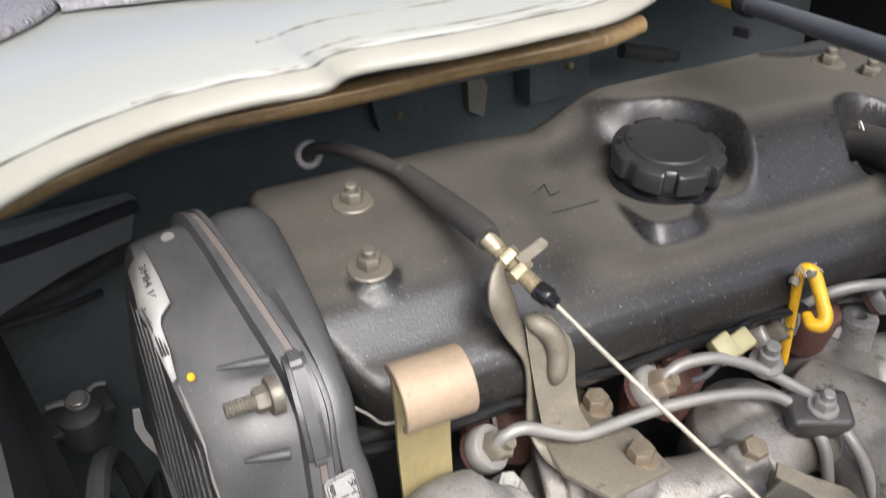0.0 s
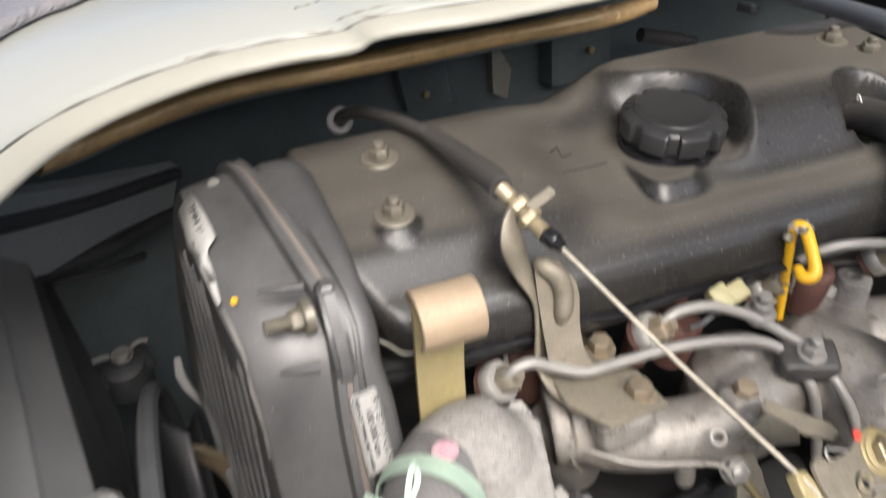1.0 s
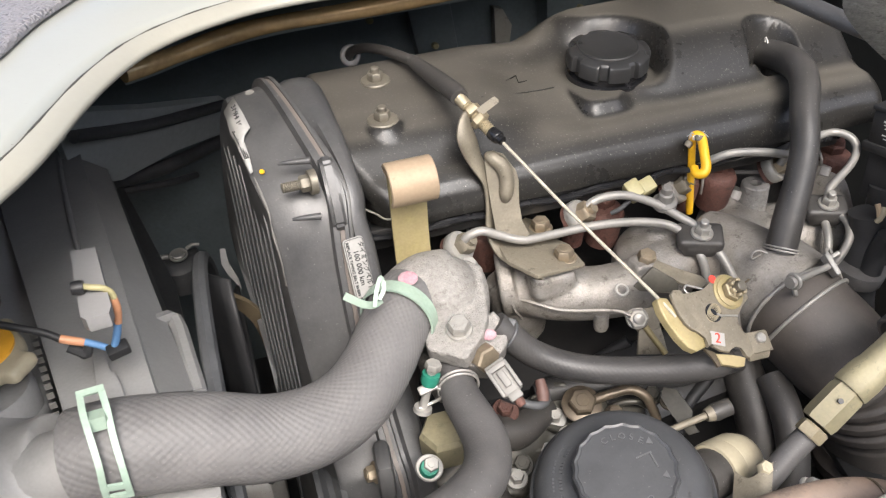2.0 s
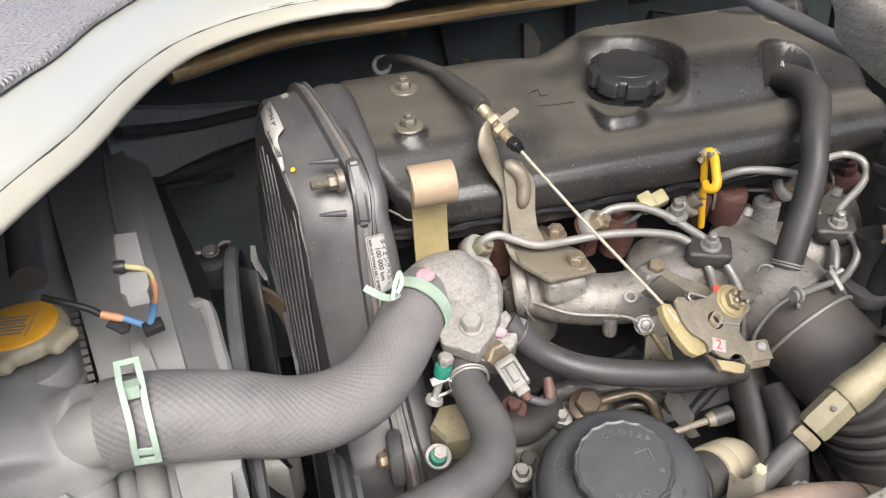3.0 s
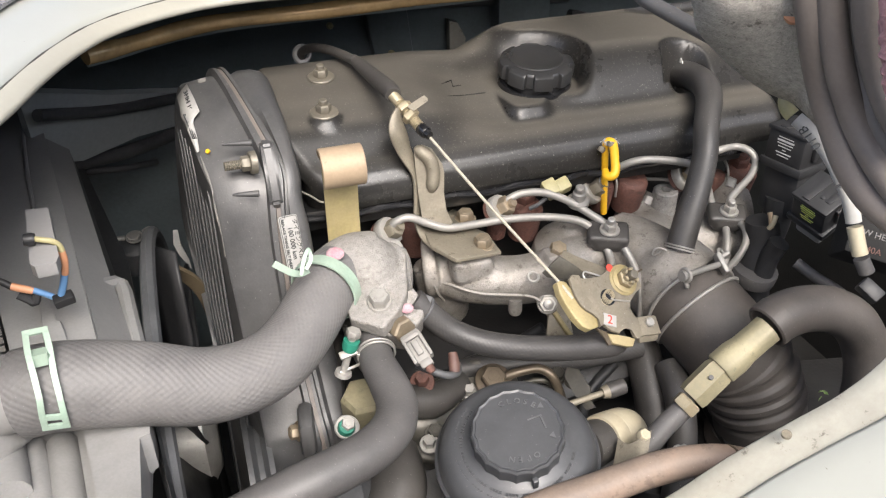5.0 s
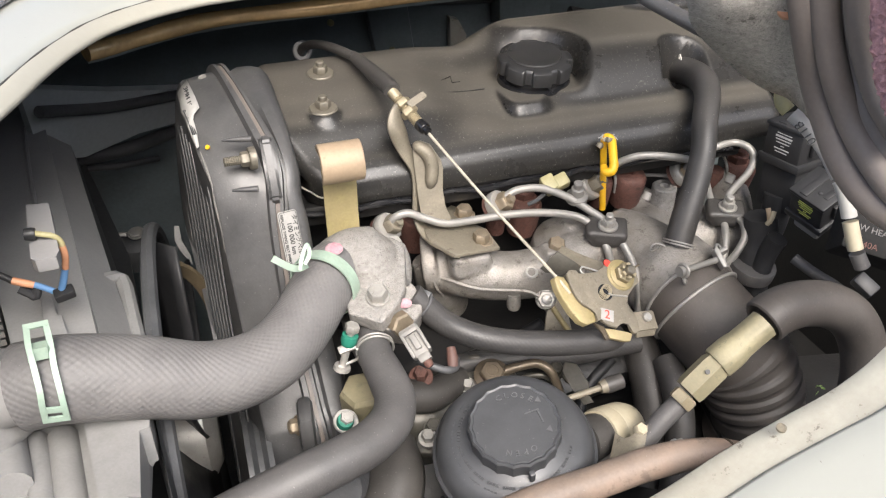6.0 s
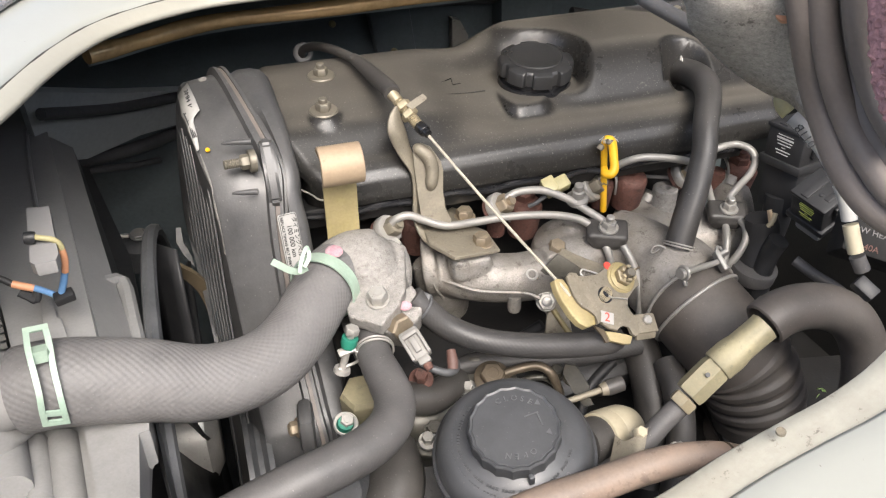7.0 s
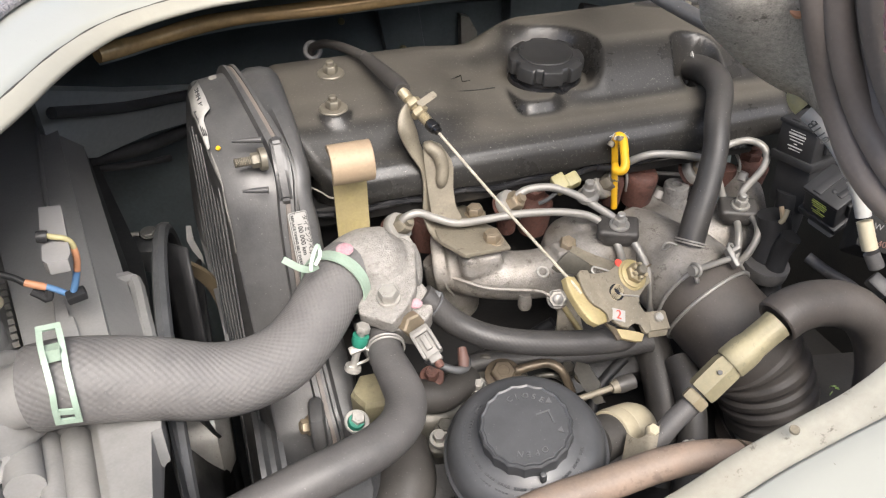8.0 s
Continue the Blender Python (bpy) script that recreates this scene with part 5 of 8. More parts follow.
for i, rr in ((1, 0.0138), (9, 0.0124)):
    v = Vector(hp[min(i + 1, 9)]) - Vector(hp[i - 1])
    at = Vector(hp[i]) - v.normalized() * (0.004 if i == 9 else 0)
    bm = bmesh.new()
    ring(bm, at, v, rr, 0.0008, 28, 6)
    ring(bm, at + v.normalized() * 0.0022, v, rr, 0.0008, 28, 6)
    clip = part("wire_clip", bm, M_STEEL, breather, "steel wire spring clip")
    bm = bmesh.new()
    q = [(0.117, -0.012, 0.821), (0.112, -0.009, 0.823), (0.108, -0.008, 0.822), (0.106, -0.008, 0.818), (0.108, -0.009, 0.817), (0.112, -0.011, 0.821)] if i == 9 else [(0.205, 0.138, 0.923), (0.206, 0.139, 0.927), (0.206, 0.134, 0.921)]
    tube(bm, q, 0.0008, 6, 4)
    part("ear", bm, M_PIPE, clip)

# ---- intake duct ----
duct = thing("intake_duct", (0.16, -0.09, 0.68), "black rubber intake duct with moulded bellows", "intake duct")
dp = spline([(0.140, -0.004, 0.773), (0.139, -0.031, 0.771), (0.153, -0.060, 0.752), (0.167, -0.072, 0.735), (0.175, -0.078, 0.714), (0.182, -0.083, 0.690), (0.192, -0.086, 0.650)], 24)
bm = bmesh.new()
rr = []
for i in range(len(dp)):
    r = 0.0405 - 0.0012 * smooth01((i / 24 - 1.6) / 1.2)
    f = i / 24 - 2.75
    if 0 < f < 2.2:
        r += 0.0036 * (smooth01((math.sin(f * 2 * math.pi * 1.8) + 0.35) / 0.5) - 0.35)
    rr.append(r)
tube(bm, dp[11:], rr[11:], 44, 1, smooth=False)
part("bellows", bm, M_DUCT, duct, sharp=80)
for k in (20, 27):
    bm = bmesh.new()
    ring(bm, dp[k], dp[k + 1] - dp[k - 1], 0.0418, 0.0016, 48, 8)
    part("clamp_wire", bm, M_PIPE, duct, "bright steel clamp wire")
ca, cb = (Vector(q) for q in [(0.110, -0.052, 0.823), (0.151, -0.040, 0.818)])
cd = (cb - ca).normalized()
bm = bmesh.new()
lathe(bm, ca - cd * 0.005, cd, [(0.0042, 0), (0.0044, 0.0008), (0.0044, 0.0034), (0.0026, 0.0037), (0.0025, (cb - ca).length + 0.006)], 14)
part("clamp_screw", bm, M_PIPE, duct, "pale steel clamp screw")
bm = bmesh.new()
ring(bm, ca, cd, 0.0050, 0.0016, 20, 8)
tube(bm, [ca + Vector((0, -0.002, -0.005)), ca + Vector((0.001, -0.003, -0.010)), dp[20] + (ca - dp[20]).normalized() * 0.0418], 0.0016, 8, 4)
part("clamp_eye", bm, M_PIPE, duct)
bm = bmesh.new()
box(bm, facing(cb, (-0.2, -0.6, 0.7), cd), 0.0045, 0.018, 0.011, 0.0016)
box(bm, facing(cb + cd * 0.006 + Vector((0, 0.004, 0.003)), (-0.5, -0.5, 0.6), cd), 0.011, 0.0035, 0.013, 0.0012)
ring(bm, cb + Vector((0.002, 0.005, 0.006)), (0.5, -0.5, 0.6), 0.0042, 0.0012, 18, 6)
part("clamp_lug", bm, M_PIPE, duct)

# ---- fuel injection: injectors, lines, clamps ----
for k, q in enumerate([(-0.071, 0.092, 0.837), (0.025, 0.079, 0.841), (0.130, 0.084, 0.847), (0.258, 0.097, 0.829)]):
    inj = thing("fuel_injector", (q[0], q[1], q[2] - 0.03), "rust-brown iron injector holder in cylinder head", "injector", "row of injectors")
    bm = bmesh.new()
    lathe(bm, Vector(q) - Vector((0, 0, 0.035)), (0, -0.25, 1), [(0.0135, 0), (0.0145, 0.02), (0.0150, 0.030), (0.0128, 0.034), (0.0120, 0.0345)], 24)
    hexagon(bm, Vector(q) - Vector((0, 0, 0.001)), (0, -0.25, 1), 0.0185, 0.010, 0.3 * k)
    lathe(bm, Vector(q) + Vector((0, -0.0022, 0.0085)), (0, -0.25, 1), [(0.0075, 0), (0.0072, 0.005), (0.005, 0.0065)], 18)
    part("holder", bm, M_RUST, inj)
    bm = bmesh.new()
    lathe(bm, Vector(q) + Vector((-0.024, 0.004, -0.034)), (0, -0.25, 1), [(0.0085, 0), (0.009, 0.024), (0.0075, 0.029), (0.004, 0.030)], 18)
    part("neck", bm, M_RUST, inj)
    bm = bmesh.new()
    tube(bm, [Vector(q) + Vector((-0.014, -0.006, -0.02)), Vector(q) + Vector((-0.0155, -0.008, -0.004)), Vector(q) + Vector((-0.0135, 0.004, 0.004)), Vector(q) + Vector((-0.013, 0.016, 0.003))], 0.0014, 8, 4)
    part("return_pipe", bm, M_STEEL, inj)
unions = [(-0.101, 0.055, 0.846), (-0.004, 0.054, 0.850), (0.090, 0.071, 0.843), (0.185, 0.074, 0.839)]
LINES = [[(-0.102, 0.051, 0.851), (-0.097, 0.049, 0.857), (-0.087, 0.048, 0.859), (-0.074, 0.046, 0.853), (-0.057, 0.042, 0.847), (-0.032, 0.043, 0.845), (-0.003, 0.042, 0.845), (0.029, 0.038, 0.843), (0.055, 0.032, 0.838), (0.067, 0.024, 0.831), (0.072, 0.016, 0.823), (0.075, 0.007, 0.813), (0.079, 0.003, 0.791), (0.084, 0.002, 0.761)],
         [(-0.004, 0.052, 0.853), (0.001, 0.051, 0.859), (0.012, 0.051, 0.862), (0.030, 0.048, 0.861), (0.050, 0.041, 0.853), (0.067, 0.031, 0.842), (0.078, 0.022, 0.834), (0.086, 0.010, 0.822), (0.090, 0.001, 0.813), (0.094, -0.007, 0.800), (0.096, -0.015, 0.782), (0.097, -0.017, 0.758)],
         [(0.090, 0.068, 0.847), (0.100, 0.068, 0.856), (0.110, 0.061, 0.867), (0.127, 0.054, 0.873), (0.158, 0.050, 0.868), (0.182, 0.053, 0.857), (0.196, 0.058, 0.838), (0.203, 0.055, 0.818), (0.206, 0.045, 0.806), (0.206, 0.032, 0.801), (0.200, 0.018, 0.792), (0.194, 0.009, 0.775)],
         [(0.181, 0.067, 0.845), (0.188, 0.063, 0.859), (0.205, 0.061, 0.866), (0.223, 0.062, 0.867), (0.233, 0.053, 0.865), (0.236, 0.046, 0.857), (0.231, 0.043, 0.845), (0.219, 0.044, 0.830), (0.214, 0.043, 0.822), (0.216, 0.035, 0.809), (0.218, 0.021, 0.805), (0.213, 0.010, 0.797), (0.204, 0.006, 0.785), (0.195, 0.007, 0.773)]]
for k, q in enumerate(LINES):
    fl = thing("fuel_line", q[0], "bent grey steel fuel injection line with union nut", "fuel line", "fuel injection lines")
    bm = bmesh.new()
    tube(bm, q, 0.0034, 12, 6)
    part("pipe", bm, M_PIPE, fl)
    u, ax = Vector(unions[k]), Vector((0.45, -0.5, 0.55)).normalized()
    bm = bmesh.new()
    lathe(bm, u - ax * 0.009, ax, [(0.0115, 0), (0.0125, 0.002), (0.0125, 0.0075), (0.0115, 0.009)], 24)
    part("washer", bm, M_STEEL, fl)
    bm = bmesh.new()
    lathe(bm, u - ax * 0.012, ax, [(0.0118, 0), (0.0118, 0.0035)], 24)
    part("seal", bm, M_RUST, fl, "rusty copper seal")
    bm = bmesh.new()
    hexagon(bm, u, ax, 0.0145, 0.009, 0.4)
    lathe(bm, u + ax * 0.009, ax, [(0.0042, -0.001), (0.004, 0.004)], 14)
    part("union_nut", bm, M_BRONZE if k % 2 else M_ZINC, fl, "tarnished hex union nut")
for p, s, sp in (((0.077, 0.017, 0.828), 1.0, 0), ((0.211, 0.040, 0.809), 1.0, 0)):
    cl = thing("line_clamp", p, "black rubber block clamp holding two fuel lines", "clamp", "fuel line clamps")
    bm = bmesh.new()
    m = facing(p, (-0.1, -0.35, 0.9), (0.9, -0.4, 0.0))
    box(bm, m @ pose(0, 0.001, 0), 0.035, 0.023, 0.012, 0.004, 3)
    box(bm, m @ pose(0, -0.006, -0.004), 0.027, 0.012, 0.014, 0.005, 3)
    cast(part("block", bm, M_RUBBER, cl), 0.0011, 2)
    bolt("bolt", Vector(p) + Vector((0, -0.002, 0.0055)), (-0.05, -0.25, 1), 0.0105, 0.006, cl, 0.0085, M_STEEL, 0.0055)

bm = bmesh.new()
tube(bm, [(0.125, 0.083, 0.844), (0.148, 0.084, 0.837), (0.164, 0.085, 0.833), (0.176, 0.083, 0.831)], 0.0018, 8, 4)
solo("return_pipe", bm, M_PIPE, "thin steel fuel return pipe between injectors", "pipe")
# dipstick
dip = thing("dipstick", (0.088, 0.05, 0.83), "yellow plastic-coated dipstick handle, chipped", "dipstick")
bm = bmesh.new()
tube(bm, [(0.099, 0.067, 0.8187), (0.0965, 0.0647, 0.840), (0.0935, 0.062, 0.864), (0.0905, 0.0592, 0.888), (0.0905, 0.0578, 0.8932), (0.0922, 0.0558, 0.8945), (0.0940, 0.0530, 0.8928), (0.0925, 0.0470, 0.8885), (0.0905, 0.0410, 0.8835), (0.0885, 0.0350, 0.8775), (0.0850, 0.0335, 0.8740), (0.0815, 0.0370, 0.8735), (0.0835, 0.0430, 0.8750)], [0.0029, 0.0029, 0.0029, 0.0030, 0.0034, 0.0038, 0.0039, 0.0038, 0.0037, 0.0039, 0.0039, 0.0036, 0.0030], 14, 6)
part("handle", bm, M_YELLOW, dip)
bm = bmesh.new()
lathe(bm, (0.092, 0.053, 0.894), (0.2, 0.1, 1), [(0.0035, -0.002), (0.004, 0.0), (0.003, 0.0022)], 10)
lathe(bm, (0.087, 0.058, 0.888), (0.6, 0.1, 0.6), [(0.0028, -0.003), (0.0032, 0.0), (0.002, 0.002)], 10)
part("worn_tip", bm, M_ZINC, dip, "bare worn metal at bend")
bm = bmesh.new()
for k in range(14):
    a = Vector((0.0905 + 0.0035 * math.sin(k * 2.1), 0.056 - 0.003 * math.cos(k * 1.3), 0.8955))
    tube(bm, [a, a + Vector((0.0035 * math.sin(k * 1.9), -0.002 * math.cos(k * 2.7), 0.0012 - 0.0008 * (k % 3))), a + Vector((0.0058 * math.sin(k * 1.9 + 0.2), -0.003, -0.0022 + 0.0012 * (k % 4)))], 0.0003, 5, 3)
part("frayed_tip", bm, M_GREY, dip, "frayed grey strands at bend")

# pale yellow connector and glow plug terminal
con = thing("glow_plug_connector", (0.044, 0.050, 0.854), "pale yellow plastic connector on glow plug wire", "connector")
m = facing((0.045, 0.053, 0.860), (-0.2, -0.6, 0.75), (0.95, 0.1, 0.25))
bm = bmesh.new()
box(bm, m, 0.022, 0.012, 0.012, 0.002)
box(bm, m @ pose(-0.006, 0.002, 0.002), 0.012, 0.015, 0.012, 0.002)
part("housing", bm, M_CONNY, con)
bm = bmesh.new()
tube(bm, [(0.039, 0.051, 0.856), (0.032, 0.050, 0.853), (0.026, 0.050, 0.849), (0.020, 0.053, 0.845)], 0.0018, 8, 4)
part("wire", bm, M_BLACK, con)
bm = bmesh.new()
lathe(bm, (0.060, 0.043, 0.848), (-0.05, -0.25, 1), [(0.0095, 0), (0.0095, 0.004), (0.0085, 0.005), (0.006, 0.006), (0.0055, 0.012), (0.004, 0.013), (0.004, 0.018), (0.003, 0.019)], 22)
solo("glow_plug_terminal", bm, M_CONN, "pale grey glow plug terminal with nut", "terminal")

# ---- thermostat housing and coolant hoses ----
thermo = thing("thermostat_housing", (-0.13, -0.01, 0.78), "rough oxidised aluminium thermostat housing with pink paint marks", "thermostat housing")
bm = bmesh.new()
tc0 = Vector((-0.132, 0.010, 0.840))
bmesh.ops.create_icosphere(bm, subdivisions=3, radius=1.0, matrix=Matrix.Translation(tc0) @ Matrix.Diagonal((0.0275, 0.030, 0.029, 1)))
tube(bm, [(-0.128, 0.015, 0.840), (-0.143, 0.014, 0.844), (-0.157, 0.010, 0.844), (-0.168, 0.000, 0.840)], [0.029, 0.0265, 0.0215, 0.0205], 24, 4)
tube(bm, [(-0.130, 0.012, 0.836), (-0.128, -0.002, 0.824), (-0.125, -0.008, 0.808)], [0.028, 0.0265, 0.023], 20, 4)
tube(bm, [(-0.105, 0.043, 0.834), (-0.101, 0.034, 0.828), (-0.104, 0.019, 0.816), (-0.117, -0.001, 0.810), (-0.128, -0.003, 0.814)], [0.009, 0.010, 0.010, 0.012, 0.014], 16, 4)
cut_plate(bm, facing((-0.132, -0.031, 0.8385), (-0.1, -0.3, 0.95), (1, 0, 0)), [(10.7, 58), (24.3, 54.5), (32.0, 45.0), (22.3, 5.1), (13.8, -8.4), (-2.8, -22.5), (-23.8, -6.8), (-23.5, 7.3), (-5.6, 42.5)], 0.014)
lathe(bm, (-0.103, 0.034, 0.836), (-0.1, -0.4, 0.9), [(0.010, -0.03), (0.010, 0.0), (0.009, 0.001)], 18)
cast(part("outlet_elbow", bm, M_ALUROUGH, thermo), 0.0018, 4)
bm = bmesh.new()
tube(bm, [(-0.132, 0.018, 0.801), (-0.116, 0.009, 0.795), (-0.097, 0.009, 0.799)], [0.022, 0.024, 0.014], 20, 4)
tube(bm, [(-0.137, 0.019, 0.790), (-0.136, 0.011, 0.772), (-0.131, 0.007, 0.751)], [0.018, 0.016, 0.014], 18, 4)
tube(bm, [(-0.113, 0.002, 0.796), (-0.109, -0.009, 0.794)], [0.016, 0.013], 16, 4)
cut_plate(bm, facing((-0.1147, -0.034, 0.826), (-0.1, -0.5, 0.86), (1, 0, 0)), [(12.5, 20.0), (16.0, 5.8), (13.3, -5.8), (-4.2, -18.4), (-13.4, -13.8), (-26.3, -6.7), (-35.0, 10.0)], 0.026)
cast(part("lower_casting", bm, M_ALUROUGH, thermo), 0.0018, 4)
bolt("bolt", (-0.132, -0.031, 0.8385), (-0.1, -0.35, 0.93), 0.0130, 0.0080, thermo, 0.0090, M_STEEL, label="bright steel hex bolt")
bolt("bolt", (-0.103, 0.033, 0.840), (-0.1, -0.35, 0.9), 0.0105, 0.007, thermo, 0, M_STEEL, label="bright steel hex bolt")
for q, r in (((-0.1570, -0.0060, 0.8710), 0.0085), ((-0.1130, -0.0349, 0.8317), 0.0065)):
    bm = bmesh.new()
    bmesh.ops.create_icosphere(bm, subdivisions=2, radius=1.0, matrix=Matrix.Translation(q) @ basis((-0.2, -0.6, 0.7)).to_4x4() @ Matrix.Diagonal((r * 0.8, r * 0.6, 0.0012, 1)))
    part("paint_mark", bm, M_PINK, thermo, "pink inspection paint")

rad_hose = thing("radiator_hose", (-0.3, -0.1, 0.86), "large ribbed grey-black radiator hose with green spring clamps", "hose")
hp = [(-0.151, 0.014, 0.842), (-0.160, 0.002, 0.844), (-0.174, -0.018, 0.841), (-0.190, -0.041, 0.836), (-0.210, -0.062, 0.832), (-0.234, -0.075, 0.832), (-0.263, -0.081, 0.837), (-0.295, -0.083, 0.850), (-0.327, -0.084, 0.859), (-0.346, -0.083, 0.861), (-0.362, -0.081, 0.859)]
bm = bmesh.new()
tube(bm, hp, [0.0235, 0.0238, 0.0232, 0.0228, 0.0232, 0.0240, 0.0250, 0.0262, 0.0270, 0.0272, 0.0272], 36, 10)
part("hose", bm, M_HOSE, rad_hose, sharp=60)
# spring clamp at the engine end
hv = [Vector(q) for q in hp]
ax = (hv[2] - hv[0]).normalized()
cc = hv[1] + ax * 0.0125
bs = Matrix.Translation(cc) @ basis(ax, (0, -0.5, 0.8))
bm = bmesh.new()
rows = []
for k in range(41):
    a = 2 * math.pi * k / 40
    r = 0.0252
    w = 0.0052 * (1 - 0.55 * math.exp(-((a - 3.4) / 0.5) ** 2))
    rows.append([bs @ Vector((rr * math.cos(a), rr * math.sin(a), zz)) for rr, zz in ((r, -w), (r + 0.0014, -w), (r + 0.0014, w), (r, w))])
loft(bm, rows, True)
clamp = part("spring_clamp", bm, M_GREEN, rad_hose, "pale green spring band clamp")
bm = bmesh.new()
strap(bm, [(-0.203, -0.037, 0.891), (-0.198, -0.038, 0.887), (-0.192, -0.038, 0.882), (-0.186, -0.035, 0.878), (-0.180, -0.029, 0.876)], 0.0046, 0.0013)
part("ear", bm, M_GREEN, clamp)
bm = bmesh.new()
strap(bm, [(-0.186, -0.039, 0.879), (-0.184, -0.036, 0.885), (-0.181, -0.031, 0.889), (-0.178, -0.027, 0.891), (-0.177, -0.028, 0.887), (-0.178, -0.031, 0.884), (-0.182, -0.034, 0.880)], 0.0026, 0.0013)
part("ear", bm, M_GREEN, clamp)
# flat slotted spring clamp at the radiator end, its free end standing off the hose
railL = [Vector(q) for q in [(-0.349, -0.083, 0.902), (-0.348, -0.094, 0.897), (-0.346, -0.105, 0.889), (-0.345, -0.113, 0.878), (-0.346, -0.115, 0.868), (-0.347, -0.114, 0.857)]]
railR = [Vector(q) for q in [(-0.339, -0.081, 0.901), (-0.337, -0.092, 0.895), (-0.336, -0.104, 0.886), (-0.335, -0.112, 0.876), (-0.335, -0.115, 0.866), (-0.336, -0.113, 0.855)]]
bm = bmesh.new()
for a, b, k in ((railL, railR, 1), (railR, railL, 1)):
    ribbon(bm, spline(a, 4), [(b[2] - a[2]).normalized() * 0.0017] * 21, 0.0016)
for f in (0.0, 0.86, 1.0):
    i = min(int(f * 5), 4)
    g = f * 5 - i
    a, b = railL[i].lerp(railL[i + 1], g), railR[i].lerp(railR[i + 1], g)
    w = (railL[i + 1] - railL[i]).normalized() * 0.0018
    e = (b - a).normalized() * 0.0017
    ribbon(bm, [a - e, a.lerp(b, 0.5), b + e], [w, w, w], 0.0017)
clamp = part("slotted_clamp", bm, M_GREEN, rad_hose, "pale green slotted spring clamp")
bm = bmesh.new()
ribbon(bm, [(-0.344, -0.089, 0.893), (-0.343, -0.096, 0.894), (-0.344, -0.097, 0.888)], [(0.0058, -0.001, 0.001)] * 3, 0.003)
part("tongue", bm, M_GREEN, clamp)
bm = bmesh.new()
tube(bm, [(-0.356, -0.080, 0.857), (-0.370, -0.079, 0.855), (-0.391, -0.074, 0.849), (-0.416, -0.068, 0.844)], [0.0200, 0.0200, 0.0205, 0.022], 28, 6)
solo("radiator_neck", bm, M_SHROUD, "grey plastic radiator inlet neck inside hose", "pipe")

# heater and bypass hoses
hose = thing("bypass_hose", (-0.14, -0.05, 0.78), "grey-black rubber bypass hose bending below thermostat", "hose")
bm = bmesh.new()
tube(bm, [(-0.1393, -0.0280, 0.8067), (-0.1410, -0.0428, 0.8077), (-0.1417, -0.0588, 0.8053), (-0.1390, -0.0771, 0.8010), (-0.1383, -0.0964, 0.7979), (-0.1464, -0.1160, 0.7970), (-0.164, -0.131, 0.797), (-0.186, -0.141, 0.798), (-0.212, -0.148, 0.797), (-0.241, -0.153, 0.792), (-0.270, -0.156, 0.784)], [0.0118, 0.0120, 0.0128, 0.0138, 0.0145, 0.0148, 0.0148, 0.0148, 0.0148, 0.0148, 0.0148], 24, 8)
part("hose", bm, M_HOSE2, hose)
a, b = Vector((-0.1400, -0.0409, 0.8087)), Vector((-0.1417, -0.0588, 0.8053))
bm = bmesh.new()
for k in (0.0, 0.0022):
    ring(bm, a + (b - a).normalized() * (0.006 + k * 1.3), b - a, 0.0137, 0.0009, 28, 6)
part("wire_clamp", bm, M_PIPE, hose, "double steel wire clamp")
bm = bmesh.new()
sa, sb = (Vector(q) for q in [(-0.1566, -0.0469, 0.8249), (-0.1660, -0.0471, 0.7943)])
lathe(bm, sa, sb - sa, [(0.0028, -0.004), (0.0028, (sb - sa).length)], 12)
hexagon(bm, sa - (sb - sa).normalized() * 0.006, sb - sa, 0.0095, 0.006)
lathe(bm, sb - (sb - sa) * 0.06, sb - sa, [(0.006, 0), (0.0065, 0.003), (0.004, 0.004)], 16)
box(bm, facing(sa.lerp(sb, 0.45), (-0.2, -0.6, 0.7), (1, 0.2, 0)), 0.013, 0.006, 0.006, 0.001)
for k in (0.45, 0.92):
    m0 = sa.lerp(sb, k)
    tube(bm, [m0 + Vector((-0.003, -0.001, 0)), m0.lerp(a, 0.3) + Vector((0.001, -0.004, 0)), a + (b - a).normalized() * 0.008 + Vector((-0.0125, -0.006, 0))], 0.0011, 6, 4)
part("clamp_screw", bm, M_STEEL, hose)
bm = bmesh.new()
lathe(bm, sa.lerp(sb, 0.08), sb - sa, [(0.0060, 0), (0.0062, 0.005), (0.0052, 0.0085)], 14)
part("paint_mark", bm, M_GREENCAP, hose, "dark green paint on clamp screw")

bm = bmesh.new()
tube(bm, [(-0.1049, -0.0227, 0.8290), (-0.0969, -0.0263, 0.8204), (-0.0804, -0.0318, 0.8026), (-0.0570, -0.0421, 0.7915), (-0.0291, -0.0556, 0.7890), (0.0010, -0.0716, 0.7930), (0.0263, -0.0850, 0.8000), (0.0374, -0.0810, 0.7983)], 0.0098, 20, 8)
hh = thing("heater_hose", (-0.100, -0.002, 0.814), "black ribbed rubber heater hose across the engine", "hose")
part("hose", bm, M_BRAID, hh)
bm = bmesh.new()
p, q = Vector((-0.0969, -0.0263, 0.8204)), Vector((-0.0862, -0.0292, 0.8116))
ring(bm, p, q - p, 0.0105, 0.0011, 24, 6)
box(bm, facing((-0.0962, -0.0286, 0.8282), (-0.2, -0.6, 0.7), q - p), 0.006, 0.012, 0.003, 0.001)
part("clip", bm, M_BLACK, hh, "dark steel hose clip")
bm = bmesh.new()
tube(bm, [(-0.068, -0.003, 0.734), (-0.050, -0.006, 0.737), (-0.013, -0.017, 0.739), (0.024, -0.027, 0.740), (0.057, -0.034, 0.744), (0.089, -0.033, 0.742)], 0.0085, 18, 8)
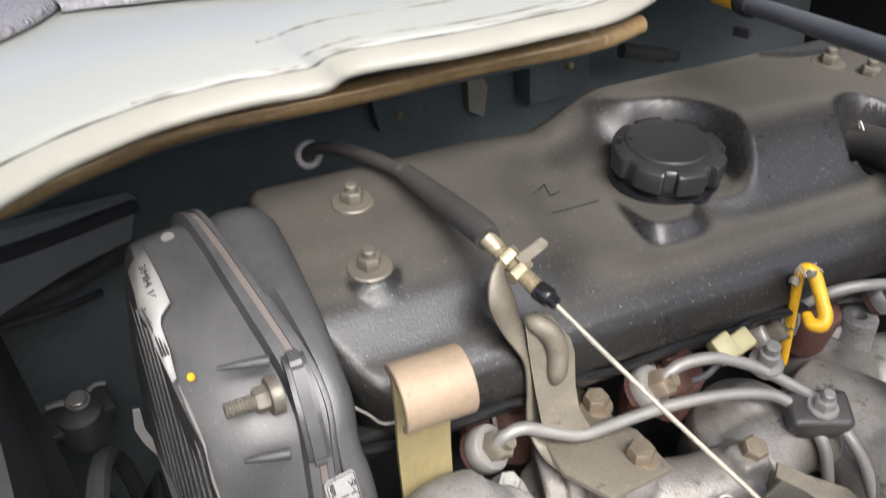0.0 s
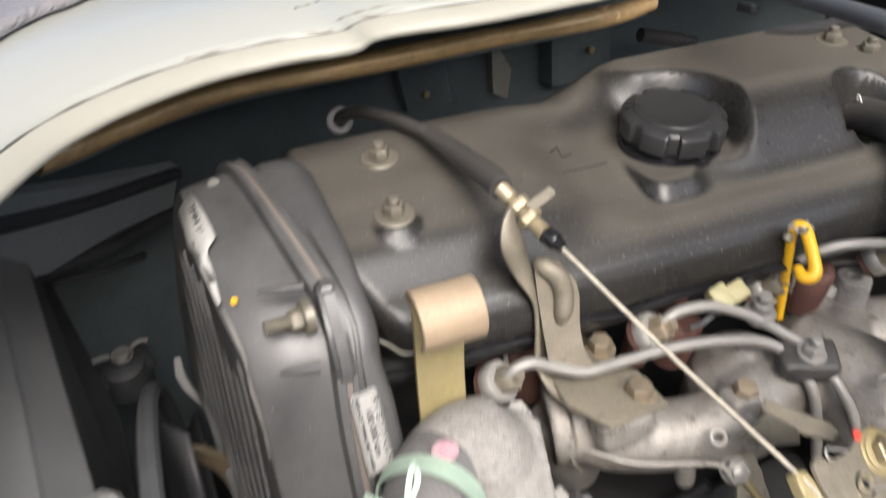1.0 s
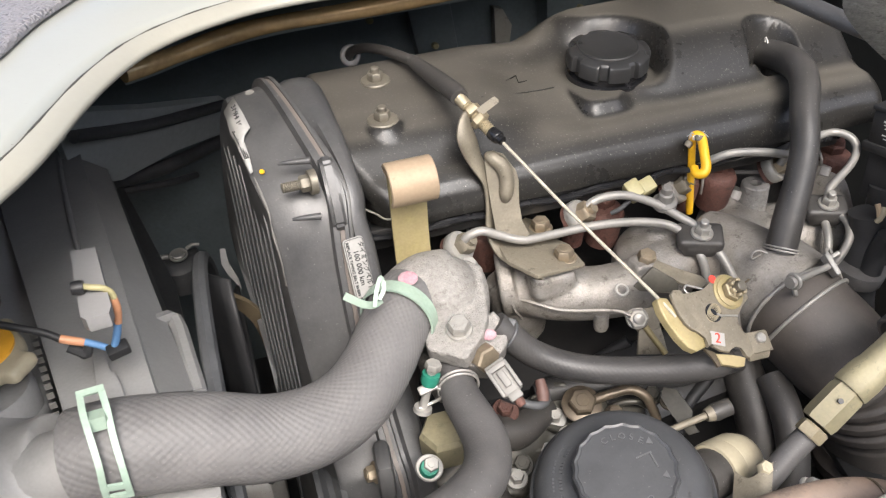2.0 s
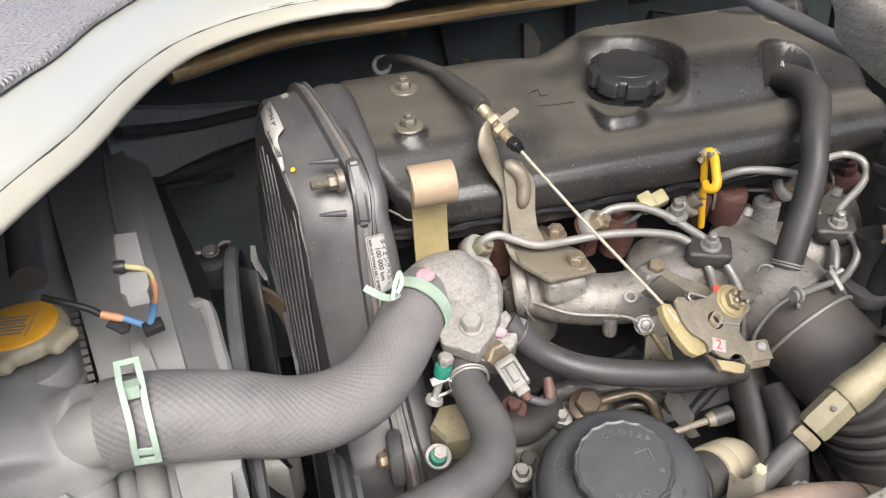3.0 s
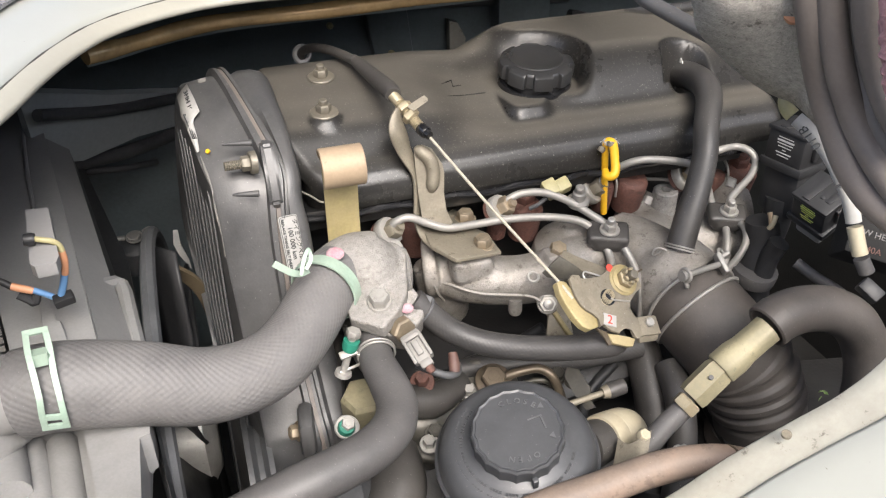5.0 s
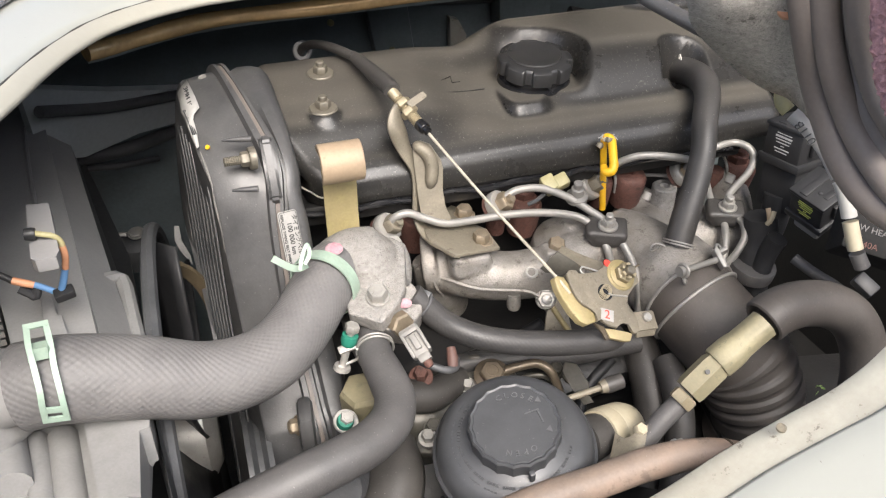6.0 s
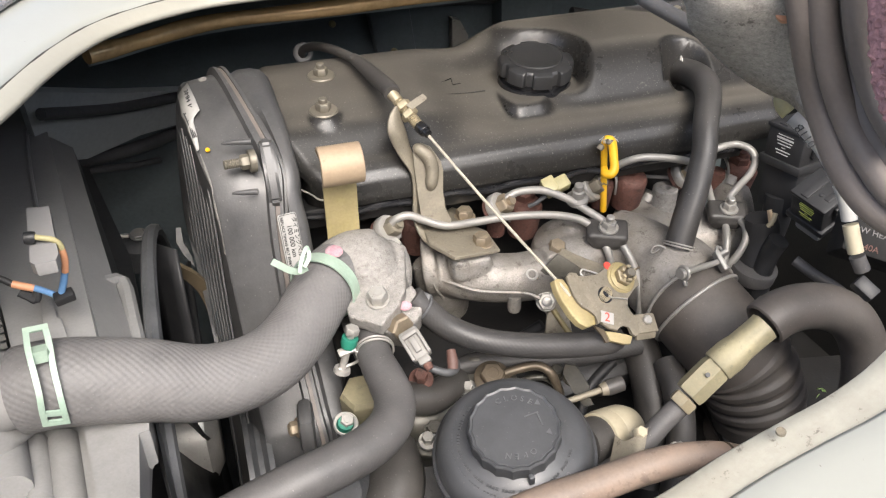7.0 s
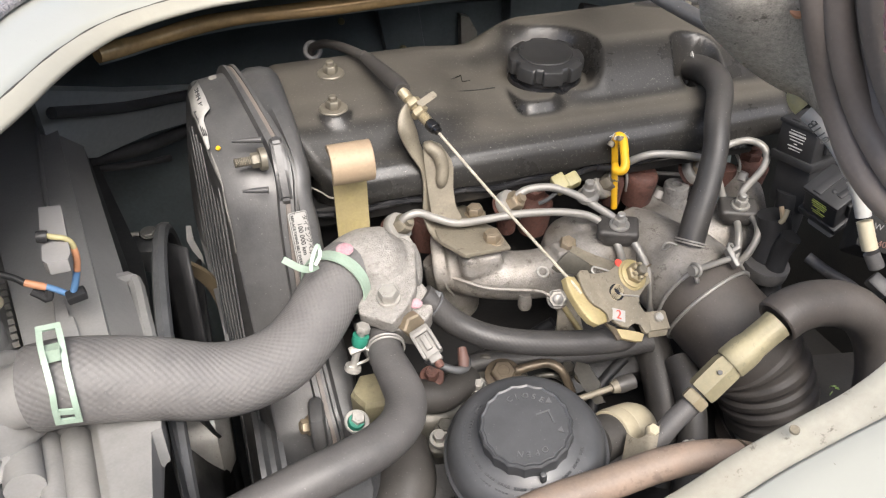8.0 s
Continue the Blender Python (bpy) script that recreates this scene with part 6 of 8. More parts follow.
solo("lower_hose", bm, M_BRAID, "black rubber hose running beneath heater hose", "hose")
bm = bmesh.new()
tube(bm, [(-0.1109, -0.0488, 0.7890), (-0.1024, -0.0562, 0.7869), (-0.0899, -0.0598, 0.7814), (-0.0807, -0.0534, 0.7768), (-0.0770, -0.0432, 0.7759)], 0.003, 10, 6)
solo("sensor_lead", bm, M_BLACK, "black taped lead from temperature sensor", "wire")
bm = bmesh.new()
tube(bm, [(-0.0816, -0.0450, 0.7898), (-0.0825, -0.0515, 0.7842), (-0.0834, -0.0552, 0.7796)], [0.0035, 0.0045, 0.004], 12, 4)
solo("terminal_sleeve", bm, M_SLEEVE, "faded red-brown rubber terminal sleeve", "sleeve")
bm = bmesh.new()
tube(bm, [(-0.066, -0.014, 0.730), (-0.081, -0.026, 0.734), (-0.097, -0.034, 0.736), (-0.118, -0.036, 0.744)], [0.011, 0.0125, 0.0135, 0.0135], 18, 6)
solo("elbow_hose", bm, M_RUBBER, "short black rubber elbow hose on injection pump", "hose")

sensor = thing("temperature_sensor", (-0.113, -0.019, 0.797), "brass coolant temperature sensor with pale grey plug", "sensor")
bm = bmesh.new()
hexagon(bm, (-0.1205, -0.0390, 0.8195), (0.30, -0.80, 0.1), 0.0165, 0.009)
part("hex", bm, M_BRONZE, sensor, "bronze hex body")
pm = facing((-0.113, -0.062, 0.815), (-0.25, -0.62, 0.72), (0.35, -0.45, -0.75))
bm = bmesh.new()
box(bm, pm @ pose(-0.001, 0, -0.001), 0.0235, 0.0150, 0.010, 0.0015)
for s in (-1, 1):
    box(bm, pm @ pose(0.000, s * 0.0064, 0.0045), 0.0205, 0.0028, 0.0050, 0.0010)
box(bm, pm @ pose(-0.0085, 0, 0.0045), 0.0040, 0.0125, 0.0050, 0.0010)
box(bm, pm @ pose(0.0125, 0, 0.000), 0.0060, 0.0095, 0.0085, 0.0012)
plug = part("plug", bm, M_CONN, sensor, "pale grey plastic plug")
bm = bmesh.new()
box(bm, pm @ pose(0.000, 0, 0.0052), 0.0120, 0.0048, 0.0030, 0.0008)
part("latch", bm, M_CONN, plug)
bm = bmesh.new()
lathe(bm, pm @ Vector((0.0145, 0, 0.0005)), (pm @ Vector((1, 0, 0))) - (pm @ Vector((0, 0, 0))), [(0.0030, 0), (0.0034, 0.003), (0.0026, 0.006)], 14)
part("wire_seal", bm, M_RUST, plug, "red-brown wire seal")

# ---- power steering reservoir ----
PSX, PSY, PSZ = -0.068, -0.143, 0.796
res = thing("steering_fluid_reservoir", (PSX, PSY, 0.66), "black plastic power steering reservoir with screw cap", "reservoir")
LEAN = Vector((-0.14, -0.30, 1)).normalized()
RM = Matrix.Translation((PSX, PSY, PSZ)) @ facing((0, 0, 0), LEAN, (1, 0.05, 0))


def leaning(bm):
    bm.transform(RM)
    return bm


bm = bmesh.new()
lathe(bm, (0, 0, 0), (0, 0, 1), [(0.045, -0.15), (0.052, -0.11), (0.0545, -0.075), (0.0545, -0.046), (0.0578, -0.044), (0.0578, -0.038), (0.0555, -0.036), (0.0545, -0.030), (0.051, -0.023), (0.045, -0.0185), (0.038, -0.017), (0.034, -0.016), (0.031, -0.014)], 56)
part("tank", leaning(bm), M_TANK, res)
bm = bmesh.new()
lathe(bm, (0, 0, 0), (0, 0, 1), [(0.029, -0.017), (0.0315, -0.0155), (0.0322, -0.006), (0.0318, -0.0015), (0.0305, 0.0), (0.029, -0.0008), (0.0285, -0.0003)], 192, 18, 0.035, 0.1, 2)
pcap = part("screw_cap", leaning(bm), M_TANK, res, sharp=30)
for text, ang in (("CLOSE", 68), ("OPEN", -100)):
    for i, ch in enumerate(text):
        a = radians(ang - (i - (len(text) - 1) / 2) * 15)
        writing("letter", ch, RM @ pose(0.0215 * math.cos(a), 0.0215 * math.sin(a), 0.0001, 0, 0, math.degrees(a) - 90), 0.0056, M_LETTERLIT, pcap, 0.0005)
for a in (26, -32):
    bm = bmesh.new()
    c, s = math.cos(radians(a)), math.sin(radians(a))
    plate(bm, [(0.0225 * c - 0.0016, 0.0225 * s, 0.0006), (0.0225 * c + 0.002, 0.0225 * s + (0.003 if a > 0 else -0.003), 0.0006), (0.0225 * c + 0.0022, 0.0225 * s - (0.002 if a > 0 else -0.002), 0.0006)], 0.0006)
    part("arrow", leaning(bm), M_LETTERLIT, pcap)
bm = bmesh.new()
box(bm, pose(0.014, 0.004, 0.0003), 0.010, 0.0008, 0.0008)
box(bm, pose(0.018, -0.001, 0.0003), 0.0008, 0.010, 0.0008)
part("mark", leaning(bm), M_LETTERLIT, pcap)
bm = bmesh.new()
box(bm, pose(-0.002, -0.034, -0.011), 0.004, 0.004, 0.010, 0.001)
part("pointer", leaning(bm), M_TANK, res)
bm = bmesh.new()
for i in range(64):
    a = radians(118 + i * 3.3)
    for r in (0.0385, 0.0425):
        if (i * 7 + int(r * 10000)) % 5 and (r < 0.04 or i < 36):
            box(bm, pose(r * math.cos(a), r * math.sin(a), -(0.0167 if r < 0.04 else 0.0182), 0, 0, 118 + i * 3.3 - 90), 0.0016, 0.0019, 0.0006)
part("moulded_print", leaning(bm), M_TANK, res, "moulded lettering too worn to read")
for i, ch in enumerate("STEERING FLUID"):
    a = radians(238 + i * 5.0)
    if ch != " ":
        writing("letter", ch, RM @ pose(0.0435 * math.cos(a), 0.0435 * math.sin(a), -0.0185, 0, 0, math.degrees(a) + 90) @ pose(0, 0, 0, 18, 0, 0), 0.0038, M_LETTERLIT, res, 0.0005)
# ---- cream cover, bracket, air conditioning pipe ----
creamc = thing("cream_end_cap", (0.027, -0.118, 0.742), "cream plastic cap on a black hose end", "cap")
a, b = (Vector(q) for q in [(0.004, -0.128, 0.747), (0.049, -0.110, 0.732)])
bm = bmesh.new()
lathe(bm, a, b - a, [(0.0195, 0), (0.0205, 0.003), (0.0205, 0.012), (0.0198, 0.0125), (0.0205, 0.0135), (0.0202, 0.028), (0.0175, 0.036), (0.012, 0.042), (0.004, 0.045)], 32)
part("shell", bm, M_CREAMPL, creamc)
bm = bmesh.new()
tube(bm, [a - (b - a) * 0.35, a - (b - a) * 0.05, a + (b - a) * 0.1], [0.0165, 0.0178, 0.017], 22, 4)
part("hose_end", bm, M_RUBBER, creamc)
ac = thing("pressure_pipe", (0.032, -0.151, 0.759), "grey metal pipe with yellow zinc hex union", "pipe")
bm = bmesh.new()
tube(bm, [(-0.012, -0.156, 0.739), (0.005, -0.156, 0.748), (0.026, -0.154, 0.761), (0.042, -0.151, 0.775), (0.059, -0.149, 0.788)], 0.0076, 18, 6)
part("pipe", bm, M_HOSE2, ac)
u0, u1, u2, u3 = (Vector(q) for q in [(0.052, -0.151, 0.786), (0.061, -0.149, 0.794), (0.083, -0.146, 0.811), (0.1195, -0.1420, 0.8345)])
d = (u2 - u1).normalized()
bm = bmesh.new()
hexagon(bm, u0, d, 0.0165, 0.0085, 0.2)
part("back_nut", bm, M_BRASS, ac, "brass back nut")
bm = bmesh.new()
prof = [(0.0080, 0.0)]
for k in range(4):
    prof += [(0.0083, 0.0008 + 0.0016 * k), (0.0075, 0.0016 + 0.0016 * k)]
lathe(bm, u0 + d * 0.0105, d, prof, 24)
part("thread", bm, M_BRONZE, ac)
bm = bmesh.new()
hexagon(bm, u1 - d * 0.002, d, 0.0195, (u2 - u1).length + 0.002, 0.35)
hx = part("union_nut", bm, M_FERRULE, ac, "yellow zinc union nut", 25)
bm = bmesh.new()
lathe(bm, Vector((0.069, -0.154, 0.812)), (-0.2, -0.62, 0.72), [(0.0017, -0.001), (0.0017, 0.0002)], 12)
part("paint_dot", bm, M_INK, ac)
bm = bmesh.new()
lathe(bm, u2 - d * 0.002, u3 - u2, [(0.0112, 0), (0.0120, 0.0015), (0.0121, 0.012), (0.0117, 0.016), (0.0108, 0.021), (0.0106, (u3 - u2).length * 0.8), (0.0108, (u3 - u2).length)], 32, 6, 0.06)
part("ferrule", bm, M_FERRULE, ac, "dull olive crimped ferrule")
bm = bmesh.new()
ribbon(bm, spline([(0.002, -0.154, 0.760), (0.003, -0.162, 0.762), (0.006, -0.166, 0.765), (0.013, -0.166, 0.769), (0.021, -0.163, 0.770)], 4), [(0.0075, 0.0105, 0.004)] * 17, 0.0022)
part("saddle", bm, M_ZINC, ac, "yellow zinc pipe saddle")
bolt("bolt", (0.021, -0.153, 0.771), (0.2, -0.5, 0.8), 0.008, 0.006, ac, 0, M_CREAMPL)
cond = thing("corrugated_conduit", (0.170, -0.128, 0.830), "thick black rubber sleeve over the pipe", "hose")
bm = bmesh.new()
tube(bm, [(0.127, -0.1370, 0.8345), (0.138, -0.1355, 0.8365), (0.155, -0.133, 0.835), (0.178, -0.133, 0.829), (0.197, -0.138, 0.817), (0.209, -0.144, 0.796), (0.210, -0.153, 0.772), (0.204, -0.162, 0.742)], [0.0168, 0.0168, 0.0168, 0.0170, 0.0170, 0.0168, 0.0165, 0.0165], 28, 8)
part("sleeve", bm, M_DUCT, cond)
bm = bmesh.new()
lathe(bm, (0.1195, -0.1388, 0.8315), (0.0115, 0.0022, 0.0050), [(0.0125, 0.012), (0.0138, 0.0005), (0.0152, -0.0003), (0.0166, 0.0008), (0.0168, 0.012)], 36)
part("sleeve_mouth", bm, M_DUCT, cond, "cut open end of the sleeve")
bm = bmesh.new()
tube(bm, [(-0.110, -0.193, 0.766), (-0.066, -0.189, 0.771), (-0.026, -0.187, 0.772), (0.011, -0.186, 0.775), (0.043, -0.190, 0.777), (0.068, -0.197, 0.774), (0.094, -0.212, 0.767)], [0.0112, 0.0112, 0.0112, 0.0112, 0.0105, 0.0105, 0.0105], 20, 6)
rh = thing("return_hose", (-0.026, -0.187, 0.772), "brown-stained rubber hose along the sill", "hose")
part("hose", bm, M_TANHOSE, rh)
bm = bmesh.new()
ring(bm, (0.064, -0.196, 0.775), (0.9, 0.1, -0.1), 0.0108, 0.0009, 24, 6)
part("clip", bm, M_DKBRONZE, rh)
hb = thing("hose_bracket", (0.035, -0.169, 0.760), "zinc bracket with small bolt on hose", "bracket")
bm = bmesh.new()
plate(bm, [(0.022, -0.167, 0.760), (0.031, -0.167, 0.765), (0.042, -0.169, 0.765), (0.042, -0.174, 0.760), (0.030, -0.175, 0.761)], 0.003, 0.0006)
part("plate", bm, M_TAN, hb)
bolt("bolt", (0.041, -0.171, 0.765), (0.4, -0.5, 0.75), 0.009, 0.006, hb, 0.0065, M_STEEL, 0.002)

# ---- relays and wiring beside the bulkhead ----
def relay(p, right, up, w, h, d, ink, label):
    r, u = Vector(right).normalized(), Vector(up)
    u = (u - r * u.dot(r)).normalized()
    n = r.cross(u)
    m = Matrix.Translation(p) @ Matrix((r, u, n)).transposed().to_4x4()
    th = thing("relay", m @ Vector((0, -h, -d / 2)), label, "relay", "relays")
    bm = bmesh.new()
    box(bm, m @ pose(0, 0, -d / 2), w, h, d, 0.0022, 2)
    part("case", bm, M_CAP, th)
    bm = bmesh.new()
    box(bm, m @ pose(0, -h * 0.56, -d / 2), w * 1.16, h * 0.26, d * 1.12, 0.002, 2)
    part("skirt", bm, M_CAP, th)
    bm = bmesh.new()
    box(bm, m @ pose(0, h * 0.5 - 0.001, -d / 2), w * 1.07, 0.0042, d * 1.07, 0.0014, 2)
    part("lid", bm, M_CAP, th)
    bm = bmesh.new()
    box(bm, m @ pose(-w * 0.16, h * 0.5 + 0.0013, -d * 0.5), w * 0.22, 0.0022, d * 0.92, 0.0006)
    box(bm, m @ pose(w * 0.30, h * 0.5 + 0.0011, -d * 0.62), w * 0.16, 0.0016, d * 0.66, 0.0005)
    part("lid_rib", bm, M_CAP, th)
    bm = bmesh.new()
    lathe(bm, m @ Vector((w * 0.10, h * 0.5 + 0.0010, -d * 0.36)), u, [(0.0020, 0), (0.0020, 0.0009), (0.0014, 0.0012)], 12)
    part("lid_stud", bm, M_CAP, th)
    bm = bmesh.new()
    box(bm, m @ pose(w * 0.56, h * 0.05, -d * 0.5), w * 0.10, h * 0.55, d * 0.30, 0.0008)
    part("side_latch", bm, M_CAP, th)
    bm = bmesh.new()
    for i, (ww, hh) in enumerate(((0.5, 0.022), (0.56, 0.06), (0.52, 0.028), (0.44, 0.028), (0.12, 0.02), (0.5, 0.032), (0.4, 0.022))):
        box(bm, m @ pose(0, h * (0.28 - 0.088 * i), 0.0003), w * ww * 0.8, h * hh * 0.8, 0.0005)
    part("print", bm, ink, th, "small print, too fine to read")
    return th, m


r1, m1 = relay((0.241, 0.019, 0.881), (0.26, -0.966, -0.014), (0.031, -0.007, 1), 0.0372, 0.0315, 0.034, M_GREY, "black plastic relay with pale grey print, on harness")
bm = bmesh.new()
box(bm, m1 @ pose(0, -0.043, -0.018), 0.036, 0.044, 0.028, 0.003)
tube(bm, [m1 @ Vector((0, -0.05, -0.012)), m1 @ Vector((0.001, -0.075, -0.012)), m1 @ Vector((-0.006, -0.11, -0.015))], 0.013, 16, 4)
part("socket", bm, M_CAP, r1, "black relay socket with taped harness")
r2, m2 = relay((0.224, -0.042, 0.851), (0.286, -0.936, -0.203), (-0.321, -0.294, 0.90), 0.0320, 0.0280, 0.032, M_LIME, "black plastic relay with lime print, grey socket")
bm = bmesh.new()
box(bm, m2 @ pose(0.0, -0.026, -0.016), 0.025, 0.020, 0.024, 0.003)
part("socket", bm, M_SHROUD, r2, "pale grey relay socket")
bm = bmesh.new()
tube(bm, [(0.211, -0.056, 0.816), (0.220, -0.071, 0.809), (0.238, -0.083, 0.797), (0.255, -0.092, 0.779)], 0.0045, 10, 5)
part("lead", bm, M_HOSE2, r2, "grey sleeved lead")
bm = bmesh.new()
tube(bm, [(0.228, 0.013, 0.816), (0.230, 0.010, 0.793), (0.224, 0.008, 0.765), (0.225, 0.003, 0.724), (0.230, -0.011, 0.679)], [0.014, 0.016, 0.018, 0.018, 0.018], 18, 6)
solo("wiring_loom", bm, M_CAP, "black taped wiring loom below the relays", "wiring")
bm = bmesh.new()
tube(bm, [(0.230, -0.012, 0.806), (0.226, -0.007, 0.786), (0.220, -0.009, 0.759)], 0.009, 14, 5)
solo("branch_loom", bm, M_CAP, "black corrugated branch of wiring loom", "wiring")
bm = bmesh.new()
lathe(bm, (0.219, 0.001, 0.770), (0.1, -0.2, 1), [(0.021, -0.006), (0.0215, -0.005), (0.0215, 0.005), (0.021, 0.006)], 24)
solo("loom_band", bm, M_HOSE2, "grey rubber band round the wiring loom", "band")
for q, mt, nm in (([(0.225, 0.002, 0.830), (0.225, -0.001, 0.825), (0.226, -0.003, 0.817)], M_TAN, "copper-coloured wire at relay socket"), ([(0.229, -0.002, 0.828), (0.226, -0.004, 0.822), (0.224, -0.002, 0.816)], M_CREAMPL, "white wire at relay socket")):
    bm = bmesh.new()
    tube(bm, q, 0.0022, 8, 3)
    solo("wire", bm, mt, nm, "wire", "relay wires")
bm = bmesh.new()
tube(bm, [(0.215, 0.001, 0.766), (0.220, -0.002, 0.748), (0.222, -0.006, 0.728)], 0.005, 10, 4)
solo("yellow_lead", bm, M_CONNY, "yellow-green lead beneath wiring loom", "wire")

white = thing("wrapped_lead", (0.12, 0.05, 1.0), "grey sleeved lead with black clip and taped white end", "wire")
LEAD = [(0.222, 0.52, 0.968), (0.179, 0.35, 0.988), (0.152, 0.25, 0.999), (0.125, 0.15, 1.010), (0.098, 0.05, 1.0205), (0.085, 0.0, 1.0245)] + [(0.100, -0.057, 1.015), (0.108, -0.091, 1.010), (0.119, -0.115, 0.997)]
bm = bmesh.new()
tube(bm, LEAD, 0.0054, 16, 6)
part("sleeve", bm, M_HOSE2, white)
for y0, y1, mt, nm in ((0.214, 0.183, M_YELLOW, "yellow_band"),):
    bm = bmesh.new()
    tube(bm, [(0.152 - 0.268 * (0.25 - y0), y0, 0.999 + 0.112 * (0.25 - y0)), (0.152 - 0.268 * (0.25 - y1), y1, 0.999 + 0.112 * (0.25 - y1))], 0.0062, 16, 2)
    part(nm, bm, mt, white, "bright yellow tape band")
bm = bmesh.new()
lathe(bm, (0.1336, 0.181, 1.0067), (-0.268, -1, 0.11), [(0.0070, 0), (0.0079, 0.002), (0.0079, 0.014), (0.0070, 0.016)], 20)
box(bm, pose(0.1325, 0.172, 1.0165, 0, 0, 15), 0.010, 0.020, 0.006, 0.0015)
box(bm, pose(0.134, 0.170, 1.0155, 0, 0, 15), 0.006, 0.014, 0.005, 0.001)
box(bm, pose(0.1315, 0.174, 0.990, 0, 0, 15), 0.006, 0.012, 0.006, 0.001)
part("clip", bm, M_CAP, white, "black plastic retaining clip")
ends = spline([(0.118, -0.113, 0.998)] + [(0.116, -0.118, 0.987), (0.124, -0.131, 0.977), (0.131, -0.143, 0.966), (0.135, -0.155, 0.953), (0.138, -0.163, 0.941), (0.140, -0.170, 0.926), (0.142, -0.178, 0.910), (0.146, -0.183, 0.899)], 6)
for i0, i1, mt, nm in ((0, 9, M_CONNY, "yellow_tape"), (9, 26, M_PAPER, "printed_tape"), (26, 36, M_PAPER, "tape_wrap"), (36, 43, M_CREAMPL, "cream_tape"), (43, 49, M_HOSE2, "shrink_sleeve")):
    bm = bmesh.new()
    tube(bm, ends[i0:i1], 0.0048, 14, 1, smooth=False)
    part(nm, bm, mt, white)
tm = facing((0.121, -0.137, 0.974), (-0.5, -0.6, 0.6), (-0.30, 0.42, 0.55))
writing("print", "011B", tm @ pose(0, 0, 0.0012), 0.008, M_INK, white)
bm = bmesh.new()
m = facing((0.224, -0.140, 0.884), (-0.35, -0.7, 0.6), (0.8, -0.5, -0.25))
box(bm, m @ pose(0, 0, -0.02), 0.078, 0.045, 0.04, 0.003)
fuse = solo("fuse_box", bm, M_MATT, "black fuse box lid with pale printed legend", "fuse box")
writing("print", "OW HEAD", m @ pose(-0.021, -0.0055, 0.0004), 0.0062, M_HOSE2, fuse)
writing("print", "40A", m @ pose(-0.020, -0.0165, 0.0004), 0.0062, M_RUST, fuse)
bm = bmesh.new()
box(bm, facing((0.131, -0.202, 0.901), (-0.3, -0.6, 0.7), (0.5, -0.5, -0.7)), 0.014, 0.009, 0.009, 0.0015)
solo("small_connector", bm, M_CAP, "small black connector on wrapped lead", "connector")

# ---- felt flap and rubber seal at the rear of the opening ----
flap = thing("felt_flap", (0.061, -0.134, 1.044), "grey felt insulation flap hanging over engine bay", "insulation flap")
fa = spline([(-0.007, -0.168, 1.109), (-0.000, -0.166, 1.087), (0.007, -0.162, 1.074), (0.021, -0.152, 1.056), (0.054, -0.142, 1.027), (0.076, -0.148, 1.013), (0.087, -0.160, 1.007), (0.083, -0.201, 1.000)], 5)
fb = spline([(0.004, -0.174, 1.114), (0.012, -0.173, 1.090), (0.019, -0.175, 1.077), (0.034, -0.169, 1.061), (0.059, -0.161, 1.038), (0.077, -0.162, 1.023), (0.084, -0.171, 1.017), (0.083, -0.203, 1.008)], 5)
fc = spline([(0.044, -0.189, 1.123), (0.050, -0.193, 1.099), (0.055, -0.195, 1.083), (0.062, -0.195, 1.067), (0.071, -0.194, 1.049), (0.077, -0.194, 1.036), (0.080, -0.198, 1.028), (0.079, -0.211, 1.015)], 5)
fd = [p + Vector((0.10, 0.02, 0.03)) for p in fc]
bm = bmesh.new()
rows = []
for k, r in enumerate((fa, fb, fc, fd)):
    rows.append([p + Vector((0.0008 * math.sin(i * 0.7 + k), 0.0006 * math.sin(i * 0.9), 0.0)) for i, p in enumerate(r)])
loft(bm, rows)
sheet = part("felt_sheet", bm, M_FELT, flap, sharp=80)
sol = sheet.modifiers.new("pile", 'SOLIDIFY')
sol.thickness, sol.offset = 0.006, -1
bm = bmesh.new()
m = facing((0.051, -0.184, 1.071), (-0.45, -0.75, 0.45), (0.8, -0.5, 0.1))
lathe(bm, m @ Vector((0, 0, 0)), (-0.45, -0.75, 0.45), [(0.006, -0.004), (0.006, 0.003)], 18)
part("orange_dot", bm, M_ORANGE, flap, "orange dot of a sticker")
bm = bmesh.new()
box(bm, m @ pose(-0.002, 0.009, 0.001, 0, 0, -30), 0.012, 0.012, 0.004)
part("sticker", bm, M_PAPER, flap, "white sticker remnant")

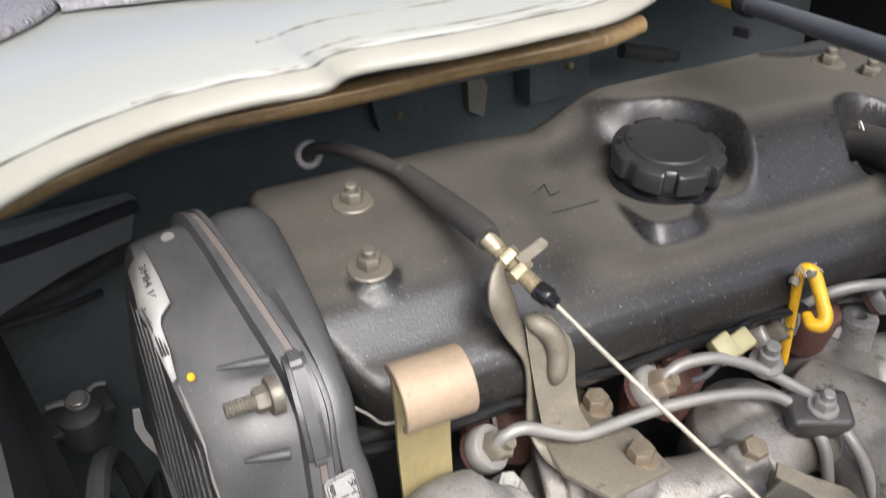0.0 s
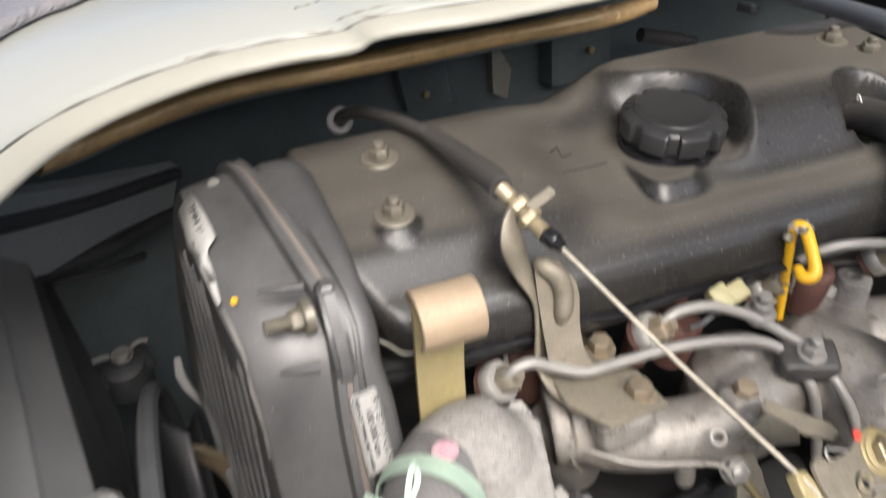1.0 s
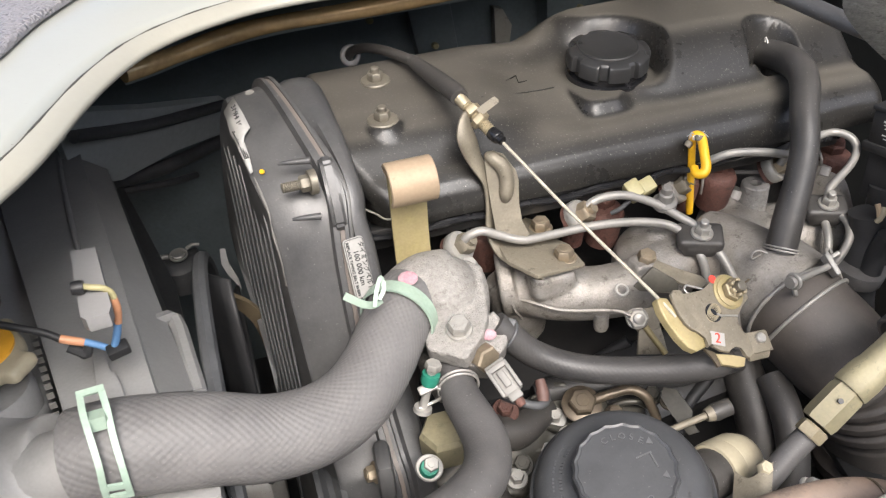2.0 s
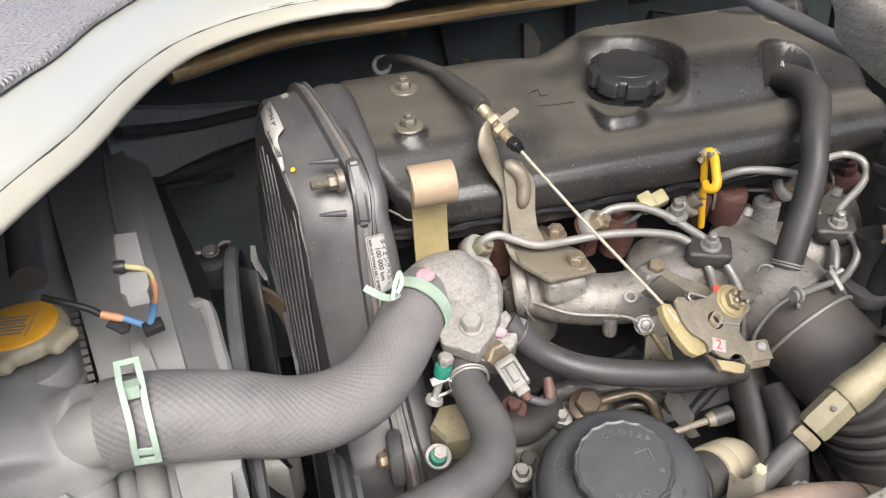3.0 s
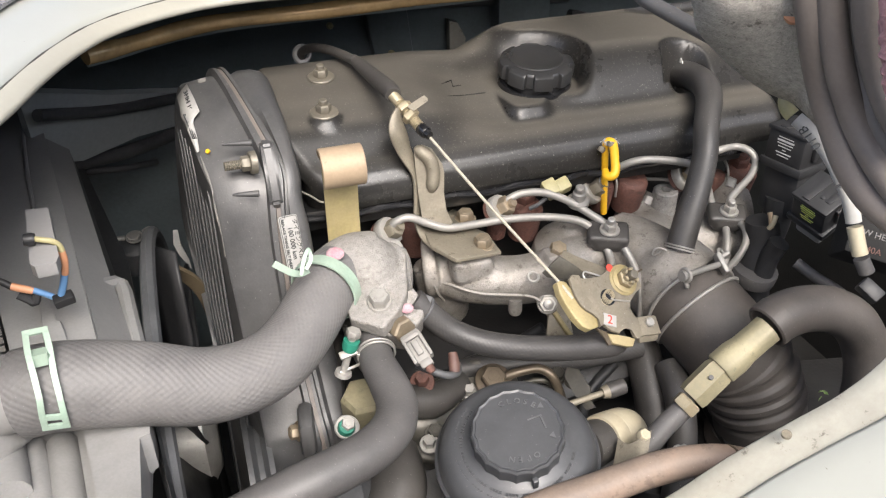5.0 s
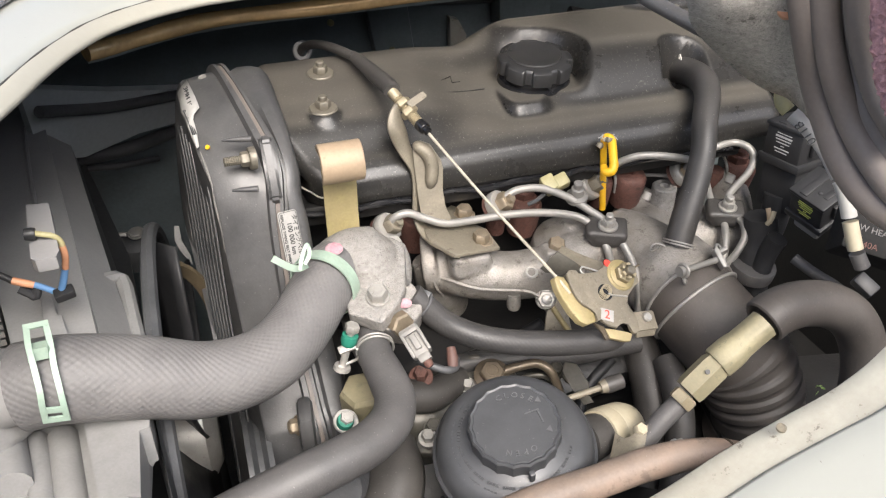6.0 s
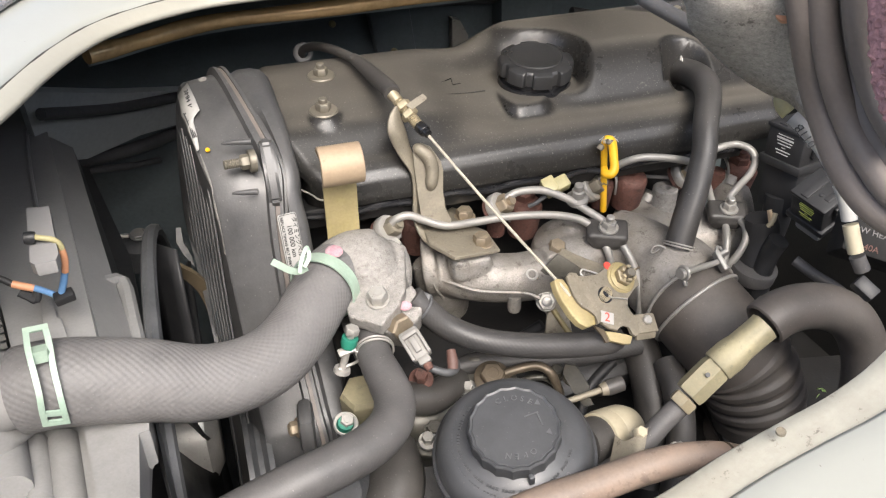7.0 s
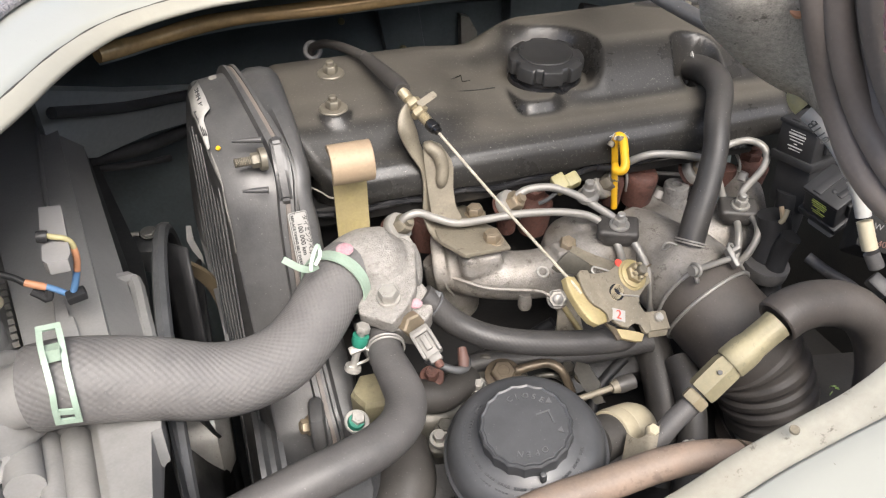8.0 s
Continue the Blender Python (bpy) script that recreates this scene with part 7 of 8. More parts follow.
seal = thing("door_seal", (0.067, -0.214, 1.027), "brown-grey ribbed rubber door seal, folded", "seal")
for pts, rad in (([(0.040, -0.193, 1.119), (0.044, -0.196, 1.095), (0.049, -0.201, 1.070), (0.057, -0.204, 1.045), (0.063, -0.214, 1.022), (0.067, -0.230, 1.002), (0.072, -0.252, 0.990), (0.086, -0.280, 0.985)], 0.0092),
                 ([(0.043, -0.202, 1.120), (0.048, -0.205, 1.096), (0.052, -0.210, 1.072), (0.057, -0.217, 1.049), (0.064, -0.227, 1.027), (0.069, -0.243, 1.010), (0.073, -0.261, 1.000), (0.083, -0.285, 0.997)], 0.0080),
                 ([(0.053, -0.203, 1.119), (0.057, -0.206, 1.096), (0.062, -0.212, 1.071), (0.067, -0.219, 1.049), (0.070, -0.231, 1.030), (0.075, -0.245, 1.014), (0.080, -0.265, 1.007)], 0.0075),
                 ([(0.049, -0.219, 1.122), (0.053, -0.222, 1.100), (0.057, -0.227, 1.076), (0.062, -0.233, 1.057), (0.065, -0.243, 1.042), (0.067, -0.260, 1.029)], 0.0090),
                 ([(0.061, -0.218, 1.121), (0.066, -0.221, 1.098), (0.070, -0.226, 1.074), (0.072, -0.235, 1.056), (0.075, -0.246, 1.041)], 0.0085)):
    bm = bmesh.new()
    tube(bm, pts, rad * 0.86, 16, 6)
    part("rubber_rib", bm, M_SEAL, seal)
bm = bmesh.new()
loft(bm, [spline([(0.048, -0.187, 1.117), (0.058, -0.196, 1.067), (0.068, -0.207, 1.030), (0.074, -0.229, 1.002), (0.095, -0.275, 0.984)], 6), spline([(0.075, -0.210, 1.119), (0.085, -0.220, 1.071), (0.090, -0.233, 1.037), (0.092, -0.249, 1.014), (0.103, -0.279, 0.992)], 6)])
# Web coloured black to stand for the shade in gaps between ribs.
web = part("web", bm, M_DARK, seal)
sol = web.modifiers.new("gauge", 'SOLIDIFY')
sol.thickness = 0.004
bm = bmesh.new()
fab = [spline(q, 14) for q in ([(0.039, -0.239, 1.118), (0.040, -0.245, 1.092), (0.042, -0.247, 1.079), (0.044, -0.252, 1.063), (0.047, -0.258, 1.050), (0.049, -0.268, 1.038)], [(0.036, -0.256, 1.121), (0.038, -0.262, 1.097), (0.040, -0.265, 1.084), (0.041, -0.270, 1.069), (0.044, -0.275, 1.057), (0.049, -0.280, 1.043)], [(0.049, -0.276, 1.123), (0.049, -0.284, 1.101), (0.049, -0.289, 1.090), (0.049, -0.294, 1.077), (0.052, -0.296, 1.064), (0.055, -0.299, 1.050)])]
rows = []
for k in range(25):
    f = k / 12
    rows.append([a.lerp(b, f - (1 if f > 1 else 0)) for a, b in (zip(fab[0], fab[1]) if f <= 1 else zip(fab[1], fab[2]))])
loft(bm, rows)
for v in bm.verts:
    v.co += Vector((noise.noise(v.co * 420), noise.noise(v.co * 390 + Vector((5, 0, 0))), noise.noise(v.co * 370))) * 0.0016
pile = solo("seat_fabric", bm, M_PILE, "dusty pink pile fabric of the seat", "seat cover")
sol = pile.modifiers.new("pile", 'SOLIDIFY')
sol.thickness = 0.01

# ---- radiator, shroud, coolant cap ----
rad = thing("radiator", (-0.42, -0.05, 0.50), "radiator with grey plastic top tank, dusty", "radiator")
bm = bmesh.new()
tube(bm, [(-0.475, 0.26, 0.835), (-0.457, 0.14, 0.835), (-0.433, -0.02, 0.835), (-0.424, -0.085, 0.835), (-0.422, -0.098, 0.833)], [0.043, 0.043, 0.043, 0.043, 0.034], 28, 5)
box(bm, pose(-0.443, 0.085, 0.83, 0, 0, 7.5), 0.088, 0.38, 0.05, 0.008)
tube(bm, [(-0.373, -0.069, 0.848), (-0.396, -0.063, 0.839), (-0.421, -0.058, 0.834)], [0.030, 0.031, 0.030], 24, 5)
cast(part("top_tank", bm, M_SHROUD, rad), 0.003, 6)
bm = bmesh.new()
box(bm, pose(-0.425, -0.03, 0.66, 0, 0, 7.5), 0.05, 0.62, 0.30, 0.003)
part("core", bm, M_BLACK, rad, "black finned radiator core")
bm = bmesh.new()
for k in range(10):
    f = k / 9
    p = Vector((-0.393, 0.042, 0.862)).lerp(Vector((-0.372, -0.044, 0.862)), f)
    box(bm, pose(p.x - 0.004, p.y, p.z, 0, 0, 7.5), 0.004, 0.0010, 0.004)
tagged(part("finned_edge", bm, M_CONN, rad, "row of bright fin ends"), kind="stuff")
bm = bmesh.new()
lathe(bm, (-0.416, -0.018, 0.867), (0, 0, 1), [(0.028, -0.05), (0.028, 0.0), (0.026, 0.004)], 28)
part("filler_neck", bm, M_SHROUD, rad)
cx, cy, cz = (-0.415, -0.014, 0.896)
bm = bmesh.new()
lathe(bm, (cx, cy, cz - 0.012), (0, 0, 1), [(0.026, 0), (0.029, 0.002), (0.029, 0.008), (0.0265, 0.011), (0.02, 0.012)], 36)
for a in (75, 195, 255, 330):
    box(bm, pose(cx + 0.029 * math.cos(radians(a)), cy + 0.029 * math.sin(radians(a)), cz - 0.006, 0, 0, a), 0.016, 0.022, 0.010, 0.004, 3)
lid = cast(part("filler_cap", bm, M_CREAMPL, rad, "tarnished pressure cap with amber label"), 0.0015, 3)
bm = bmesh.new()
lathe(bm, (cx, cy, cz + 0.0005), (0, 0, 1), [(0.0245, -0.001), (0.0245, 0.0006), (0.024, 0.0008)], 36)
part("label", bm, M_RADCAP, lid, "amber round warning label")
bm = bmesh.new()
for i in range(6):
    box(bm, pose(cx - 0.004, cy + 0.008 - 0.0035 * i, cz + 0.0015, 0, 0, -8), 0.022 - 0.002 * (i % 3), 0.0014, 0.0004)
for sx in (-0.0155, 0.0095):
    box(bm, pose(cx + sx, cy, cz + 0.0015, 0, 0, -8), 0.0006, 0.030, 0.0004)
part("print", bm, M_SHROUD, lid, "small print, not readable")
bm = bmesh.new()
tube(bm, [(-0.407, 0.012, 0.912), (-0.414, 0.050, 0.922), (-0.418, 0.089, 0.935), (-0.421, 0.139, 0.950)], 0.011, 16, 6)
solo("overflow_hose", bm, M_HOSE2, "grey rubber overflow hose behind radiator cap", "hose")
for p in ((-0.395, -0.1005, 0.823), (-0.4145, -0.1035, 0.829)):
    bolt("tank_bolt", p, (-0.05, -0.62, 0.78), 0.0125, 0.008, None, 0.0125, M_SHROUD, 0, 0.2, "dusty grey bolt on radiator bracket", "bolt", "radiator bolts")
bm = bmesh.new()
tube(bm, [(-0.382, -0.064, 0.825), (-0.384, -0.077, 0.810), (-0.384, -0.091, 0.788), (-0.386, -0.102, 0.770)], 0.010, 14, 4)
tube(bm, [(-0.430, -0.059, 0.820), (-0.427, -0.077, 0.797), (-0.433, -0.089, 0.772)], 0.016, 14, 4)
cast(solo("radiator_bracket", bm, M_SHROUD, "moulded grey bracket ends beside radiator tank", "bracket"), 0.002, 4)

shroud = thing("fan_shroud", (-0.33, -0.03, 0.62), "dusty grey plastic fan shroud behind radiator", "fan shroud")
bm = bmesh.new()
plate(bm, [(-0.434, 0.206, 0.868), (-0.402, 0.079, 0.868), (-0.369, -0.055, 0.868), (-0.350, -0.059, 0.868), (-0.337, -0.051, 0.868), (-0.318, -0.057, 0.868), (-0.346, 0.103, 0.868), (-0.373, 0.256, 0.868), (-0.394, 0.380, 0.868), (-0.428, 0.523, 0.868), (-0.513, 0.557, 0.868)], 0.006, 0.002)
part("top_plate", bm, M_SHROUD, shroud)
bm = bmesh.new()
tube(bm, [(-0.411, 0.384, 0.869), (-0.390, 0.235, 0.869), (-0.370, 0.115, 0.869)], 0.002, 8, 4)
part("seam", bm, M_SHROUD, shroud)
bm = bmesh.new()
plate(bm, [(-0.397, 0.394, 0.862), (-0.375, 0.270, 0.862), (-0.348, 0.115, 0.862), (-0.320, -0.048, 0.862), (-0.302, -0.018, 0.835), (-0.323, 0.080, 0.835), (-0.343, 0.194, 0.835), (-0.366, 0.327, 0.835), (-0.391, 0.465, 0.835)], 0.004)
part("side_flange", bm, M_SHROUD, shroud)
bm = bmesh.new()
plate(bm, [(-0.340, -0.060, 0.825), (-0.318, -0.067, 0.825), (-0.311, -0.121, 0.825), (-0.303, -0.184, 0.825), (-0.319, -0.179, 0.825), (-0.329, -0.120, 0.825)], 0.004, 0.001)
part("lower_flange", bm, M_SHROUD, shroud, "pale dusty flange")
bm = bmesh.new()
plate(bm, [(-0.321, -0.052, 0.800), (-0.298, -0.064, 0.800), (-0.295, -0.091, 0.800), (-0.295, -0.107, 0.800), (-0.301, -0.109, 0.800), (-0.300, -0.164, 0.800), (-0.307, -0.161, 0.800)], 0.03, 0.002)
part("lug", bm, M_SHROUD, shroud)
bm = bmesh.new()
loft(bm, [[(-0.391, 0.468, 0.834), (-0.367, 0.330, 0.834), (-0.344, 0.196, 0.834), (-0.323, 0.081, 0.834), (-0.302, -0.017, 0.834), (-0.287, -0.148, 0.800)], [(-0.33, 0.26, 0.74), (-0.325, 0.16, 0.70), (-0.315, 0.05, 0.68), (-0.305, -0.03, 0.68), (-0.295, -0.12, 0.69), (-0.275, -0.22, 0.70)], [(-0.34, 0.26, 0.50), (-0.33, 0.16, 0.50), (-0.32, 0.05, 0.5), (-0.31, -0.03, 0.5), (-0.30, -0.12, 0.5), (-0.28, -0.22, 0.5)]])
part("inner_face", bm, M_BLACK, shroud)
bm = bmesh.new()
tube(bm, [(-0.329, 0.057, 0.840), (-0.315, 0.070, 0.830), (-0.307, 0.018, 0.830), (-0.302, -0.020, 0.830)], 0.006, 8, 3)
part("lip", bm, M_SHROUD, shroud)
bm = bmesh.new()
plate(bm, [(-0.348, -0.060, 0.873), (-0.335, -0.056, 0.873), (-0.341, -0.031, 0.873), (-0.344, -0.031, 0.873), (-0.346, -0.019, 0.873), (-0.350, -0.004, 0.873), (-0.357, 0.002, 0.873)], 0.004, 0.0005)
part("notched_tab", bm, M_SHROUD, shroud)

sbox = thing("level_sensor", (-0.334, -0.035, 0.927), "light grey plastic sensor box with taped wires", "sensor")
bm = bmesh.new()
plate(bm, [(-0.349, 0.005, 0.928), (-0.335, 0.003, 0.928), (-0.329, -0.033, 0.928), (-0.324, -0.062, 0.928), (-0.325, -0.069, 0.928), (-0.336, -0.070, 0.928), (-0.339, -0.066, 0.928)], 0.009, 0.002)
part("case", bm, M_GREYBOX, sbox)
bm = bmesh.new()
tube(bm, [(-0.339, -0.045, 0.942), (-0.333, -0.047, 0.941), (-0.328, -0.047, 0.939), (-0.325, -0.046, 0.934), (-0.325, -0.046, 0.926), (-0.326, -0.046, 0.919)], 0.0018, 10, 4)
part("wire", bm, M_CONNY, sbox, "yellow wire")
bm = bmesh.new()
tube(bm, [(-0.325, -0.046, 0.931), (-0.325, -0.046, 0.924), (-0.327, -0.046, 0.915)], 0.0021, 10, 4)
part("sleeve", bm, M_ORANGE, sbox, "faded orange sleeve")
bm = bmesh.new()
tube(bm, [(-0.327, -0.045, 0.916), (-0.330, -0.045, 0.907), (-0.333, -0.044, 0.900)], 0.0022, 10, 4)
part("sleeve", bm, M_BLUE, sbox, "blue sleeve")
bm = bmesh.new()
box(bm, facing((-0.332, -0.045, 0.897), (-0.08, -0.25, 0.95), (0.9, 0.2, 0)), 0.012, 0.008, 0.006, 0.001)
part("plug", bm, M_CAP, sbox)
bm = bmesh.new()
lathe(bm, (-0.339, -0.046, 0.942), (-1, 0, 0.1), [(0.0035, -0.002), (0.004, 0.0), (0.0035, 0.004)], 12)
part("wire_end", bm, M_CAP, sbox)
lead = thing("sensor_wire", (-0.356, -0.036, 0.904), "black wire with orange and blue joints across shroud", "wire")
bm = bmesh.new()
tube(bm, [(-0.390, -0.030, 0.922), (-0.378, -0.034, 0.918), (-0.366, -0.037, 0.913), (-0.359, -0.040, 0.909)], 0.0022, 10, 4)
part("wire", bm, M_CAP, lead)
bm = bmesh.new()
tube(bm, [(-0.359, -0.041, 0.910), (-0.354, -0.042, 0.908), (-0.348, -0.042, 0.905)], 0.0024, 12, 3)
part("joint", bm, M_ORANGE, lead, "orange crimp joint")
bm = bmesh.new()
tube(bm, [(-0.349, -0.042, 0.906), (-0.343, -0.042, 0.902), (-0.338, -0.042, 0.898)], 0.0020, 12, 3)
part("joint", bm, M_BLUE, lead, "blue crimp joint")
bm = bmesh.new()
tube(bm, [(-0.357, -0.040, 0.903), (-0.352, -0.041, 0.899), (-0.349, -0.042, 0.897), (-0.347, -0.040, 0.902)], 0.003, 8, 4)
part("tape_tail", bm, M_CAP, lead)

lowp = thing("radiator_side_panel", (-0.36, -0.25, 0.78), "moulded grey radiator side panel with raised ribs", "panel")
bm = bmesh.new()
plate(bm, [(-0.384, -0.031, 0.800), (-0.344, -0.043, 0.800), (-0.323, -0.168, 0.800), (-0.380, -0.150, 0.800), (-0.386, -0.109, 0.800), (-0.383, -0.072, 0.800)], 0.006, 0.001)
part("sheet", bm, M_SHROUD, lowp)
for q, r in (([(-0.371, -0.068, 0.805), (-0.366, -0.093, 0.805), (-0.357, -0.149, 0.805)], 0.008), ([(-0.354, -0.070, 0.804), (-0.349, -0.102, 0.804), (-0.341, -0.153, 0.804)], 0.010), ([(-0.388, -0.060, 0.815), (-0.381, -0.093, 0.815), (-0.376, -0.118, 0.815)], 0.012)):
    bm = bmesh.new()
    tube(bm, q, r, 12, 4)
    part("rib", bm, M_SHROUD, lowp)
# Leaf shapes made up for a small unidentified green patch beside the duct.
leafs = thing("green_scrap", (0.181, -0.143, 0.757), "leaf shapes made up for a small green patch", "leaf")
for k in range(4):
    bm = bmesh.new()
    p = Vector((0.181, -0.143, 0.757)) + Vector((0.0012 * (k - 1.5), 0.001 * math.sin(k * 2), 0.0025 * math.cos(k * 1.7)))
    d = Vector((math.cos(k * 1.9), -0.4, math.sin(k * 1.9))).normalized()
    plate(bm, [p, p + d * 0.002 + Vector((0.0011, 0, 0.0006)), p + d * 0.0048, p + d * 0.002 - Vector((0.0011, 0, 0.0006))], 0.0004)
    part("leaf", bm, M_LEAF, leafs)

# fan, pulley and belt in the gap
fan = thing("cooling_fan", (-0.285, 0.06, 0.62), "black plastic cooling fan in deep shade", "fan")
fc = Vector((-0.288, 0.07, 0.66))
for k in range(7):
    a = 2 * math.pi * k / 7 + 0.35
    r, t = Vector((0, math.cos(a), math.sin(a))), Vector((0, -math.sin(a), math.cos(a)))
    bm = bmesh.new()
    rows = []
    for d, w in ((0.04, 0.018), (0.09, 0.027), (0.14, 0.032), (0.175, 0.030)):
        rows.append([fc + r * d + t * (w * s) + Vector((0.014 * s, 0, 0)) for s in (-1, -0.3, 0.4, 1)])
    loft(bm, rows)
    bl = part("blade", bm, M_CAP, fan)
    sol = bl.modifiers.new("gauge", 'SOLIDIFY')
    sol.thickness = 0.003
bm = bmesh.new()
lathe(bm, fc - Vector((0.02, 0, 0)), (1, 0, 0), [(0.03, 0), (0.045, 0.006), (0.045, 0.03), (0.03, 0.04)], 28)
part("hub", bm, M_STEEL, fan)
bm = bmesh.new()
lathe(bm, (-0.225, -0.02, 0.66), (-1, 0, 0), [(0.07, 0), (0.07, 0.004), (0.064, 0.008), (0.064, 0.012), (0.07, 0.016), (0.07, 0.02), (0.03, 0.021)], 40)
solo("crank_pulley", bm, M_BLACK, "black steel belt pulley below timing cover", "pulley")
bm = bmesh.new()
ring(bm, fc - Vector((0.004, 0, 0)), (1, 0, 0), 0.186, 0.006, 60, 8)
solo("shroud_ring", bm, M_BLACK, "black rim of the fan shroud opening", "shroud ring")

bm = bmesh.new()
belt_line = spline([(-0.279, 0.118, 0.808), (-0.268, 0.128, 0.790), (-0.258, 0.140, 0.762), (-0.254, 0.152, 0.722), (-0.253, 0.168, 0.655), (-0.254, 0.18, 0.58)], 5)
ribbon(bm, belt_line, [(0.0062, 0, 0)] * len(belt_line), 0.004)
solo("fan_belt", bm, M_BELT, "worn tan fan belt beside the timing cover", "belt")

# ---- far side of the bay ----
bm = bmesh.new()
plate(bm, [(-0.395, 0.284, 0.927), (-0.329, 0.376, 0.885), (-0.250, 0.463, 0.843), (-0.258, 0.467, 0.796), (-0.317, 0.427, 0.815), (-0.374, 0.378, 0.819), (-0.399, 0.325, 0.835)], 0.01)
solo("inner_panel", bm, M_WINGHAZE, "teal inner wing panel, paled to stand for haze", "panel", kind="structure")
for q, r in (([(-0.378, 0.381, 0.803), (-0.322, 0.427, 0.789), (-0.260, 0.482, 0.783)], 0.008), ([(-0.377, 0.278, 0.899), (-0.323, 0.369, 0.862), (-0.248, 0.441, 0.841)], 0.006), ([(-0.377, 0.396, 0.785), (-0.333, 0.427, 0.769), (-0.297, 0.468, 0.753)], 0.004)):
    bm = bmesh.new()
    tube(bm, q, r, 12, 4)
    solo("far_pipe", bm, M_BLACK, "black pipe along far side of engine bay", "pipe", "far pipes")
mount = thing("far_mount", (-0.340, 0.412, 0.671), "dark bracket with bright hex nut, deep in bay", "mount")
bm = bmesh.new()
lathe(bm, (-0.339, 0.414, 0.674), (0, -0.3, 1), [(0.025, -0.03), (0.02, 0.0), (0.014, 0.004)], 20)
box(bm, facing((-0.356, 0.417, 0.664), (0, -0.3, 1), (1, 0.3, 0)), 0.09, 0.03, 0.01, 0.003)
part("base", bm, M_BLACK, mount)
bm = bmesh.new()
ring(bm, (-0.336, 0.411, 0.686), (0, -0.3, 1), 0.0092, 0.0014, 24, 8)
hexagon(bm, (-0.337, 0.414, 0.683), (0, -0.3, 1), 0.014, 0.005)
part("nut", bm, M_STEEL, mount)
bm = bmesh.new()
tube(bm, [(-0.363, 0.416, 0.684), (-0.353, 0.417, 0.684), (-0.348, 0.417, 0.683)], 0.003, 8, 2)
tube(bm, [(-0.327, 0.421, 0.686), (-0.320, 0.423, 0.689), (-0.312, 0.423, 0.687)], 0.002, 8, 2)
part("bolt_tip", bm, M_STEEL, mount)
bm = bmesh.new()
plate(bm, [(-0.284, 0.299, 0.747), (-0.279, 0.299, 0.746), (-0.279, 0.291, 0.733), (-0.273, 0.283, 0.718), (-0.272, 0.277, 0.708), (-0.282, 0.285, 0.723), (-0.286, 0.291, 0.734)], 0.004, 0.001)
solo("far_tab", bm, M_SHROUD, "grey sheet tab beside timing cover", "tab")
# far wall fittings behind the valve cover
bm = bmesh.new()
plate(bm, [(0.184, 0.56, 0.80), (0.262, 0.56, 0.80), (0.262, 0.56, 0.895), (0.184, 0.56, 0.905)], 0.04, 0.004)
solo("far_gusset", bm, M_WALL, "dark teal painted gusset on the far wall", "gusset")
bm = bmesh.new()
plate(bm, [(0.01, 0.575, 0.80), (0.065, 0.575, 0.80), (0.05, 0.575, 0.93), (-0.01, 0.575, 0.93)], 0.03, 0.003)
solo("far_post", bm, M_WALL, "dark teal painted post on the far wall", "post")
bm = bmesh.new()
plate(bm, [(0.118, 0.58, 0.80), (0.136, 0.58, 0.79), (0.142, 0.58, 0.825), (0.130, 0.58, 0.848), (0.118, 0.58, 0.852)], 0.03)
solo("far_clip", bm, M_CREAM, "cream painted metal clip behind the engine", "clip")
a, b = Vector((0.262, 0.5, 0.866)), Vector((0.335, 0.5, 0.846))
bm = bmesh.new()
lathe(bm, a, b - a, [(0.008, 0), (0.0085, 0.004), (0.0085, 0.055), (0.006, 0.056), (0.006, 0.075)], 16)
solo("far_stud", bm, M_HOSE2, "grey rubber-sleeved stud behind the engine", "stud")
for p in ((0.027, 0.555, 0.824), (0.222, 0.538, 0.846), (-0.055, 0.55, 0.872)):
    bm = bmesh.new()
    lathe(bm, p, (0, -1, 0.2), [(0.0045, -0.004), (0.0045, 0.002), (0.003, 0.004)], 12)
    solo("bright_plug", bm, M_CONNY, "small pale yellow plug on the far wall", "plug", "wall plugs")
bm = bmesh.new()
tube(bm, [(-0.35, 0.588, 0.93), (-0.15, 0.588, 0.90), (0.05, 0.588, 0.885), (0.3, 0.588, 0.87)], 0.012, 12, 5)
solo("wall_harness", bm, M_BLACK, "black wiring harness along the far wall", "wiring")

# ---- injection pump and clutter below the hoses ----
pump = thing("injection_pump", (-0.04, -0.02, 0.66), "grimy aluminium injection pump body with fittings", "injection pump")
bm = bmesh.new()
box(bm, facing((-0.063, -0.015, 0.700), (-0.1, -0.5, 0.85), (1, 0.1, 0)), 0.10, 0.06, 0.05, 0.008)
lathe(bm, (-0.021, -0.015, 0.701), (0.05, -0.3, 1), [(0.030, -0.05), (0.030, 0.0), (0.024, 0.008)], 24)
lathe(bm, (-0.073, -0.014, 0.712), (-0.05, -0.4, 0.9), [(0.016, -0.04), (0.016, 0.002), (0.012, 0.004)], 18)
lathe(bm, (-0.103, -0.046, 0.701), (-0.05, -0.5, 0.8), [(0.016, -0.03), (0.015, 0.0), (0.012, 0.002)], 18)
tube(bm, [(-0.156, -0.030, 0.692), (-0.128, -0.018, 0.709), (-0.097, -0.028, 0.706), (-0.061, -0.009, 0.707)], [0.018, 0.02, 0.02, 0.02], 16, 4)
cast(part("casting", bm, M_OILY, pump), 0.0025, 4)
bm = bmesh.new()
box(bm, facing((-0.126, -0.016, 0.654), (-0.1, -0.5, 0.85), (1, 0.1, 0)), 0.16, 0.10, 0.06, 0.012)
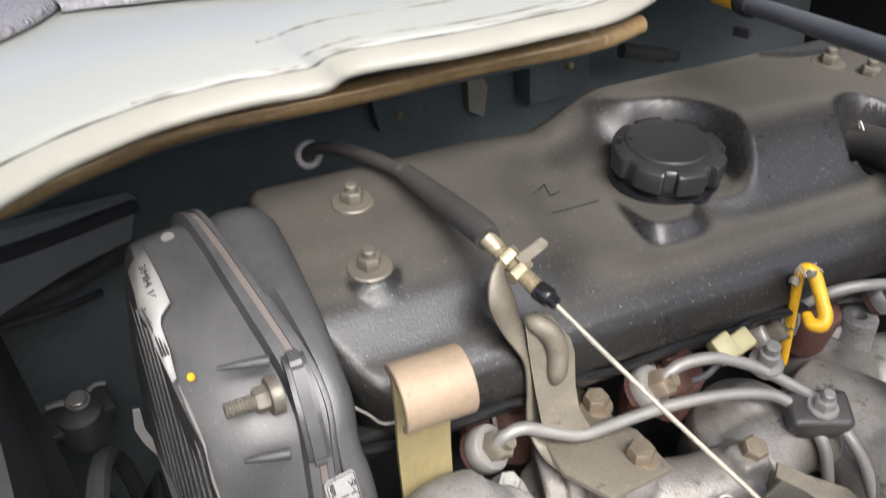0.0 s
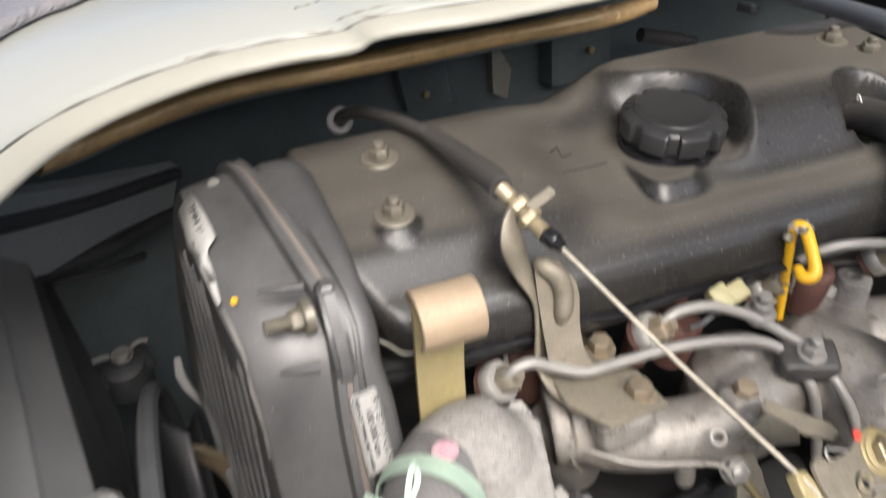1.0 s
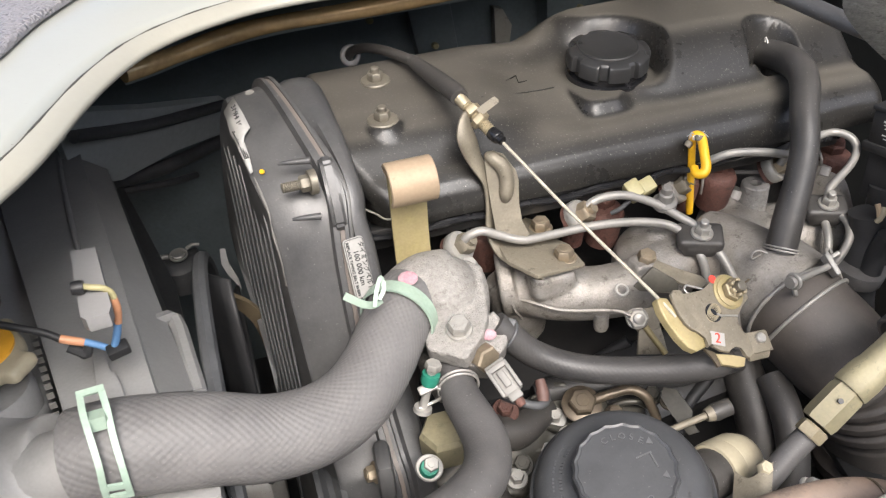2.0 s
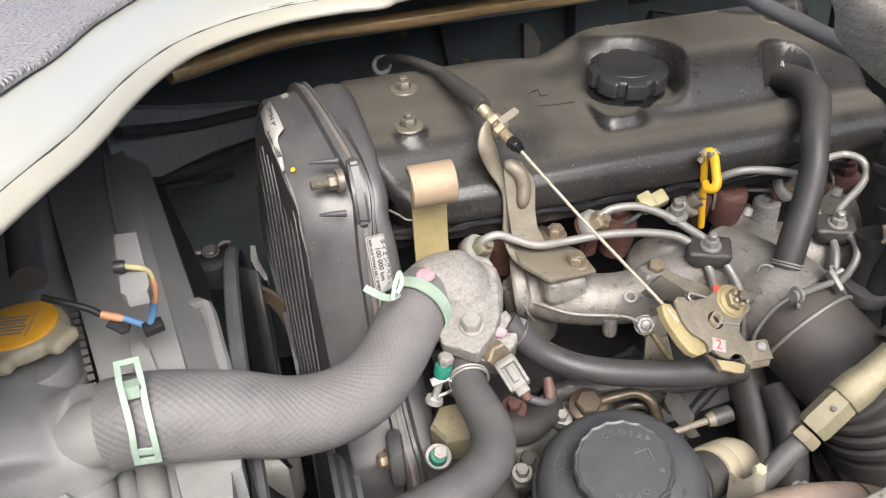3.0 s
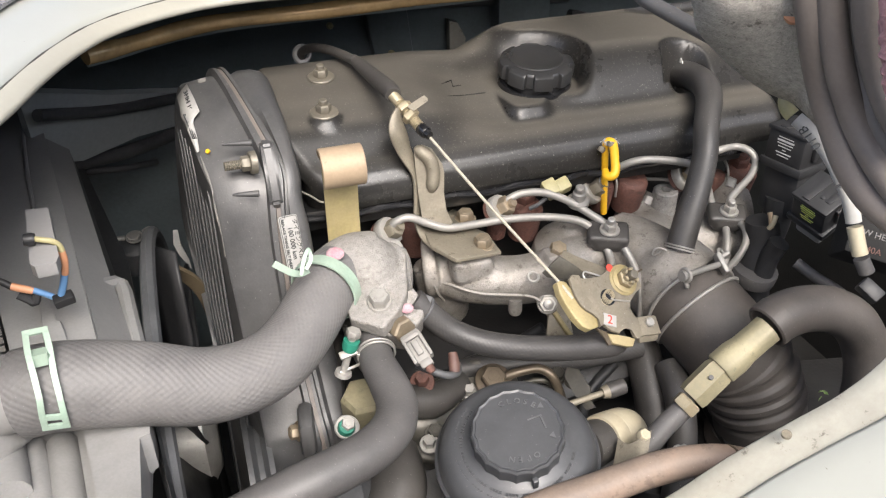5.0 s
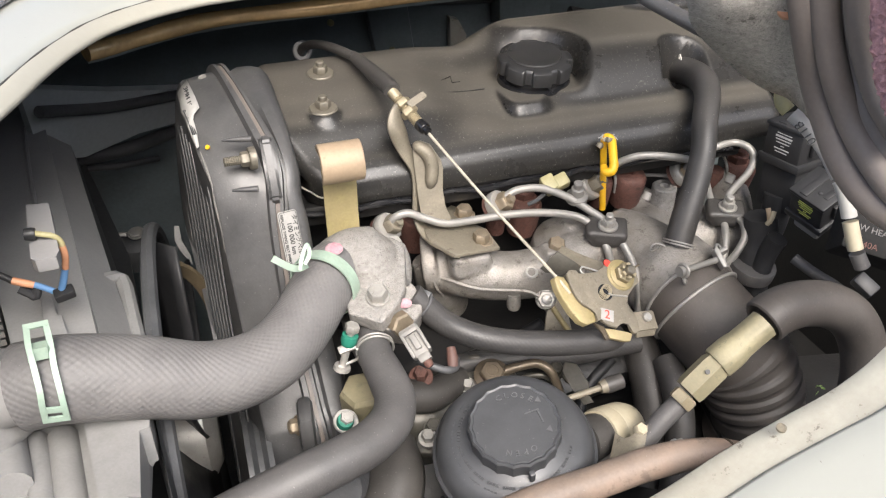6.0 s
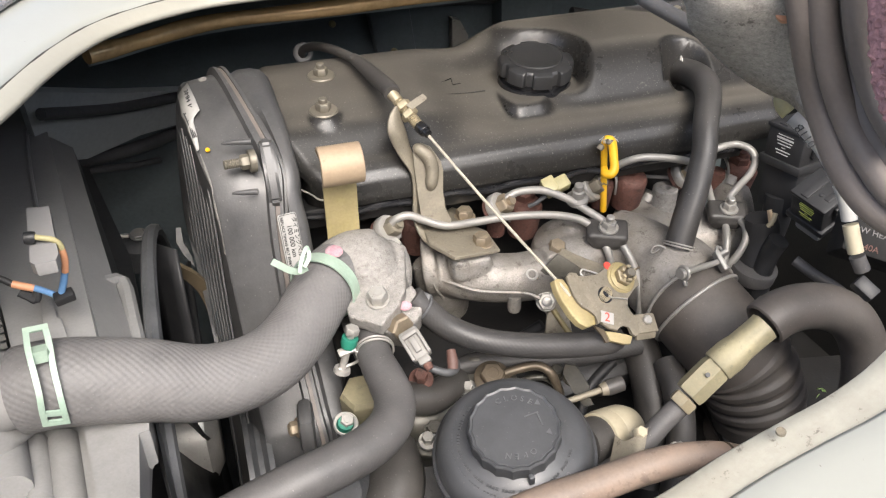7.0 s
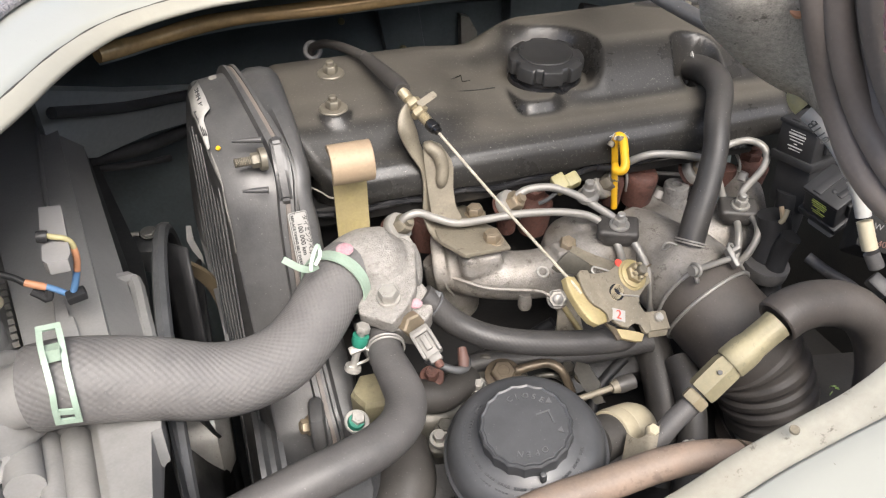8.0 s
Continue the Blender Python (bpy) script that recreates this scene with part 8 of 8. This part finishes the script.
box(bm, facing((0.020, 0.008, 0.697), (-0.1, -0.5, 0.85), (1, 0.1, 0)), 0.16, 0.07, 0.05, 0.01)
part("lower_body", bm, M_DARK, pump)
for p, f, w, mt in (((-0.042, -0.029, 0.738), 0.018, 0.0150, M_DKBRONZE), ((-0.102, -0.028, 0.752), 0.010, 0.010, M_RUST), ((-0.106, -0.058, 0.714), 0.009, 0.008, M_STEEL), ((-0.062, -0.025, 0.727), 0.008, 0.009, M_STEEL), ((-0.082, -0.027, 0.711), 0.012, 0.014, M_ZINC)):
    bolt("bolt", p, (-0.1, -0.4, 0.9), f, 0.008, pump, w, mt)
bm = bmesh.new()
tube(bm, [(-0.035, -0.030, 0.740), (-0.021, -0.032, 0.744), (-0.005, -0.034, 0.745), (0.004, -0.040, 0.741), (0.009, -0.044, 0.730), (0.012, -0.047, 0.719)], 0.0038, 14, 6)
part("spill_pipe", bm, M_DKBRONZE, pump, "tarnished bronze spill pipe")
bm = bmesh.new()
ra, rb = (Vector(q) for q in [(-0.010, -0.081, 0.743), (0.030, -0.080, 0.747)])
lathe(bm, ra, rb - ra, [(0.0026, 0), (0.0026, (rb - ra).length), (0.0045, (rb - ra).length), (0.006, (rb - ra).length + 0.005)], 14)
part("idle_rod", bm, M_ZINC, pump)
bm = bmesh.new()
lathe(bm, rb + (rb - ra).normalized() * 0.005, rb - ra, [(0.0062, 0), (0.0068, 0.003), (0.0064, 0.014)], 14)
part("rod_knob", bm, M_RUBBER, pump, "dark grey rubber knob")
bm = bmesh.new()
plate(bm, [(0.015, -0.048, 0.752), (0.022, -0.055, 0.753), (0.025, -0.072, 0.746), (0.021, -0.077, 0.742), (0.024, -0.084, 0.737), (0.018, -0.081, 0.733), (0.013, -0.066, 0.740), (0.011, -0.052, 0.747)], 0.0025, 0.0005)
part("lever_plate", bm, M_OILY, pump)
for q, rr in (([(-0.060, -0.006, 0.733), (-0.054, -0.007, 0.742), (-0.046, -0.010, 0.742), (-0.040, -0.012, 0.734)], 0.0030), ([(-0.075, -0.016, 0.724), (-0.070, -0.025, 0.724), (-0.062, -0.035, 0.725), (-0.054, -0.036, 0.726)], 0.0028), ([(-0.024, -0.026, 0.718), (-0.012, -0.029, 0.728), (0.001, -0.033, 0.730), (0.010, -0.035, 0.724)], 0.0026), ([(-0.099, -0.038, 0.710), (-0.090, -0.038, 0.715), (-0.080, -0.039, 0.714)], 0.0034)):
    bm = bmesh.new()
    tube(bm, q, rr, 10, 5)
    part("pipe", bm, M_OILY, pump, "oily steel pipe")
for q, f, h, mt in (((-0.071, -0.011, 0.732), 0.0105, 0.006, M_OILY), ((-0.059, -0.042, 0.725), 0.009, 0.006, M_STEEL), ((-0.098, -0.048, 0.714), 0.011, 0.006, M_OILY), ((-0.018, -0.036, 0.725), 0.010, 0.007, M_DKBRONZE), ((0.013, -0.035, 0.733), 0.010, 0.006, M_OILY), ((-0.074, -0.042, 0.713), 0.0095, 0.006, M_STEEL), ((0.021, -0.046, 0.733), 0.008, 0.005, M_ZINC), ((0.005, -0.017, 0.734), 0.009, 0.006, M_OILY)):
    bolt("bolt", q, (-0.1 + 0.04 * math.sin(q[0] * 900), -0.4, 0.9), f, h, pump, f * 0.8, mt)
bm = bmesh.new()
box(bm, facing((-0.050, -0.004, 0.723), (-0.2, -0.5, 0.8), (0.9, 0.3, 0)), 0.030, 0.016, 0.014, 0.003)
box(bm, facing((-0.006, -0.028, 0.708), (-0.1, -0.4, 0.9), (0.8, -0.4, 0)), 0.034, 0.022, 0.016, 0.003)
cast(part("casting", bm, M_OILY, pump), 0.0018, 3)
nut = thing("flanged_nut", (-0.150, -0.026, 0.748), "large oily hex nut beside a green marked bolt", "nut")
bm = bmesh.new()
hexagon(bm, (-0.1500, -0.0350, 0.7380), (-0.06, -0.18, 0.97), 0.031, 0.028, 0.25)
part("hex_nut", bm, M_FERRULE, nut, sharp=25)
bolt("bolt", (-0.170, -0.065, 0.758), (0.1, -0.45, 0.85), 0.0095, 0.008, nut, 0.0095, M_STEEL)
bm = bmesh.new()
lathe(bm, (-0.171, -0.067, 0.759), (0.1, -0.45, 0.85), [(0.0062, -0.002), (0.0066, 0.003), (0.0058, 0.006)], 14)
part("paint_mark", bm, M_GREENCAP, nut, "dark green paint on bolt")
for q, r, mt, nm in (([(-0.040, 0.037, 0.704), (-0.003, 0.034, 0.716), (0.026, 0.026, 0.737)], 0.005, M_CAP, "black pipe under intake manifold"), ([(0.075, -0.018, 0.716), (0.046, -0.031, 0.702), (0.029, -0.048, 0.676)], 0.005, M_CAP, "black hose behind the reservoir"),
                    ([(0.103, -0.010, 0.728), (0.098, -0.044, 0.705), (0.092, -0.070, 0.677), (0.079, -0.093, 0.636)], 0.016, M_RUBBER, "black rubber hose behind the reservoir"), ([(0.111, -0.046, 0.728), (0.107, -0.073, 0.714), (0.100, -0.097, 0.687), (0.082, -0.124, 0.641)], 0.012, M_RUBBER, "thin black hose behind reservoir"),
                    ([(-0.172, 0.020, 0.715), (-0.165, 0.038, 0.736), (-0.158, 0.057, 0.745)], 0.014, M_RUBBER, "black hose behind the timing cover"), ([(-0.139, -0.064, 0.718), (-0.141, -0.093, 0.718), (-0.153, -0.118, 0.708)], 0.022, M_RUBBER, "thick black hose under bypass hose"), ([(-0.185, -0.102, 0.731), (-0.164, -0.073, 0.706), (-0.139, -0.055, 0.671)], 0.018, M_BLACK, "dark bracket under bypass hose")):
    bm = bmesh.new()
    tube(bm, q, r, 16, 6)
    solo("hose", bm, mt, nm, "hose", "lower hoses")
bm = bmesh.new()
box(bm, pose(0.02, -0.02, 0.60), 0.34, 0.12, 0.10, 0.02)
solo("lower_engine", bm, M_DARK, "engine parts low in bay, blackened for shade", "engine block")
ACM = pose(0.245, -0.115, 0.635, 0, 0, -12)
cleaner = thing("air_cleaner", (0.245, -0.115, 0.60), "dark plastic air cleaner housing below the intake duct", "air cleaner")
bm = bmesh.new()
box(bm, ACM, 0.20, 0.19, 0.055, 0.012)
part("housing", bm, M_DARK, cleaner)
bm = bmesh.new()
box(bm, ACM @ pose(0, 0, 0.031), 0.206, 0.196, 0.010, 0.004)
part("lid", bm, M_DARK, cleaner)
bm = bmesh.new()
lathe(bm, (0.190, -0.0855, 0.652), (-0.2, 0.05, 1), [(0.047, 0), (0.047, 0.012), (0.043, 0.015), (0.041, 0.022)], 40)
part("inlet_collar", bm, M_DUCT, cleaner, "brown-dusted rubber collar")
